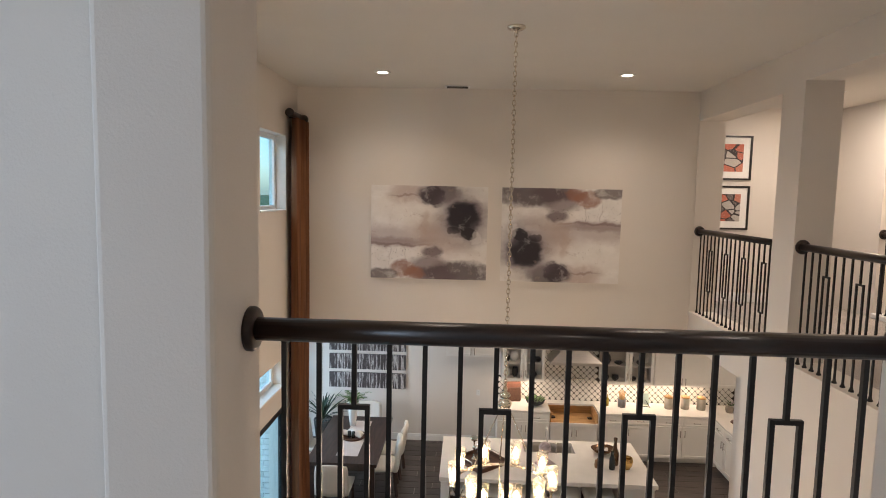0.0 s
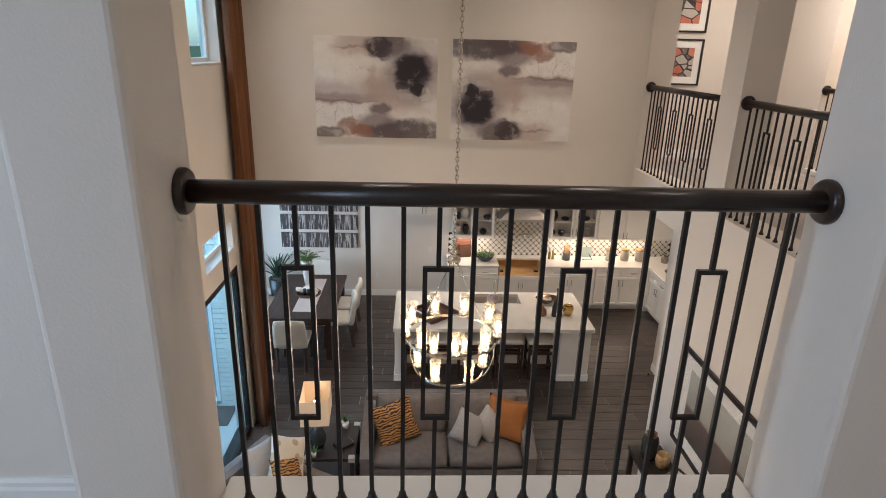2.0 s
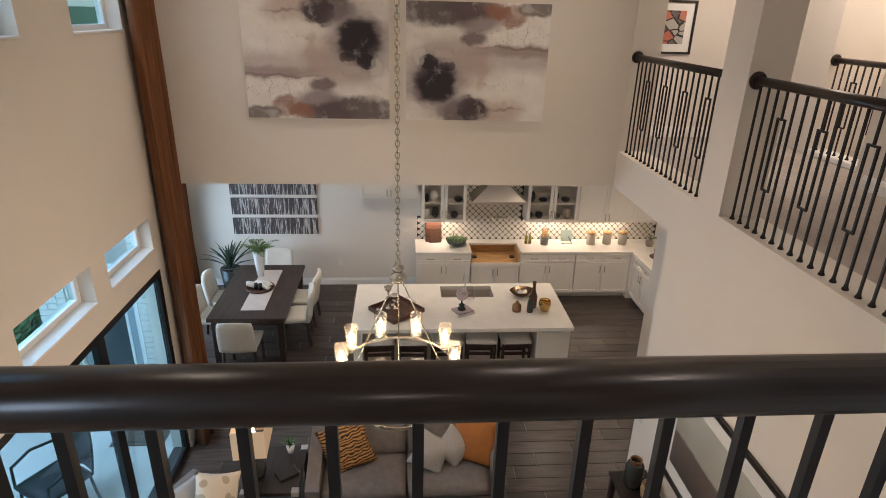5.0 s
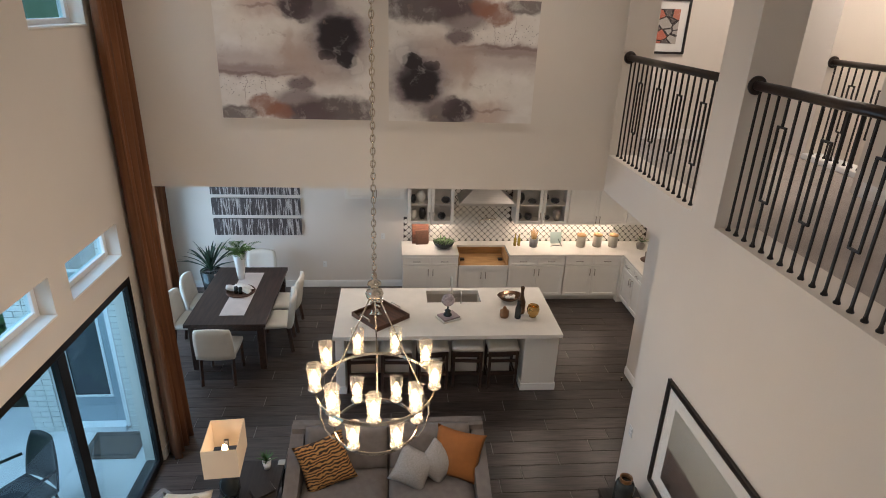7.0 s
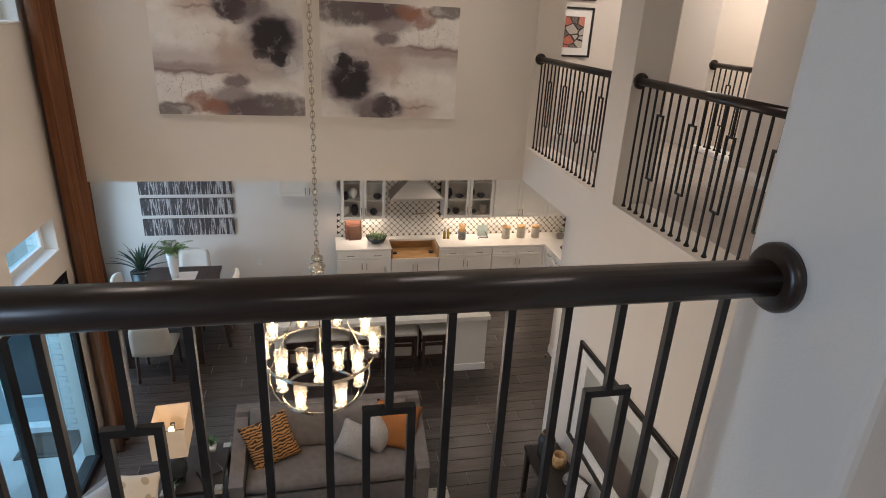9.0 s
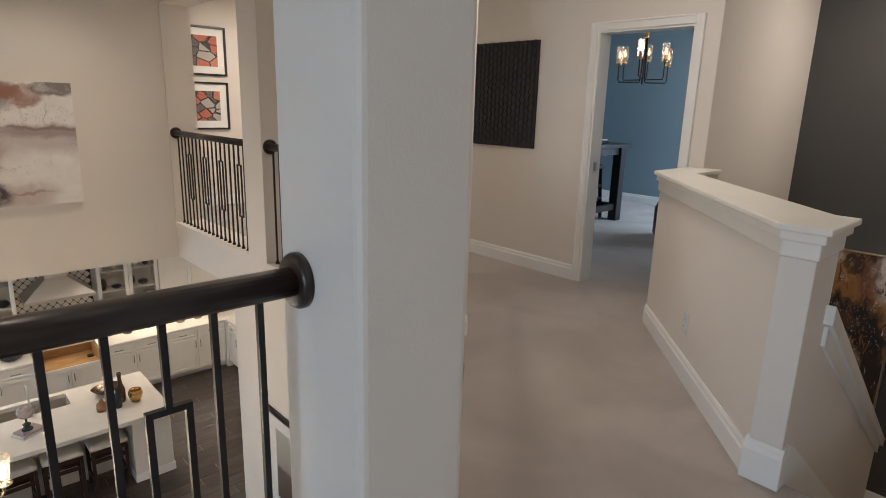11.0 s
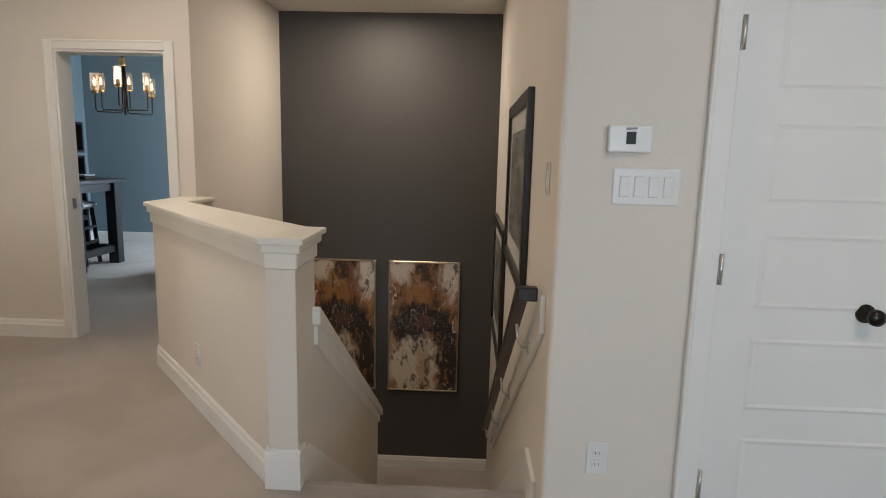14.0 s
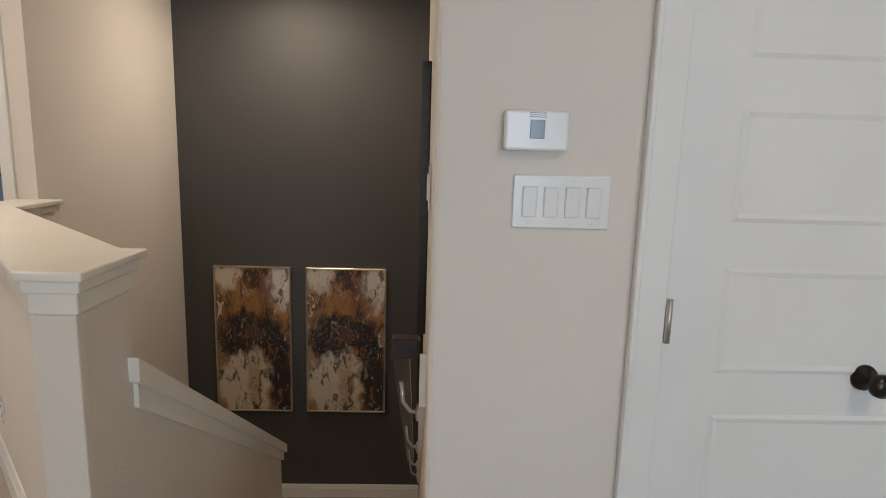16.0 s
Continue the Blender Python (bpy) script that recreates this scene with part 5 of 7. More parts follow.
agave(-0.72, 6.04, LOW + 0.55, 0.045, 0.09, 16, 0.12, 0.024, "small spiky succulent in white pot on the end table", WHITECER, droop=0.1)
agave(-1.00, 5.52, LOW + 0.55, 0.03, 0.06, 12, 0.09, 0.02, "tiny succulent in white pot beside the lamp", WHITECER, droop=0.1)
bk = thing("book", -0.70, 5.72, LOW + 0.55, "dark closed book lying on the end table", "book", 35)
part("cover", box(-0.10, 0.10, -0.07, 0.07, 0.001, 0.03, 0.003, 1), BLACKWOOD, bk)
part("pages", box(-0.094, 0.102, -0.066, 0.066, 0.006, 0.025), MATBOARD, bk)

# rug, coffee table, console
def rug_material():
    m, nodes, links, b = material("patterned_rug", 0.95)
    nt = m.node_tree
    v = nodes.new("ShaderNodeTexVoronoi")
    v.distance = "MANHATTAN"
    v.inputs["Randomness"].default_value = 0.0
    v.inputs["Scale"].default_value = 7
    tc = nodes.new("ShaderNodeTexCoord")
    links.new(tc.outputs["Object"], v.inputs["Vector"])
    links.new(ramp(nt, v.outputs["Distance"], [(0.38, (0.30, 0.26, 0.22)), (0.46, (0.58, 0.54, 0.48))]), b.inputs["Base Color"])
    bump(nt, b, noise_tex(nt, 300, 2), 0.6, 0.004)
    return m


solid("area_rug", box(-1.05, 1.72, 2.6, 5.75, LOW, LOW + 0.012, 0.004, 1), rug_material(), "taupe area rug with pale lattice pattern", "rug")
ct = thing("coffee_table", 0.28, 4.75, LOW + 0.012, "dark wooden coffee table on the patterned rug", "coffee table")
part("top", box(-0.55, 0.55, -0.32, 0.32, 0.36, 0.41, 0.005, 1), BLACKWOOD, ct)
for sx in (-0.5, 0.5):
    for sy in (-0.27, 0.27):
        part("leg", box(sx - 0.035, sx + 0.035, sy - 0.035, sy + 0.035, 0, 0.36, 0.004, 1), BLACKWOOD, ct)
vs = thing("ring_vase", 0.27, 4.98, LOW + 0.422, "silver vase with a ring-topped lid on the coffee table", "vase")
part("body", lathe([(0, 0), (0.05, 0), (0.085, 0.05), (0.07, 0.10), (0.02, 0.14), (0.012, 0.19), (0, 0.19)], 22), SILVER, vs)
rg = tube([(0.022 * math.cos(a), 0, 0.21 + 0.022 * math.sin(a)) for a in [k * math.tau / 16 for k in range(16)]], 0.005, 6, closed=True)
part("ring", rg, SILVER, vs)

cs = thing("console_table", XR - 0.21, 4.60, LOW, "long black console table against the cream wall", "console table", 0)
part("top", box(-0.18, 0.18, -0.95, 0.78, 0.755, 0.80, 0.004, 1), BLACKWOOD, cs)
part("shelf", box(-0.17, 0.17, -0.93, 0.76, 0.22, 0.25, 0.003, 1), BLACKWOOD, cs)
for yy in (-0.90, 0.73):
    for sx in (-0.15, 0.15):
        part("leg", box(sx - 0.025, sx + 0.025, yy - 0.025, yy + 0.025, 0, 0.755, 0.004, 1), BLACKWOOD, cs)
part("edge_strip", box(-0.184, -0.1805, -0.9, 0.3, 0.765, 0.785), NICKEL, cs, "pale metal edge strip")
COPPER = plain("copper_glaze", (0.30, 0.16, 0.08), 0.3, 0.8, 0.2)
jar = thing("dark_jar", XR - 0.24, 5.19, LOW + 0.80, "tall dark glazed jar with copper neck on the console", "vase")
part("body", lathe([(0, 0), (0.07, 0), (0.085, 0.03), (0.088, 0.20), (0.075, 0.245), (0.055, 0.262), (0, 0.262)], 24), DARKCER, jar)
part("neck", lathe([(0.055, 0.260), (0.05, 0.285), (0.057, 0.30), (0.05, 0.302), (0.043, 0.28), (0.044, 0.258)], 24), COPPER, jar, "copper neck")
AMBER = plain("amber_shell", (0.45, 0.30, 0.14), 0.4, 0, 0.35, 30)
solid("amber_votive", lathe([(0, 0), (0.062, 0), (0.072, 0.07), (0.066, 0.14), (0.058, 0.14), (0.060, 0.07), (0, 0.02)], 18, None, (XR - 0.15, 5.05, LOW + 0.80)), AMBER, "amber cracked-glass votive on the console", "candle holder")
solid("grey_stone", lathe([(0, 0), (0.06, 0.005), (0.085, 0.05), (0.06, 0.10), (0.015, 0.115), (0, 0.115)], 11, None, (XR - 0.13, 4.80, LOW + 0.80)), plain("grey_agate", (0.16, 0.16, 0.165), 0.25, 0, 0.5, 25), "grey polished stone ornament on the console", "ornament")
fr = framed("photo_frame", XR - 0.17, 4.60, LOW + 0.80, -110, 0.20, 0.25, 0.014, 0.0, MATBOARD, "small black photo frame standing on the console")
fr.matrix_world = pose(XR - 0.17, 4.60, LOW + 0.803, 0, 0, -90) @ pose(0, 0, 0, -14, 0, 20)
# ---- kitchen ----
CABW = plain("cabinet_paint", (0.74, 0.71, 0.65), 0.4, vary=0.03, scale=3)
QUARTZ = plain("white_quartz", (0.76, 0.73, 0.67), 0.15, vary=0.04, scale=5)
STEEL = plain("stainless_steel", (0.60, 0.57, 0.53), 0.42, 1.0, 0.06, 4, 120, 0.05, stretch=(1, 30, 30))
RAWWOOD = wood("raw_plywood", (0.42, 0.24, 0.09), (0.60, 0.37, 0.16), 0.7, 3, (1, 9, 9))
CTOP = LOW + 0.915
PULL = plain("aged_nickel_pull", (0.30, 0.27, 0.23), 0.35, 1.0, 0.1)


def pull(parent, u, z, vertical=True, depth=-0.02, ln=0.13):
    b = tube([(u, depth - 0.03, z - ln / 2), (u, depth - 0.03, z + ln / 2)] if vertical else [(u - ln / 2, depth - 0.03, z), (u + ln / 2, depth - 0.03, z)], 0.007, 8)
    for s in (-0.4, 0.4):
        add_box(b, u - 0.004 + (0 if vertical else s * ln), u + 0.004 + (0 if vertical else s * ln), depth - 0.03, depth, z - 0.004 + (s * ln if vertical else 0), z + 0.004 + (s * ln if vertical else 0))
    return b


def shaker(u0, u1, z0, z1, y=-0.02, rail=0.055):
    """A shaker door or drawer front that looks along -y."""
    bm = bmesh.new()
    add_box(bm, u0, u0 + rail, y, 0, z0, z1, 0.002, 1)
    add_box(bm, u1 - rail, u1, y, 0, z0, z1, 0.002, 1)
    add_box(bm, u0 + rail, u1 - rail, y, 0, z0, z0 + rail, 0.002, 1)
    add_box(bm, u0 + rail, u1 - rail, y, 0, z1 - rail, z1, 0.002, 1)
    add_box(bm, u0 + rail, u1 - rail, y + 0.012, 0, z0 + rail, z1 - rail)
    return bm


def base_cabinet(x, y, w, rz=0, drawers=2, label="white shaker base cabinet with drawers and doors", depth=0.60, top=0.875):
    c = thing("base_cabinet", x, y, LOW, label, "cabinet", rz, "kitchen base cabinets")
    part("body", box(0.001, w - 0.001, 0, depth, 0.10, top), CABW, c)
    part("toe_kick", box(0.001, w - 0.001, 0.06, depth, 0, 0.10), CABW, c)
    dh = 0.16 if drawers else 0.0
    n = max(1, drawers or 2)
    for k in range(n):
        a, b = w * k / n + 0.006, w * (k + 1) / n - 0.006
        if drawers:
            d = part("drawer_front", shaker(a, b, top - dh, top - 0.012, rail=0.035), CABW, c)
            part("handle", pull(c, (a + b) / 2, top - dh / 2 - 0.006, False), PULL, d, "brushed nickel bar pull")
        d = part("door", shaker(a, b, 0.11, top - dh - 0.01), CABW, c)
        part("handle", pull(c, b - 0.035 if k % 2 == 0 else a + 0.035, top - dh - 0.13), PULL, d, "brushed nickel bar pull")
    return c


FY = 10.62
for x, w, dr in ((0.70, 0.96, 2), (2.55, 1.0, 2), (3.56, 1.0, 2)):
    base_cabinet(x, FY, w, 0, dr)
base_cabinet(1.67, FY, 0.87, 0, 0, "white shaker base cabinet below the open range gap", 0.60, 0.66)
base_cabinet(4.62, 10.55, 0.85, -90, 2, "white shaker base cabinet on the kitchen return")
base_cabinet(4.62, 9.69, 0.85, -90, 2, "white shaker base cabinet at the end of the return")
solid("kitchen_filler", box(4.565, 5.24, 10.56, KY - 0.01, LOW, LOW + 0.875), CABW, "white corner cabinet carcass of the kitchen", "cabinet")
tr = thing("range_gap", 1.67, FY, LOW + 0.66, "open raw wood gap where a range top will sit", "range gap")
part("bottom", box(0.01, 0.86, -0.015, 0.60, 0.0, 0.02), RAWWOOD, tr)
for a, b in ((0.0, 0.018), (0.852, 0.87)):
    part("side", box(a, b, 0.0, 0.62, 0.02, 0.212), RAWWOOD, tr)
part("back", box(0.018, 0.852, 0.60, 0.62, 0.02, 0.212), RAWWOOD, tr)
part("lip", box(0.0, 0.87, -0.035, -0.016, -0.01, 0.05), CABW, tr)
for a in (0.05, 0.74):
    part("clip", box(a, a + 0.08, 0.25, 0.33, 0.021, 0.05, 0.004, 1), BLACKWOOD, tr)

ctp = tagged(new("countertop"), "white quartz kitchen countertop", "countertop")
for x0, x1, y0, y1 in ((0.68, 1.665, FY - 0.03, KY - 0.012), (2.545, 5.24, FY - 0.03, KY - 0.012), (4.59, 5.24, 8.82, FY - 0.03)):
    part("slab", box(x0, x1, y0, y1, CTOP - 0.038, CTOP, 0.004, 1), QUARTZ, ctp)
part("slab", box(1.665, 2.545, 11.05, KY - 0.012, CTOP - 0.038, CTOP), QUARTZ, ctp)

# upper cabinets
UZ0, UZ1 = -2.03, SOFFIT - 0.02
INSIDE = plain("cabinet_inside", (0.62, 0.58, 0.52), 0.6, vary=0.05)
CABGLASS = glass("cabinet_glass", (1, 1, 1), 0.01, 1.45, 0.94)
DISH = [plain("dark_dish", (0.03, 0.028, 0.03), 0.3, 0, 0.3), plain("taupe_dish", (0.30, 0.25, 0.20), 0.4, 0, 0.3), WHITECER]


def glass_cabinet(x, w, seed):
    c = thing("wall_cabinet", x, 10.90, UZ0, "white wall cabinet with glass doors and dishes", "cabinet", 0, "kitchen wall cabinets")
    h = UZ1 - UZ0
    for nm, a in (("side", (0, 0.018, 0, 0.34, 0, h)), ("side", (w - 0.018, w, 0, 0.34, 0, h)), ("bottom", (0.018, w - 0.018, 0, 0.34, 0, 0.02)), ("top", (0.018, w - 0.018, 0, 0.34, h - 0.02, h)), ("back", (0.018, w - 0.018, 0.325, 0.34, 0.02, h - 0.02))):
        part(nm, box(*a), INSIDE, c)
    for z in (0.33, 0.66, 1.0, 1.33):
        part("shelf", box(0.018, w - 0.018, 0.03, 0.325, z - 0.008, z + 0.008), INSIDE, c)
    for k in range(2):
        a, b = w * k / 2 + 0.004, w * (k + 1) / 2 - 0.004
        bm = bmesh.new()
        for q in ((a, a + 0.055, 0.0, h), (b - 0.055, b, 0.0, h), (a + 0.055, b - 0.055, 0.0, 0.055), (a + 0.055, b - 0.055, h - 0.055, h)):
            add_box(bm, q[0], q[1], -0.02, 0, q[2], q[3], 0.002, 1)
        d = part("door", bm, CABW, c)
        g = part("pane", box(a + 0.055, b - 0.055, -0.012, -0.008, 0.055, h - 0.055), CABGLASS, d)
        g.visible_shadow = False
        part("handle", pull(c, b - 0.03 if k == 0 else a + 0.03, 0.16), PULL, d)
    rnd = random.Random(seed)
    for z in (0.02, 0.338, 0.668):
        u = 0.10
        while u < w - 0.10:
            r, hh = rnd.uniform(0.045, 0.085), rnd.uniform(0.06, 0.20)
            if abs(u - w / 2) > 0.06:
                o = lathe([(0, 0), (r * 0.6, 0), (r, hh * 0.4), (r * 0.95, hh * 0.7), (r * rnd.uniform(0.4, 0.9), hh), (0, hh)], 14, None, (x + u, 11.06 + rnd.uniform(-0.03, 0.05), UZ0 + z + 0.001))
                solid(rnd.choice(("bowl", "jar", "pitcher")), o, DISH[rnd.randrange(3) if rnd.random() > 0.4 else 0], "dark or pale ceramic dish in the glass cabinet", "dish", "dishes in the glass cabinets")
            u += r * 2 + rnd.uniform(0.02, 0.07)


glass_cabinet(0.78, 0.80, 5)
glass_cabinet(2.66, 0.93, 9)


def wall_cabinet(x, w, z0, z1, y=10.90, depth=0.34, doors=2):
    c = thing("wall_cabinet", x, y, z0, "white shaker wall cabinet with closed doors", "cabinet", 0, "kitchen wall cabinets")
    part("body", box(0, w, 0, depth, 0, z1 - z0), CABW, c)
    for k in range(doors):
        a, b = w * k / doors + 0.004, w * (k + 1) / doors - 0.004
        d = part("door", shaker(a, b, 0.0, z1 - z0), CABW, c)
        part("handle", pull(c, b - 0.03 if k % 2 == 0 else a + 0.03, 0.10), PULL, d)
    return c


wall_cabinet(-0.28, 1.0, -1.58, UZ1, 10.88, 0.36)
wall_cabinet(3.60, 1.06, UZ0, UZ1)
wall_cabinet(4.665, 0.58, UZ0, UZ1, 10.90, 0.34, 1)
solid("fridge_surround", box(0.715, 0.775, 10.66, KY - 0.012, LOW, LOW + 0.87), CABW, "white end panel beside the fridge gap", "panel")

# under-cabinet strips
for x0, x1 in ((0.85, 1.5), (2.75, 3.5), (3.7, 4.6)):
    area("cabinet_strip_light", ((x0 + x1) / 2, 11.06, UZ0 - 0.02), ((x0 + x1) / 2, 11.10, -3), x1 - x0, 0.05, 4.0, WARM)

# hood
hd = thing("range_hood", 2.13, KY - 0.005, -1.66, "stainless steel pyramid range hood on the tiled wall", "range hood")
part("canopy_band", box(-0.47, 0.47, -0.50, 0, 0, 0.055, 0.003, 1), STEEL, hd)
_py = bmesh.new()
_lo = [_py.verts.new(p) for p in ((-0.468, -0.498, 0.055), (0.468, -0.498, 0.055), (0.468, 0, 0.055), (-0.468, 0, 0.055))]
_hi = [_py.verts.new(p) for p in ((-0.155, -0.305, 0.32), (0.155, -0.305, 0.32), (0.155, 0, 0.32), (-0.155, 0, 0.32))]
for k in range(4):
    _py.faces.new((_lo[k], _lo[(k + 1) % 4], _hi[(k + 1) % 4], _hi[k]))
_py.faces.new(_lo[::-1])
_py.faces.new(_hi)
part("canopy", _py, STEEL, hd)
part("chimney", box(-0.15, 0.15, -0.30, 0, 0.32, 1.28, 0.003, 1), STEEL, hd)
# pot filler
pf = thing("pot_filler", 2.20, KY - 0.012, -2.02, "chrome pot filler tap on the tiled wall", "tap")
part("arm", tube([(0, 0, 0), (0, -0.05, 0), (0.16, -0.12, 0), (-0.10, -0.16, 0.0), (-0.14, -0.16, -0.01), (-0.14, -0.16, -0.10)], 0.009, 8), SILVER, pf)
part("flange", lathe([(0, 0), (0.03, 0), (0.03, 0.01), (0, 0.01)], 14, None, (0, -0.01, -0.03)), SILVER, pf)

# island
isl = thing("kitchen_island", 1.26, 8.60, LOW, "white panelled kitchen island with thick quartz top", "kitchen island")
for a in ((-1.50, 1.50, -0.70, 0.23), (-1.50, -0.24, 0.23, 0.70), (0.54, 1.50, 0.23, 0.70), (-0.24, 0.54, 0.61, 0.70)):
    part("countertop", box(*a, 0.865, 0.92), QUARTZ, isl, "white quartz top")
part("body", box(-1.42, 1.42, -0.15, 0.66, 0.0, 0.66), CABW, isl)
for a in ((-1.42, 1.42, -0.15, 0.21), (-1.42, -0.26, 0.21, 0.66), (0.56, 1.42, 0.21, 0.66), (-0.26, 0.56, 0.63, 0.66)):
    part("body_top", box(*a, 0.661, 0.864), CABW, isl)
for s in (-1, 1):
    u0, u1 = (1.02, 1.48) if s > 0 else (-1.48, -1.36)
    bm = box(u0, u1, -0.62, -0.15, 0.0, 0.864, 0.003, 1)
    part("end_pier", bm, CABW, isl)
    part("pier_base", box(u0 - 0.014, u1 + 0.014, -0.634, -0.14, 0.0, 0.11, 0.004, 1), TRIM, isl)
    part("pier_cap", box(u0 - 0.010, u1 + 0.010, -0.630, -0.14, 0.82, 0.863, 0.004, 1), TRIM, isl)
sk = bmesh.new()
for a in ((-0.25, 0.55, 0.22, 0.23, 0.68, 0.864), (-0.25, 0.55, 0.61, 0.62, 0.68, 0.864), (-0.25, -0.24, 0.23, 0.61, 0.68, 0.864), (0.54, 0.55, 0.23, 0.61, 0.68, 0.864), (0.14, 0.16, 0.23, 0.61, 0.68, 0.85), (-0.25, 0.55, 0.22, 0.62, 0.67, 0.68)):
    add_box(sk, *a)
part("sink", sk, STEEL, isl, "stainless double bowl sink")
fc = thing("faucet", 1.36, 8.79, LOW + 0.92, "tall brushed nickel gooseneck island faucet", "faucet")
part("spout", tube([(0, 0, 0.0)] + [(0, 0.09 - 0.09 * math.cos(a), 0.28 + 0.09 * math.sin(a)) for a in [k * math.pi / 8 for k in range(9)]] + [(0, 0.18, 0.20)], 0.012, 10), NICKEL, fc)
part("handle", tube([(0.02, 0, 0.06), (0.08, 0, 0.10)], 0.006, 8), NICKEL, fc)
solid("soap_dispenser", tube([(1.50, 8.79, LOW + 0.92), (1.50, 8.79, LOW + 1.07), (1.50, 8.86, LOW + 1.08)], 0.009, 8), NICKEL, "brushed nickel soap dispenser beside the faucet", "soap dispenser")

# stools
SEATW = plain("cream_vinyl", (0.66, 0.62, 0.54), 0.5, vary=0.04, bscale=180, bstr=0.2)
STOOLWOOD = wood("stool_wood", (0.020, 0.010, 0.007), (0.050, 0.026, 0.018), 0.4, 3)


def counter_stool(x, y):
    s = thing("counter_stool", x, y, LOW, "dark wooden backless counter stool with cream seat", "stool", 0, "stools at the island")
    part("seat", moved(cushion(bmesh.new(), 0.43, 0.38, 0.09, 8, 0.3), pose(0, 0, 0.62)), SEATW, s, "cream upholstered seat")
    for sx in (-1, 1):
        for sy in (-1, 1):
            b = box(-0.018, 0.018, -0.018, 0.018, 0, 0.58, 0.003, 1)
            part("leg", moved(b, pose(sx * 0.185, sy * 0.16, 0)), STOOLWOOD, s)
        part("side_rail", box(sx * 0.185 - 0.012, sx * 0.185 + 0.012, -0.142, 0.142, 0.16, 0.20), STOOLWOOD, s)
    for sy, z in ((-1, 0.22), (-1, 0.42), (1, 0.30)):
        part("rung", box(-0.167, 0.167, sy * 0.16 - 0.012, sy * 0.16 + 0.012, z, z + 0.04), STOOLWOOD, s)
    part("apron", box(-0.167, 0.167, -0.172, -0.150, 0.53, 0.58), STOOLWOOD, s)
    return s


st0 = counter_stool(2.02, 8.20)
for x in (1.54, 1.06, 0.58, 0.12):
    copy_thing(st0, pose(x, 8.20 + 0.01 * math.sin(x * 9), LOW, 0, 0, 3 * math.sin(7 * x)))

# things on the island
TRAYWOOD = wood("tray_wood", (0.05, 0.022, 0.012), (0.12, 0.055, 0.03), 0.5, 3)
ty = thing("wooden_tray", 0.36, 8.42, LOW + 0.92, "square dark wooden tray with metal handles on the island", "tray", 40)
part("bottom", box(-0.28, 0.28, -0.28, 0.28, 0.001, 0.012), TRAYWOOD, ty)
for a in ((-0.28, 0.28, -0.28, -0.265), (-0.28, 0.28, 0.265, 0.28), (-0.28, -0.265, -0.265, 0.265), (0.265, 0.28, -0.265, 0.265)):
    part("rim", box(*a, 0.012, 0.065, 0.003, 1), TRAYWOOD, ty)
for sx in (-1, 1):
    part("handle", tube([(sx * 0.27, -0.10, 0.06), (sx * 0.27, -0.09, 0.10), (sx * 0.27, 0.09, 0.10), (sx * 0.27, 0.10, 0.06)], 0.008, 8), NICKEL, ty)
for dx, dy, h in ((-0.05, 0.12, 0.34), (0.02, 0.05, 0.22), (0.06, 0.14, 0.16)):
    p = pose(0.36, 8.42, 0, 0, 0, 40) @ Vector((dx, dy, 0))
    solid("candle_holder", lathe([(0, 0), (0.045, 0), (0.04, 0.012), (0.012, 0.03), (0.012, h * 0.45), (0.03, h * 0.5), (0.012, h * 0.58), (0.012, h * 0.8), (0.05, h * 0.86), (0.058, h), (0.05, h), (0.04, h * 0.88), (0, h * 0.88)], 18, None, (p.x, p.y, LOW + 0.933)), SILVER, "turned silver candle holder standing on the tray", "candle holder", "candle holders on the tray")
bks = thing("book_stack", 1.28, 8.36, LOW + 0.92, "two pale books stacked on the island", "books", 28)
part("book", box(-0.14, 0.14, -0.11, 0.11, 0.001, 0.025, 0.003, 1), MATBOARD, bks)
part("book", box(-0.12, 0.13, -0.10, 0.10, 0.0255, 0.05, 0.003, 1), plain("mauve_cover", (0.33, 0.27, 0.28), 0.6), bks)
gl = thing("globe_ornament", 1.27, 8.37, LOW + 0.971, "pale agate disc on a black turned stand", "ornament")
part("stand", lathe([(0, 0), (0.06, 0), (0.055, 0.02), (0.03, 0.04), (0.045, 0.07), (0.012, 0.09), (0.012, 0.14), (0, 0.14)], 18), DARKCER, gl)
dsc = lathe([(0, -0.02), (0.07, -0.018), (0.088, 0), (0.07, 0.018), (0, 0.02)], 24)
part("disc", moved(dsc, pose(0, 0, 0.225, 80)), plain("agate_disc", (0.50, 0.42, 0.42), 0.25, 0, 0.3, 30), gl)
BRONZE = plain("bronze_glaze", (0.16, 0.09, 0.05), 0.25, 0.7, 0.2)
bw = thing("metal_bowl", 2.22, 8.86, LOW + 0.92, "dark bronze boat bowl filled with pale stones", "bowl", 10)
b = lathe([(0, 0), (0.06, 0), (0.13, 0.04), (0.19, 0.10), (0.18, 0.10), (0.12, 0.05), (0, 0.02)], 24)
bmesh.ops.scale(b, vec=(1.0, 0.7, 1), verts=b.verts)
part("bowl", b, BRONZE, bw)
for k in range(11):
    a = k * 2.4
    r = 0.025 * math.sqrt(k)
    part("stone", lathe([(0, -0.022), (0.022, -0.01), (0.026, 0.005), (0.018, 0.02), (0, 0.024)], 8, None, (r * math.cos(a), r * 0.7 * math.sin(a), 0.065)), DISH[2 if k % 3 else 1], bw)
GOLD = plain("gold_leaf", (0.62, 0.40, 0.14), 0.22, 1.0, 0.1)
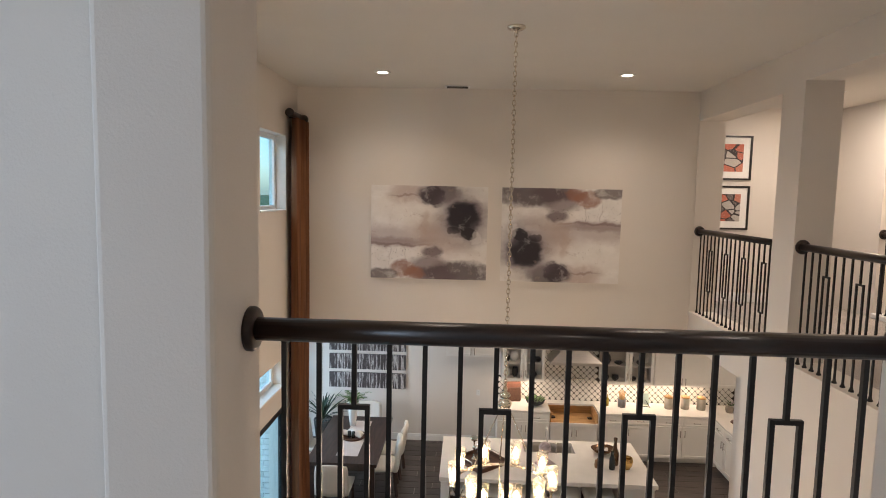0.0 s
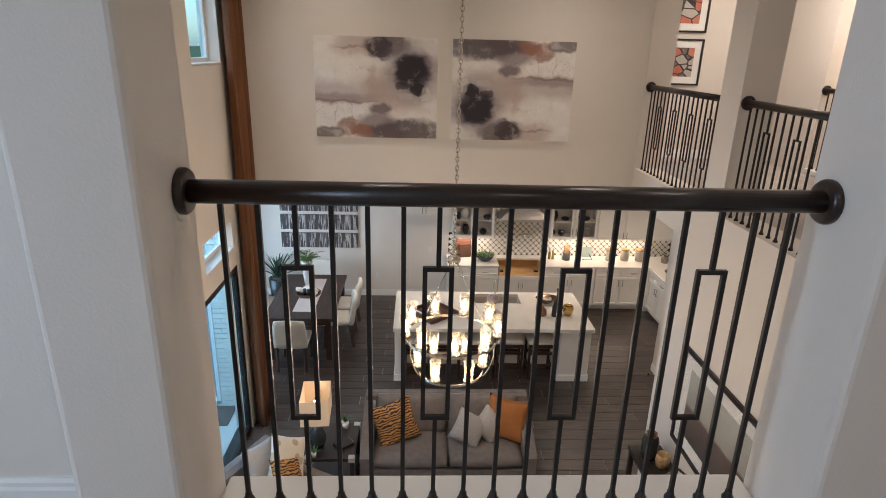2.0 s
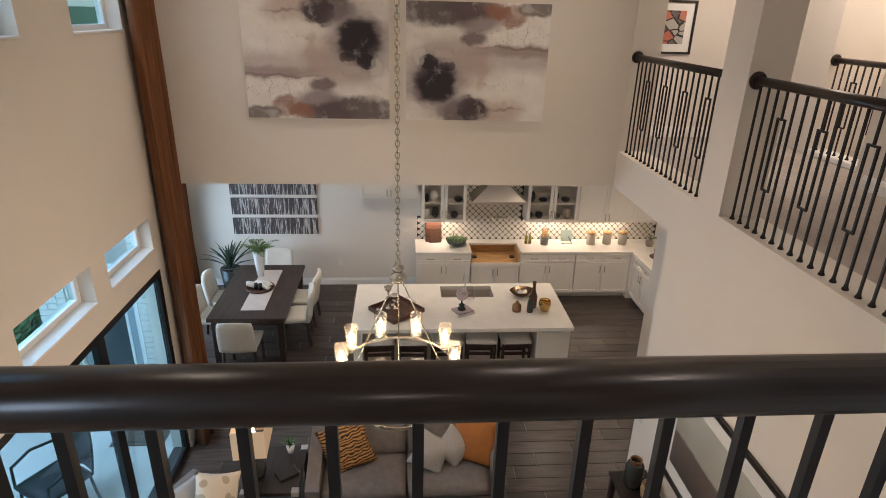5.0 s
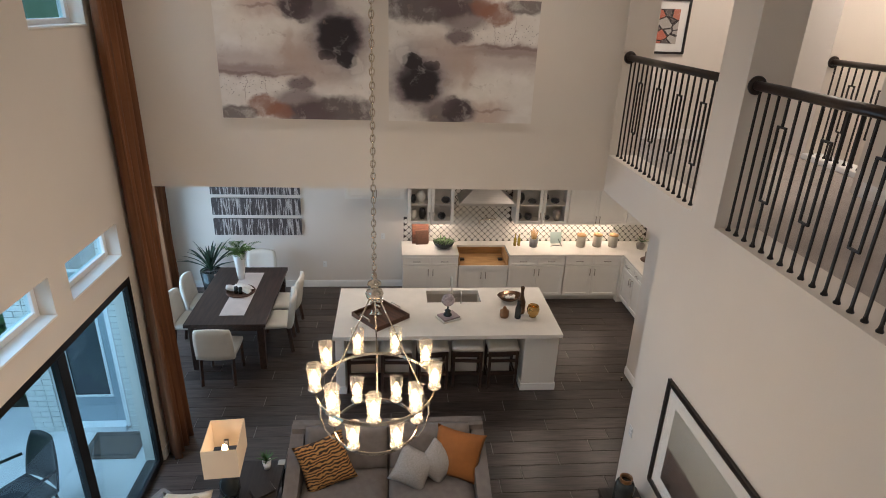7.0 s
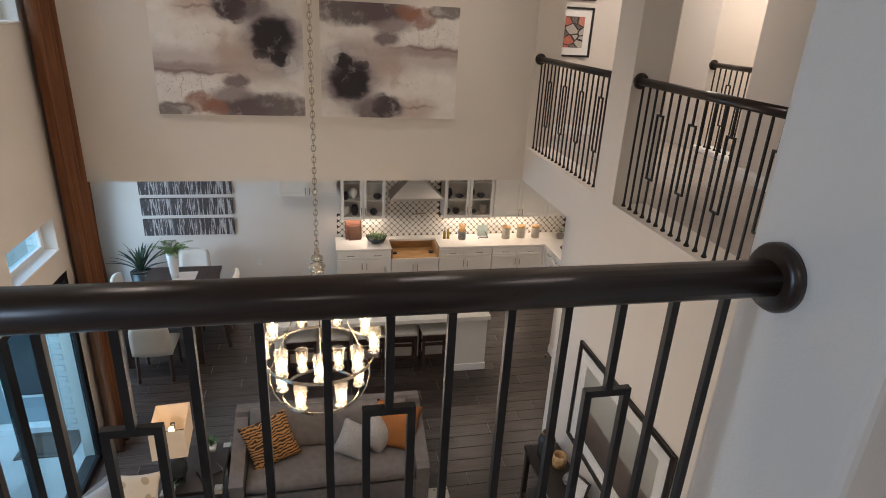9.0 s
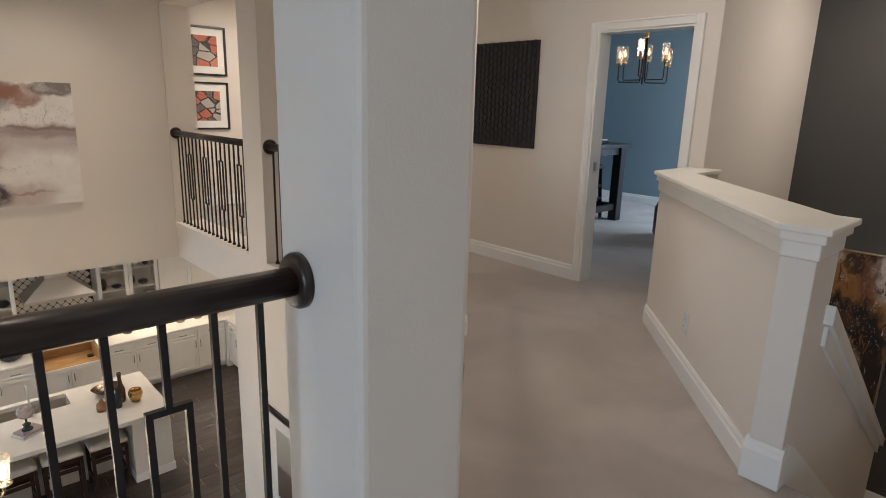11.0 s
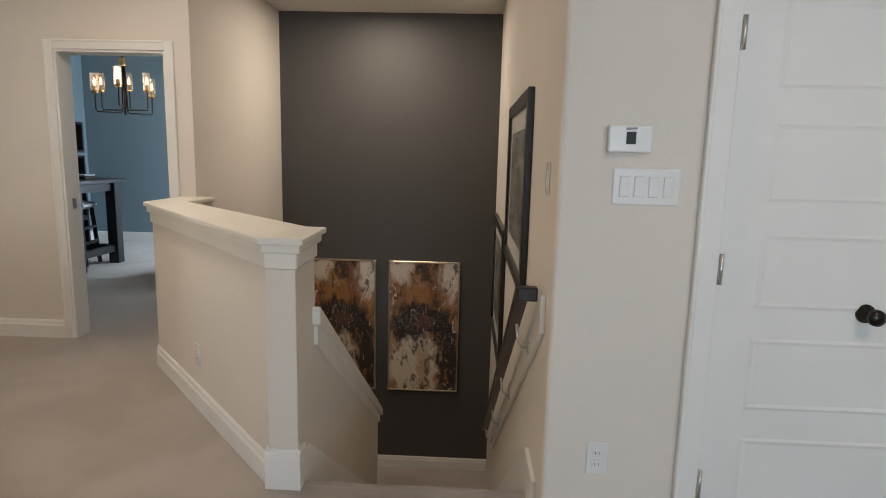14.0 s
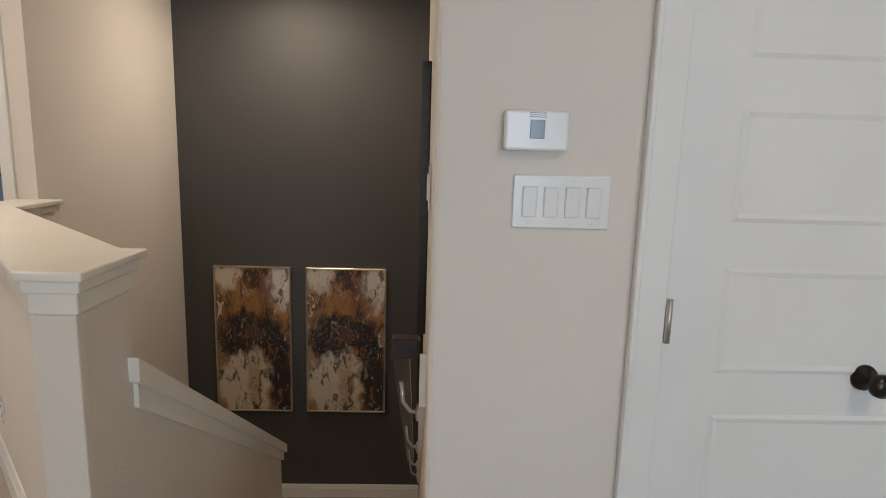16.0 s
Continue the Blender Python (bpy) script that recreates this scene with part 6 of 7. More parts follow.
for nm, x, y, prof, mt, lb in (
    ("bottle_vase", 2.31, 8.50, [(0, 0), (0.05, 0), (0.058, 0.02), (0.058, 0.18), (0.03, 0.26), (0.022, 0.34), (0.03, 0.40), (0.022, 0.41), (0, 0.38)], BRONZE, "tall bronze bottle vase on the island"),
    ("bottle_vase", 2.24, 8.36, [(0, 0), (0.042, 0), (0.045, 0.02), (0.04, 0.16), (0.022, 0.21), (0.024, 0.26), (0, 0.25)], DARKCER, "short dark bottle vase on the island"),
    ("gold_canister", 2.06, 8.40, [(0, 0), (0.06, 0), (0.065, 0.03), (0.06, 0.10), (0.03, 0.12), (0.02, 0.15), (0, 0.17)], COPPER, "small gold ribbed canister on the island"),
    ("gold_bowl", 2.46, 8.40, [(0, 0), (0.05, 0), (0.045, 0.015), (0.075, 0.05), (0.088, 0.11), (0.075, 0.165), (0.07, 0.165), (0.08, 0.11), (0.06, 0.05), (0, 0.03)], GOLD, "round polished gold bowl on the island")):
    solid(nm, lathe(prof, 24, None, (x, y, LOW + 0.92)), mt, lb, "vase")

# things on the counter
cb_ = thing("cutting_board", 1.02, 11.10, CTOP, "stack of dark striped wooden cutting boards leaning upright", "cutting board", 6)
part("board", moved(box(-0.15, 0.15, -0.012, 0.012, 0, 0.36, 0.006, 2), pose(0, 0, 0.003, -12)), wood("striped_board", (0.05, 0.015, 0.01), (0.20, 0.08, 0.04), 0.5, 5, (1, 1, 16)), cb_)
part("board", moved(box(-0.11, 0.11, -0.012, 0.012, 0, 0.26, 0.006, 2), pose(0.02, -0.05, 0.003, -14)), TRAYWOOD, cb_)
pb = thing("succulent_bowl", 1.42, 10.92, CTOP, "black bowl planted with green succulents", "plant")
part("bowl", lathe([(0, 0), (0.08, 0), (0.16, 0.05), (0.185, 0.11), (0.17, 0.11), (0, 0.08)], 24), DARKCER, pb)
rnd = random.Random(4)
for k in range(40):
    a, r = k * 2.399, 0.024 * math.sqrt(k)
    part("leaf", blade(bmesh.new(), (r * math.cos(a), r * math.sin(a), 0.09), a + rnd.uniform(-1, 1), rnd.uniform(0.06, 0.12), radians(rnd.uniform(35, 85)), 0.2, 0.035, 0.4, 4), FERN, pb)
for dx in (0, 0.07):
    solid("oil_bottle", lathe([(0, 0), (0.028, 0), (0.028, 0.13), (0.010, 0.17), (0.010, 0.22), (0, 0.22)], 14, None, (2.72 + dx, 11.02, CTOP)), plain("olive_oil", (0.30, 0.22, 0.03), 0.15, 0, 0.1), "small bottle of yellow oil on the counter", "bottle", "oil bottles")
cr = thing("utensil_crock", 3.05, 10.98, CTOP, "grey crock holding pale wooden utensils", "crock")
part("crock", lathe([(0, 0), (0.07, 0), (0.08, 0.16), (0.07, 0.16), (0, 0.03)], 18), plain("grey_stoneware", (0.22, 0.21, 0.20), 0.6, 0, 0.2), cr)
for k in range(7):
    a = k * 0.9
    part("utensil", tube([(0.02 * math.cos(a), 0.02 * math.sin(a), 0.05), (0.06 * math.cos(a), 0.05 * math.sin(a), 0.29 + 0.02 * (k % 3))], 0.009, 6), RAWWOOD, cr)
bs = thing("recipe_book", 3.47, 11.02, CTOP, "pale teal recipe book on a black stand", "book")
part("book", moved(box(-0.10, 0.10, -0.012, 0.012, 0.04, 0.25), pose(0, 0, 0, -14)), plain("teal_page", (0.42, 0.52, 0.48), 0.6), bs)
part("stand", tube([(-0.10, -0.05, 0.006), (-0.06, -0.07, 0.03), (0.06, -0.07, 0.03), (0.10, -0.05, 0.006), (0.0, 0.07, 0.2)], 0.006, 6), BLACKALU, bs)
CANIS = plain("taupe_canister", (0.40, 0.36, 0.29), 0.5, 0, 0.06)


def canister(x, s):
    c = thing("canister", x, 10.98, CTOP, "taupe ceramic canister with wooden lid", "canister", 0, "canisters on the counter")
    part("body", lathe([(0, 0), (0.075, 0), (0.08, 0.01), (0.08, 0.21), (0, 0.21)], 22), CANIS, c)
    part("lid", lathe([(0, 0.211), (0.082, 0.211), (0.082, 0.235), (0.03, 0.245), (0.018, 0.262), (0, 0.265)], 22), RAWWOOD, c, "pale wooden lid")
    return c


cn = canister(3.92, 1)
copy_thing(cn, pose(4.23, 11.0, CTOP))
copy_thing(cn, pose(4.52, 10.98, CTOP))
pk = thing("flower_arrangement", 5.0, 10.88, CTOP, "cream flowers in a low vase in the counter corner", "flowers")
part("vase", lathe([(0, 0), (0.06, 0), (0.08, 0.08), (0.05, 0.13), (0, 0.12)], 16), DISH[1], pk)
for k in range(26):
    a, r = k * 2.399, 0.035 * math.sqrt(k)
    part("petal", blade(bmesh.new(), (0, 0, 0.11), a, 0.10 + r * 0.5, radians(25 + 60 * (1 - k / 26)), 0.3, 0.04, 0.3, 4), LINEN if k % 3 else FERN, pk)
solid("wooden_plate", lathe([(0, 0), (0.12, 0), (0.17, 0.02), (0.165, 0.025), (0, 0.012)], 24, None, (4.95, 10.3, CTOP)), TRAYWOOD, "round wooden plate on the counter", "plate")
solid("spice_jar", lathe([(0, 0), (0.035, 0), (0.04, 0.07), (0.03, 0.09), (0, 0.095)], 14, None, (4.98, 10.52, CTOP)), DISH[1], "small taupe jar on the counter corner", "jar")

# ---- dining ----
CREAM = plain("cream_leather", (0.68, 0.65, 0.58), 0.45, vary=0.04, scale=5, bscale=120, bstr=0.15)
TABLEWOOD = wood("dark_table_wood", (0.022, 0.013, 0.010), (0.060, 0.036, 0.027), 0.38, 2.5, (12, 1, 12))
dt = thing("dining_table", -1.76, 9.48, LOW, "rectangular dark wooden dining table", "dining table")
part("tabletop", box(-0.545, 0.545, -0.95, 0.95, 0.705, 0.76, 0.006, 2), TABLEWOOD, dt)
part("apron", box(-0.45, 0.45, -0.85, 0.85, 0.60, 0.704), TABLEWOOD, dt)
for sx in (-0.46, 0.46):
    for sy in (-0.85, 0.85):
        part("leg", box(sx - 0.045, sx + 0.045, sy - 0.045, sy + 0.045, 0, 0.704, 0.004, 1), TABLEWOOD, dt)
rn = thing("table_runner", -1.72, 9.4, LOW + 0.76, "pale linen runner along the dining table", "table runner")
part("cloth", box(-0.17, 0.17, -0.62, 0.80, 0.001, 0.006, 0.002, 1), plain("runner_linen", (0.60, 0.55, 0.52), 0.9, vary=0.05, bscale=200), rn)
vz = thing("fern_vase", -1.86, 9.98, LOW + 0.766, "tall white vase filled with green fern fronds", "plant")
part("vase", lathe([(0, 0), (0.05, 0), (0.066, 0.12), (0.085, 0.34), (0.098, 0.46), (0.088, 0.46), (0, 0.40)], 24), WHITECER, vz)
rnd = random.Random(8)
for k in range(16):
    az, ln = k * 2.399, rnd.uniform(0.26, 0.44)
    lift = radians(rnd.uniform(25, 75))
    bm = bmesh.new()
    for j in range(1, 13):
        t = j / 12
        px, pz = ln * t * math.cos(lift) + 0.1 * ln * t * t, 0.44 + ln * (t * math.sin(lift) - 0.45 * t * t)
        for sd in (-1, 1):
            blade(bm, (px * math.cos(az), px * math.sin(az), pz), az + sd * 1.15, 0.095 * (1 - 0.65 * t), 0.1, 0.3, 0.022, 0.1, 3)
    part("frond", bm, FERN, vz)
tt = thing("serving_tray", -1.76, 9.50, LOW + 0.767, "round wooden tray with cups and napkins", "tray")
part("tray", lathe([(0, 0), (0.20, 0), (0.215, 0.012), (0.215, 0.03), (0.20, 0.03), (0.195, 0.014), (0, 0.014)], 28), TRAYWOOD, tt)
for dx, dy in ((-0.05, -0.06), (0.02, -0.08)):
    solid("black_cup", lathe([(0, 0), (0.028, 0), (0.03, 0.10), (0.022, 0.10), (0, 0.02)], 14, None, (-1.76 + dx, 9.50 + dy, LOW + 0.782)), DARKCER, "small black cup standing on the tray", "cup", "black cups")
for dx, dy, s, a in ((-0.12, 0.02, 0.20, 10), (0.06, 0.05, 0.22, 40), (0.10, -0.06, 0.14, -20), (-0.03, 0.10, 0.18, 70)):
    nb = part("linen_napkin", cushion(bmesh.new(), s, s * 0.7, 0.07, 8, 0.9), plain("white_linen", (0.74, 0.72, 0.68), 0.9) if "white_linen" not in MATS else MATS["white_linen"])
    nb.matrix_world = pose(-1.76 + dx, 9.50 + dy, LOW + 0.785 + 0.04, 0, 18, a)
    tagged(nb, "folded white linen napkin on the wooden tray", "napkin", "napkins")
CHAIRLEG = wood("chair_leg", (0.025, 0.012, 0.008), (0.06, 0.03, 0.02), 0.4, 3)


def dining_chair(x, y, rz):
    c = thing("dining_chair", x, y, LOW, "cream upholstered dining chair with dark wooden legs", "chair", rz, "chairs round the dining table")
    part("seat", moved(cushion(bmesh.new(), 0.50, 0.48, 0.11, 10, 0.3), pose(0, 0, 0.45)), CREAM, c)
    bm = bmesh.new()
    n, prev = 8, None
    rows = []
    for j in range(7):
        z = 0.42 + 0.48 * j / 6
        row = []
        for i in range(n + 1):
            u = 2 * i / n - 1
            w = 0.25 * (1 - 0.10 * (j / 6) ** 3)
            row.append((u * w, -0.24 - 0.07 * j / 6 + 0.035 * u * u, z - 0.03 * u * u * (j == 6)))
        rows.append(row)
    fa = [[bm.verts.new(p) for p in r] for r in rows]
    fb = [[bm.verts.new((p[0], p[1] - 0.065 + 0.02 * (j == 6), p[2])) for p in r] for j, r in enumerate(rows)]
    for g in (fa, fb):
        for j in range(6):
            for i in range(n):
                bm.faces.new((g[j][i], g[j][i + 1], g[j + 1][i + 1], g[j + 1][i])).smooth = True
    for i in range(n):
        bm.faces.new((fa[6][i], fa[6][i + 1], fb[6][i + 1], fb[6][i])).smooth = True
        bm.faces.new((fa[0][i], fa[0][i + 1], fb[0][i + 1], fb[0][i]))
    for j in range(6):
        for e in (0, n):
            bm.faces.new((fa[j][e], fa[j + 1][e], fb[j + 1][e], fb[j][e])).smooth = True
    part("backrest", bm, CREAM, c, "cream upholstered backrest")
    for sx in (-1, 1):
        for y0, y1 in ((0.20, 0.21), (-0.22, -0.27)):
            part("leg", tube([(sx * 0.21, y0, 0.42), (sx * 0.215, y1, 0.0)], 0.019, square=True), CHAIRLEG, c)
    return c


ch0 = dining_chair(-1.82, 8.48, 0)
for x, y, a in ((-1.25, 9.22, 96), (-1.23, 9.82, 88), (-2.38, 9.22, -92), (-2.36, 9.82, -88), (-1.72, 10.55, 180)):
    copy_thing(ch0, pose(x, y, LOW, 0, 0, a))

agave(-2.60, 10.85, LOW, 0.18, 0.52, 30, 0.68, 0.055, "large spiky agave in a dark floor pot", DARKCER, droop=0.28, lifts=(38, 88),
      leafmat=plain("dark_agave_leaf", (0.030, 0.060, 0.036), 0.5, vary=0.4, scale=9))


def birch():
    m, nodes, links, b = material("birch_print", 0.7)
    nt = m.node_tree
    f = noise_tex(nt, 5.0, 4, (4.5, 1, 0.35), dist=0.6)
    g = noise_tex(nt, 22.0, 4, (1.5, 1, 1.0), dist=1.5)
    c = ramp(nt, f, [(0.50, (0.075, 0.06, 0.058)), (0.54, (0.50, 0.47, 0.44)), (0.58, (0.62, 0.59, 0.55)), (0.62, (0.10, 0.08, 0.075))])
    d = ramp(nt, g, [(0.42, (0.55, 0.5, 0.5)), (0.60, (1, 1, 1))])
    mx = nodes.new("ShaderNodeMix")
    mx.data_type, mx.blend_type = "RGBA", "MULTIPLY"
    mx.inputs[0].default_value = 0.7
    links.new(c, mx.inputs[6])
    links.new(d, mx.inputs[7])
    links.new(mx.outputs[2], b.inputs["Base Color"])
    return m


BIRCH = birch()
for z0 in (-1.63, -2.0, -2.37):
    p = thing("birch_canvas", -1.82, KY, z0, "long narrow birch forest canvas", "canvas print", 0, "three birch canvases")
    part("canvas", box(-0.75, 0.75, -0.04, -0.036, 0, 0.30), BIRCH, p)
    part("stretcher", box(-0.748, 0.748, -0.036, -0.001, 0.002, 0.298), BLACKWOOD, p)
for p, q in (((-3.55, KY), (0.70, KY)),):
    skirting("baseboard", p, q, LOW, side=-1)
skirting("baseboard", (3.90, 7.6), (3.90, 8.33), LOW, side=1)
skirting("baseboard", (XR, 1.75), (XR, 5.85), LOW, side=1)
skirting("baseboard", (XL, 6.81), (XL, 7.45), LOW, side=-1)
solid("floor_vent", lathe([(0, 0), (0.012, 0), (0.012, 0.05), (0.02, 0.055), (0, 0.06)], 10, None, (3.78, 8.15, LOW)), SILVER, "small metal door stop near the wall", "door stop")
outlet(XR - 0.001, 5.72, -2.25, -90, "white wall switch near the passage corner")
outlet(0.35, KY - 0.001, -2.4, 0, "white wall plate in the fridge gap")
# ---- study behind the doorway ----
PUB = wood("dark_pub_wood", (0.006, 0.006, 0.007), (0.018, 0.017, 0.018), 0.4, 3)
pt = thing("pub_table", 7.15, 5.10, 0, "tall dark wooden pub table in the study", "table", 0)
part("top", box(-0.46, 0.46, -0.56, 0.62, 0.955, 1.0, 0.005, 1), PUB, pt)
part("apron", box(-0.38, 0.38, -0.48, 0.54, 0.86, 0.954), PUB, pt)
for sx in (-1, 1):
    for yy in (-0.46, 0.52):
        part("leg", box(sx * 0.35 - 0.06, sx * 0.35 + 0.06, yy - 0.06, yy + 0.06, 0, 0.954, 0.006, 1), PUB, pt)
part("foot_rail", box(-0.29, 0.29, -0.485, -0.435, 0.14, 0.22, 0.004, 1), PUB, pt)
for sx in (-1, 1):
    part("foot_rail", box(sx * 0.35 - 0.025, sx * 0.35 + 0.025, -0.40, 0.46, 0.14, 0.22, 0.004, 1), PUB, pt)
GREYSEAT = plain("grey_leather", (0.30, 0.31, 0.31), 0.5, vary=0.1)


def bar_stool(x, y, rz):
    s = thing("bar_stool", x, y, 0, "dark wooden bar stool with pale padded seat", "stool", rz, "stools at the pub table")
    part("seat", moved(cushion(bmesh.new(), 0.38, 0.36, 0.10, 8, 0.5), pose(0, 0, 0.69)), GREYSEAT, s, "pale grey padded seat")
    for sx in (-1, 1):
        for sy in (-1, 1):
            part("leg", tube([(sx * 0.14, sy * 0.13, 0.65), (sx * 0.18, sy * 0.17, 0)], 0.018, square=True), PUB, s)
    for z, k in ((0.25, 0.17), (0.42, 0.16)):
        part("rung", box(-k, k, -k - 0.008, -k + 0.012, z, z + 0.03), PUB, s)
        part("rung", box(-k, k, k - 0.012, k + 0.008, z, z + 0.03), PUB, s)
    return s


b0 = bar_stool(7.30, 4.99, 10)
for x, y, a in ((6.55, 5.27, -10), (6.95, 5.70, 90)):
    copy_thing(b0, pose(x, y, 0, 0, 0, a))
tr2 = thing("game_box", 7.2, 4.84, 1.0, "dark flat games board on the pub table", "game board", 12)
part("box", box(-0.16, 0.16, -0.13, 0.13, 0.001, 0.035, 0.004, 1), BLACKWOOD, tr2)
part("lid", box(-0.13, 0.15, -0.12, 0.12, 0.0355, 0.05, 0.004, 1), plain("pale_card", (0.35, 0.36, 0.36), 0.6), tr2)
sh = thing("cube_shelf", 8.03, 5.99, 0.0, "dark wooden cube shelf tower with books and ornaments", "shelf", 0)
for x0, z0, w in ((-0.62, 1.28, 0.55), (-0.02, 1.28, 0.55), (-0.62, 0.84, 0.55), (-0.02, 0.84, 0.55), (-0.62, 0.40, 0.55), (-0.02, 0.40, 0.55), (-0.62, 0.0, 0.55), (-0.02, 0.0, 0.55)):
    h = 0.40
    for a in ((x0, x0 + 0.03, z0, z0 + h), (x0 + w - 0.03, x0 + w, z0, z0 + h), (x0 + 0.03, x0 + w - 0.03, z0, z0 + 0.03), (x0 + 0.03, x0 + w - 0.03, z0 + h - 0.03, z0 + h)):
        part("board", box(a[0], a[1], -0.34, -0.001, a[2], a[3]), PUB, sh)
    part("back", box(x0 + 0.03, x0 + w - 0.03, -0.012, -0.001, z0 + 0.03, z0 + h - 0.03), PUB, sh)
rnd = random.Random(3)
for x0, z0 in ((-0.62, 1.31), (-0.02, 1.31), (-0.62, 0.87), (-0.02, 0.87)):
    u = x0 + 0.06
    while u < x0 + 0.40:
        w = rnd.uniform(0.02, 0.045)
        hh = rnd.uniform(0.18, 0.27)
        solid("book", box(8.03 + u, 8.03 + u + w, 5.72, 5.90, z0, z0 + hh, 0.002, 1), MATS[rnd.choice(("mat_board", "mauve_cover", "tray_wood", "gold_leaf", "pale_card"))], "book standing upright in the cube shelf", "book", "books in the cube shelf")
        u += w + rnd.uniform(0.002, 0.03)
bc = thing("study_chandelier", 7.62, 4.50, TOP, "black and brass chandelier with glass cylinder shades, lit", "chandelier")
BULB2 = glowing("dim_bulb_glow", (1.0, 0.50, 0.22), 3.5)
BRASS = plain("aged_brass", (0.50, 0.30, 0.12), 0.3, 1.0, 0.1)
part("canopy", lathe([(0, 0), (0.06, 0), (0.06, -0.02), (0, -0.02)], 18), BLACKALU, bc)
part("stem", tube([(0, 0, -0.02), (0, 0, -0.96)], 0.011, 10), BLACKALU, bc)
part("collar", lathe([(0, -0.32), (0.03, -0.32), (0.034, -0.40), (0.022, -0.41), (0, -0.41)], 14), BRASS, bc, "aged brass collar")
for k in range(6):
    a = radians(20 + 60 * k)
    c, s = math.cos(a), math.sin(a)
    r = 0.30
    zz = -0.86 - 0.035 * (k % 3)
    part("arm", tube([(0.02 * c, 0.02 * s, -0.40), (0.03 * c, 0.03 * s, zz), (0.05 * c, 0.05 * s, zz - 0.01), (r * c, r * s, zz - 0.01), ((r + 0.01) * c, (r + 0.01) * s, zz + 0.02), ((r + 0.01) * c, (r + 0.01) * s, zz + 0.20)], 0.008, 8), BLACKALU, bc)
    x, y = (r + 0.01) * c, (r + 0.01) * s
    part("cup", lathe([(0, 0.19), (0.035, 0.19), (0.035, 0.215), (0.018, 0.22), (0.018, 0.27), (0, 0.27)], 14, None, (x, y, zz)), BRASS, bc)
    g = part("glass_shade", lathe([(0.042, 0.215), (0.042, 0.41), (0.039, 0.41), (0.039, 0.215)], 18, None, (x, y, zz)), SHADEGLASS, bc)
    g.visible_shadow = False
    part("bulb", lathe([(0, 0.27), (0.012, 0.28), (0.015, 0.31), (0.006, 0.35), (0, 0.36)], 12, None, (x, y, zz)), BULB2, bc)
point("study_bulbs", 7.62, 4.56, TOP - 0.62, 5, 0.2)
ot = thing("ottoman", 7.0, 3.45, 0, "dark round leather ottoman on the study carpet", "ottoman")
part("body", lathe([(0, 0.02), (0.30, 0.02), (0.33, 0.08), (0.33, 0.36), (0.30, 0.43), (0, 0.45)], 28), plain("black_leather", (0.015, 0.014, 0.014), 0.4, 0, 0.2, 10, 80, 0.2), ot)
part("foot", lathe([(0, 0), (0.2, 0), (0.2, 0.02), (0, 0.02)], 18), BLACKALU, ot)
VAL = dotted("patterned_valance", (0.30, 0.34, 0.37), (0.12, 0.15, 0.18), 40)
cu = thing("study_curtain", 7.75, 2.68, 0.02, "pale yellow gathered curtain tied back under a valance", "curtain")
bm = bmesh.new()
g = []
for j in range(17):
    v = j / 16
    pinch = 1 - 0.55 * math.exp(-((v - 0.40) / 0.13) ** 2)
    g.append([bm.verts.new((-0.05 + (i / 48 - 0.0) * 0.42 * pinch, 0.05 * math.sin(i * 0.9) * pinch, v * 2.12)) for i in range(49)])
for j in range(16):
    for i in range(48):
        bm.faces.new((g[j][i], g[j][i + 1], g[j + 1][i + 1], g[j + 1][i])).smooth = True
part("fabric", bm, plain("yellow_sheer", (0.62, 0.60, 0.42), 0.8, vary=0.06), cu)
part("tieback", tube([(-0.06, -0.06, 0.85), (0.05, -0.075, 0.83), (0.16, -0.06, 0.85)], 0.022, 10), VAL, cu)
tagged(part("valance", box(7.55, 9.05, 2.60, 2.76, 2.06, 2.50, 0.01, 1), VAL), "slate patterned box valance over the study window", "valance")
w = tagged(new("window_8"), "bright study window with white frame", "window", kind="structure")
for a in ((7.7, 7.75, 0.55, 2.1), (8.85, 8.9, 0.55, 2.1), (7.75, 8.85, 0.55, 0.6), (7.75, 8.85, 2.05, 2.1), (8.28, 8.32, 0.6, 2.05)):
    part("window_frame", box(a[0], a[1], 2.50, 2.55, a[2], a[3]), VINYL, w)

# ---- outside ----
CONC = plain("patio_concrete", (0.55, 0.55, 0.54), 0.85, vary=0.1, scale=2, bscale=60, bstr=0.2)
GRASS = plain("lawn", (0.055, 0.10, 0.028), 0.95, vary=0.4, scale=3, bscale=80, bstr=0.6)
setting("ground", box(-900, -2.26, -900, 900, LOW - 0.3, LOW - 0.08), GRASS, "green lawn beyond the patio", "ground")
_pt = box(-5.6, -2.25, 2.2, 7.45, LOW - 0.25, LOW - 0.05)
add_box(_pt, -5.6, -3.755, 7.45, 7.90, LOW - 0.25, LOW - 0.05)
setting("patio", _pt, CONC, "pale concrete patio slab", "patio")
setting("mulch_bed", box(-6.4, -3.76, 7.90, 9.6, LOW - 0.1, LOW - 0.03), plain("mulch", (0.035, 0.024, 0.018), 0.95, vary=0.5, scale=30, bscale=90, bstr=0.9), "dark mulch bed beside the patio", "mulch")
PBRICK = plain("white_brick", (0.62, 0.62, 0.59), 0.85, vary=0.12, scale=14, bscale=60, bstr=0.5)
setting("brick_backing", holed_wall("y", 7.415, 7.45, (-3.75, XL - 0.2), (LOW - 0.05, SOFFIT), [(-3.45, -2.65, LOW - 0.05, -1.3)]), GROUT, "grey mortar of the painted brick wall", "wall")
pd = tagged(new("door_4"), "grey-blue glazed patio door with white surround", "door", kind="structure")
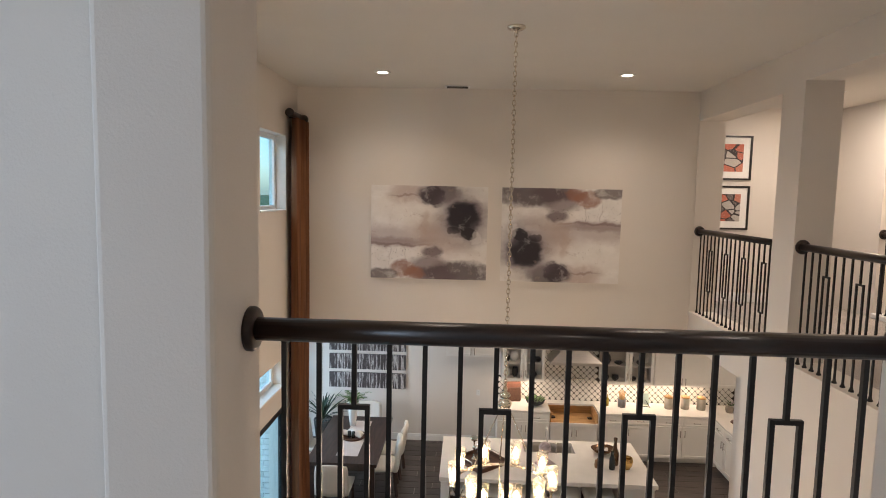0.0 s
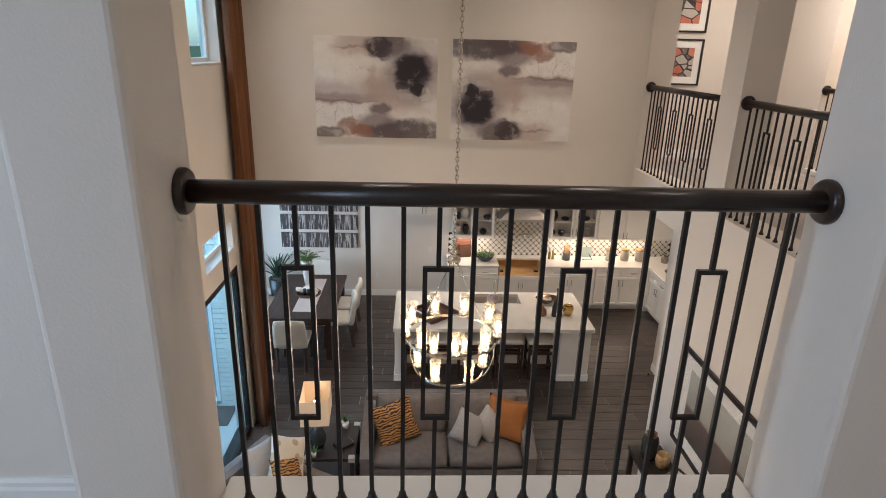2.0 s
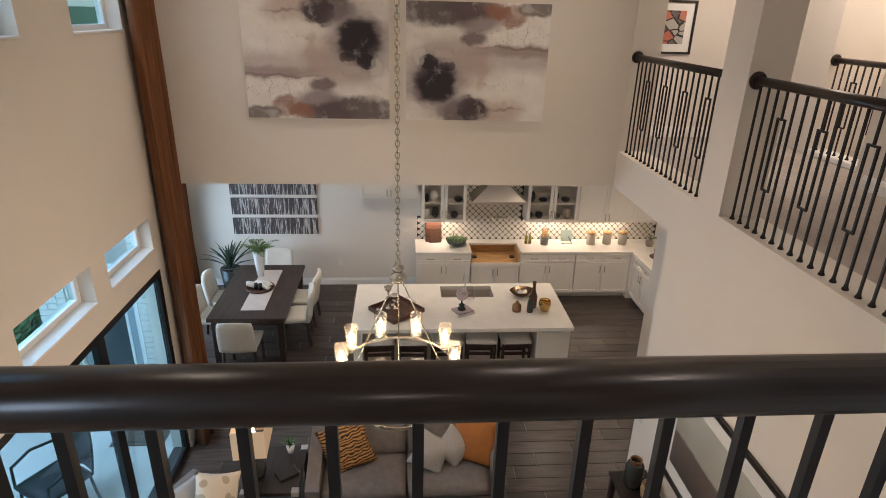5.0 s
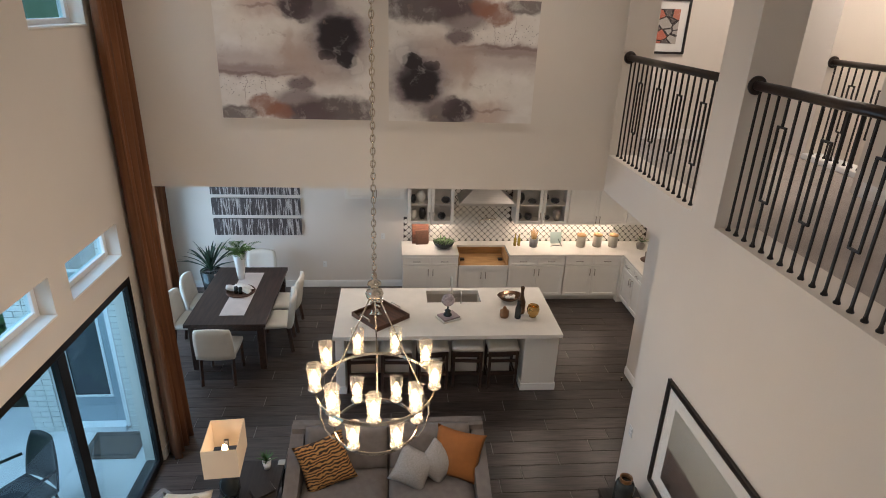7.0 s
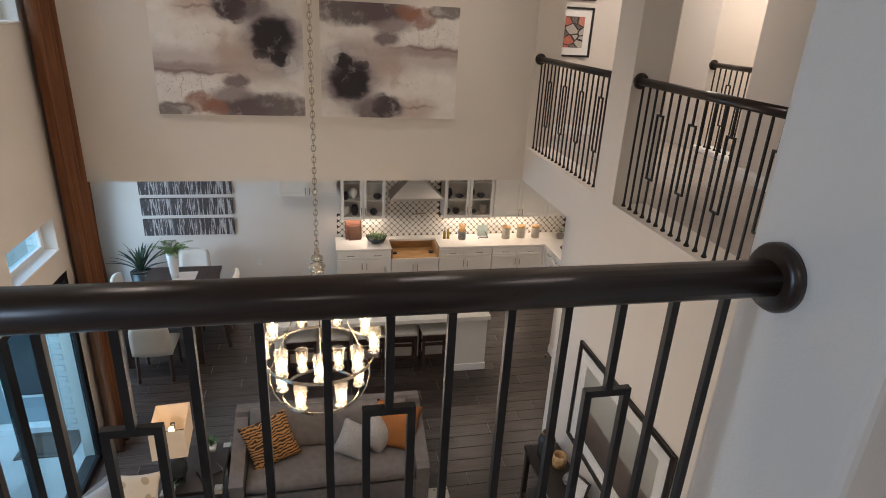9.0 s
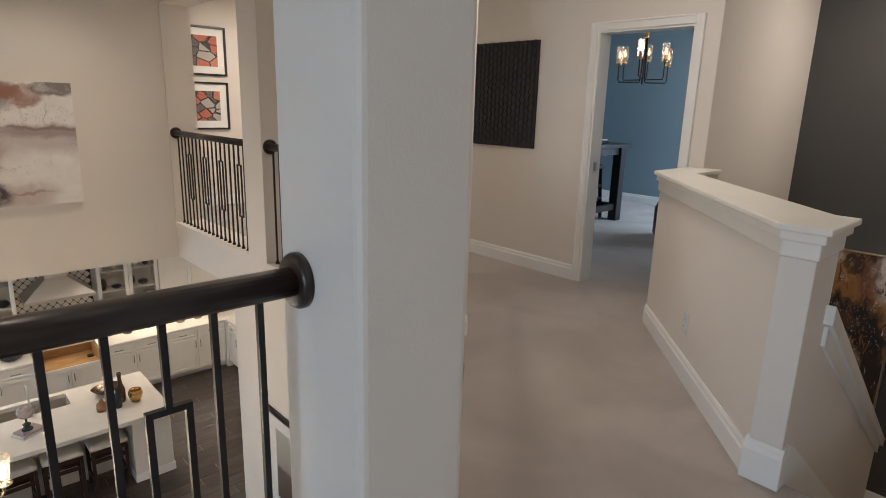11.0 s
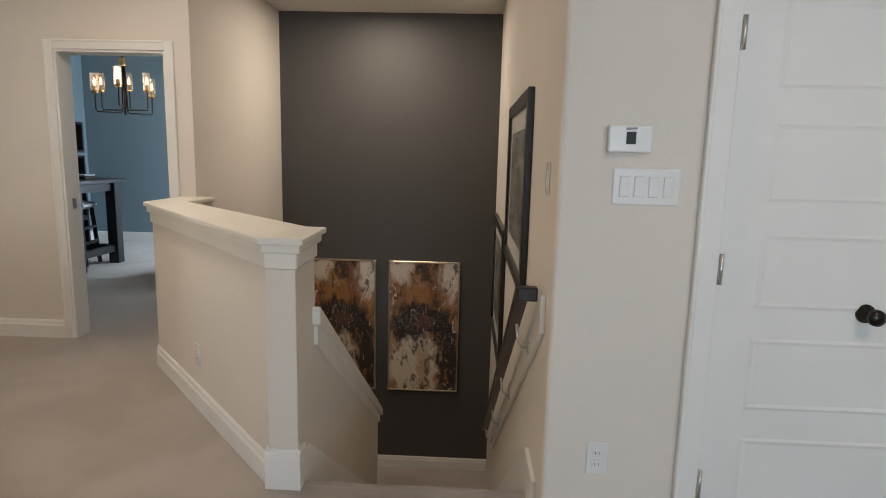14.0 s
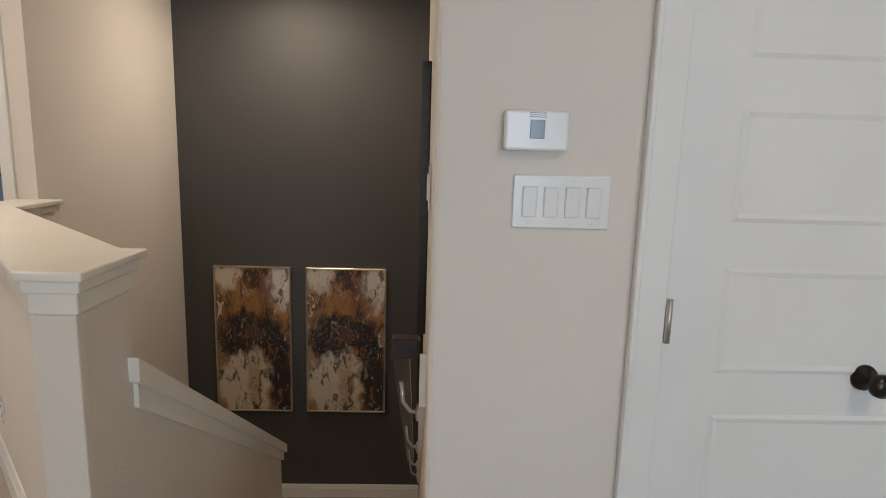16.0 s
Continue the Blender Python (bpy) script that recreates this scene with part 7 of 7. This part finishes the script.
DOORB = plain("grey_blue_door", (0.30, 0.36, 0.40), 0.4, vary=0.03)
for a in ((-3.40, -3.28, -3.38, -1.34), (-2.82, -2.70, -3.38, -1.34), (-3.28, -2.82, -3.38, -3.02), (-3.28, -2.82, -1.46, -1.34)):
    part("stile", box(a[0], a[1], 7.50, 7.545, a[2], a[3], 0.003, 1), DOORB, pd)
part("pane", box(-3.28, -2.82, 7.515, 7.53, -3.02, -1.46), plain("dark_pane", (0.05, 0.06, 0.07), 0.08), pd, "dark reflecting pane")
for a in ((-3.28, -3.25, -3.02, -1.46), (-2.85, -2.82, -3.02, -1.46), (-3.25, -2.85, -3.02, -2.99), (-3.25, -2.85, -1.49, -1.46)):
    part("glazing_bead", box(a[0], a[1], 7.493, 7.50, a[2], a[3]), VINYL, pd)
for a in ((-3.46, -3.40, -3.40, -1.30), (-2.70, -2.64, -3.40, -1.30), (-3.40, -2.70, -1.34, -1.30)):
    part("surround", box(a[0], a[1], 7.42, 7.56, a[2], a[3]), VINYL, pd)
part("threshold", box(-3.40, -2.70, 7.38, 7.56, -3.45, -3.38), VINYL, pd)
mt = thing("doormat", -2.72, 7.13, LOW - 0.05, "brown rectangular doormat with a darker border", "doormat", 0)
part("mat", box(-0.31, 0.31, -0.23, 0.23, 0.001, 0.016, 0.004, 1), plain("coir", (0.085, 0.06, 0.045), 0.95, vary=0.3, scale=60, bscale=200, bstr=0.8), mt)
for a in ((-0.26, 0.26, -0.18, -0.16), (-0.26, 0.26, 0.16, 0.18), (-0.26, -0.24, -0.16, 0.16), (0.24, 0.26, -0.16, 0.16)):
    part("border", box(*a, 0.0165, 0.019), BLACKALU, mt)
pc = thing("patio_chair", -3.05, 5.92, LOW - 0.05, "dark cast metal patio chair with curved back", "chair", 150)
CAST = plain("cast_metal", (0.02, 0.022, 0.024), 0.45, 0.5, 0.2, 20, 60, 0.3)
bm = bmesh.new()
rows = []
for j in range(7):
    a = j / 6
    rows.append([bm.verts.new((0.27 * math.sin(u) * (1 - 0.35 * a ** 3), -0.22 - 0.10 * a - 0.08 * math.cos(u), 0.42 + 0.50 * a)) for u in [(-1.2 + 2.4 * i / 10) for i in range(11)]])
for a, b in zip(rows, rows[1:]):
    for i in range(10):
        bm.faces.new((a[i], a[i + 1], b[i + 1], b[i])).smooth = True
bk_ = part("backrest", bm, CAST, pc)
bk_.modifiers.new("thick", "SOLIDIFY").thickness = 0.02
part("seat", moved(cushion(bmesh.new(), 0.52, 0.50, 0.06, 8, 0.4), pose(0, 0, 0.42)), CAST, pc)
for sx in (-1, 1):
    part("arm", tube([(sx * 0.26, -0.26, 0.66), (sx * 0.31, 0.0, 0.68), (sx * 0.29, 0.20, 0.62), (sx * 0.27, 0.22, 0.42)], 0.016, 8), CAST, pc)
    for yy in (-0.22, 0.20):
        part("leg", tube([(sx * 0.22, yy, 0.42), (sx * 0.25, yy * 1.05, 0.2), (sx * 0.24, yy * 1.25, 0.0)], 0.015, 8), CAST, pc)
pl = thing("patio_table", -3.9, 5.2, LOW - 0.05, "dark cast metal round patio table", "table")
part("top", lathe([(0, 0.70), (0.50, 0.70), (0.51, 0.715), (0.50, 0.73), (0, 0.73)], 28), CAST, pl)
part("pedestal", lathe([(0, 0), (0.26, 0), (0.24, 0.03), (0.05, 0.08), (0.04, 0.6), (0.12, 0.70), (0, 0.70)], 18), CAST, pl)


def shrub(x, y, z, r, h, seed, label="dense green garden shrub with small leaves"):
    s = thing("shrub", x, y, z, label, "shrub", 0, "garden shrubs")
    rnd = random.Random(seed)
    st = bmesh.new()
    for k in range(6):
        a = k * 1.05
        tube([(0, 0, 0), (0.2 * r * math.cos(a), 0.2 * r * math.sin(a), h * 0.4), (0.55 * r * math.cos(a), 0.55 * r * math.sin(a), h * 0.8)], 0.02, 5, st)
    part("stems", st, BLACKWOOD, s)
    bm = bmesh.new()
    for k in range(1400):
        u, a = rnd.random(), rnd.uniform(0, math.tau)
        zc = rnd.uniform(0.08, 1.0)
        rad = r * math.sqrt(max(0.02, 1 - (2 * zc - 1) ** 2)) * (0.55 + 0.5 * rnd.random()) * (1 + 0.25 * math.sin(3 * a + seed))
        p = Vector((rad * math.cos(a), rad * math.sin(a), zc * h))
        d = Vector((rnd.gauss(0, 1), rnd.gauss(0, 1), rnd.gauss(0, 1))).normalized()
        e = d.orthogonal().normalized()
        q = d.cross(e)
        sz = rnd.uniform(0.05, 0.10)
        bm.faces.new([bm.verts.new(p + e * sz), bm.verts.new(p + q * sz * 0.45), bm.verts.new(p - e * sz), bm.verts.new(p - q * sz * 0.45)])
    part("crown", bm, LEAF, s)


for i, (x, y, r, h) in enumerate(((-7.6, 4.2, 1.3, 2.6), (-7.9, 7.2, 1.5, 3.2), (-7.2, 9.8, 1.3, 2.8), (-7.8, 1.6, 1.2, 2.4), (-4.5, 8.35, 0.55, 1.25), (-5.3, 8.6, 0.6, 1.4))):
    shrub(x, y, LOW - 0.08, r, h, i)


# pale neighbouring house beyond the garden
SIDING = plain("pale_siding", (0.62, 0.66, 0.68), 0.7, vary=0.06, scale=2, bscale=40, bstr=0.1)
ROOFING = plain("grey_shingle", (0.16, 0.155, 0.15), 0.9, vary=0.3, scale=8, bscale=40, bstr=0.5)
nh = thing("neighbour_house", -15.0, 5.0, LOW - 0.08, "pale blue-grey sided neighbouring house with grey roof", "house")
part("wall", box(-6, 0, -11, 11, 0, 5.6), SIDING, nh)
part("roof", prism([(-6.6, 5.55), (0.6, 5.55), (0.6, 5.75), (-3.0, 8.0), (-6.6, 5.75)], "y", -11.5, 11.5), ROOFING, nh, "grey shingled gable roof")
me = mesh_of("siding_board", prism([(0.001, 0.0), (0.022, 0.0), (0.006, 0.19), (0.001, 0.19)], "y", -11, 11), SIDING)
for k in range(29):
    o = new("siding_board", me)
    o.parent, o.location = nh, (0, 0, 0.05 + k * 0.19)
for y in (-7.0, -2.4, 2.6, 7.2):
    for z in (0.9, 3.5):
        wn = part("window", box(0.024, 0.05, y - 0.5, y + 0.5, z, z + 1.4), MATS["dark_pane"], nh, "dark reflecting sash window")
        for a in ((y - 0.6, y - 0.5, z - 0.1, z + 1.5), (y + 0.5, y + 0.6, z - 0.1, z + 1.5), (y - 0.5, y + 0.5, z - 0.1, z), (y - 0.5, y + 0.5, z + 1.4, z + 1.5), (y - 0.5, y + 0.5, z + 0.68, z + 0.72)):
            part("window_frame", box(0.024, 0.07, *a), VINYL, wn)
# ---- pieces of walls and floors ----
floor_ob = bpy.data.objects["floor"]
PL, PW = 1.2, 0.2
ME_PLANK = mesh_of("plank", box(0.003, PL - 0.003, 0.003, PW - 0.003, -0.008, 0.0, 0.0015, 1), PLANK)
far = bmesh.new()
for j in range(int((KY - 1.75) / PW) + 1):
    y = 1.75 + j * PW
    off = (0.0, 0.4, 0.8)[j % 3] + 0.07 * math.sin(j * 2.1)
    for i in range(-1, 9):
        x = -3.55 + off + (i - 0.0) * PL
        if x > 5.3 or x + PL < -3.7 or y + PW > KY + 0.1:
            continue
        edge = XL - 0.2 if y < 7.4 else -3.7
        if x + PL < edge + 0.05:
            continue
        near = max(-2.4, edge) < x < 4.0 and 5.3 < y < 10.9
        if near:
            o = new("plank", ME_PLANK)
            o.parent, o.location = floor_ob, (x, y, LOW)
        else:
            add_box(far, max(x, edge) + 0.002, x + PL - 0.002, y + 0.002, y + PW - 0.002, LOW - 0.008, LOW)
o = part("planks_far", far, PLANK, floor_ob)
tagged(o, kind="stuff")

# lantern tiles of the backsplash
bsp = tagged(part("backsplash", box(0.72, 5.24, KY - 0.006, KY - 0.0005, CTOP, UZ0 + 0.0), plain("dark_grout", (0.035, 0.026, 0.022), 0.7)), "white lantern tile backsplash with dark joints", "backsplash", kind="structure")
part("backsplash_high", box(1.585, 2.655, KY - 0.006, KY - 0.0005, UZ0, SOFFIT), MATS["dark_grout"], bsp)
TILEW = plain("cream_glaze_tile", (0.74, 0.71, 0.64), 0.2, vary=0.04, scale=20)
P = 0.115


def lantern():
    out = []
    for k in range(16):
        a = k * math.tau / 16
        r = P * (0.405 if k % 4 == 0 else 0.356 if k % 2 else 0.318)
        out.append((r * math.cos(a), r * math.sin(a)))
    return prism(out, "y", -0.009, -0.006)


ME_LT = mesh_of("tile", lantern(), TILEW)
row = 0
z = CTOP + P / 4
while z < SOFFIT:
    x = 0.76 + (P / 2 if row % 2 else 0)
    while x < 5.2:
        if z < UZ0 - 0.03 or 1.62 < x < 2.62 and z < -1.2:
            o = new("tile", ME_LT)
            o.parent, o.location = bsp, (x, KY, z)
        x += P
    z += P / 2
    row += 1

# painted bricks of the patio wall
wj = bpy.data.objects["brick_backing"]
ME_BR = mesh_of("brick", box(0.003, 0.217, -0.018, 0.0, 0.003, 0.072, 0.004, 1), PBRICK)
ME_BH = mesh_of("brick", box(0.003, 0.107, -0.018, 0.0, 0.003, 0.072, 0.004, 1), PBRICK)
rnd = random.Random(2)
for j in range(37):
    z = LOW - 0.05 + j * 0.075
    for x0, x1 in ((-3.75, -3.46), (-2.64, XL - 0.2)):
        x = x0
        first = j % 2
        while x < x1 - 0.05:
            half = first or x + 0.22 > x1 + 0.02
            o = new("brick", ME_BH if half else ME_BR)
            o.parent, o.location = wj, (x, 7.415 + rnd.uniform(-0.003, 0.003), z)
            x += 0.11 if half else 0.22
            first = 0
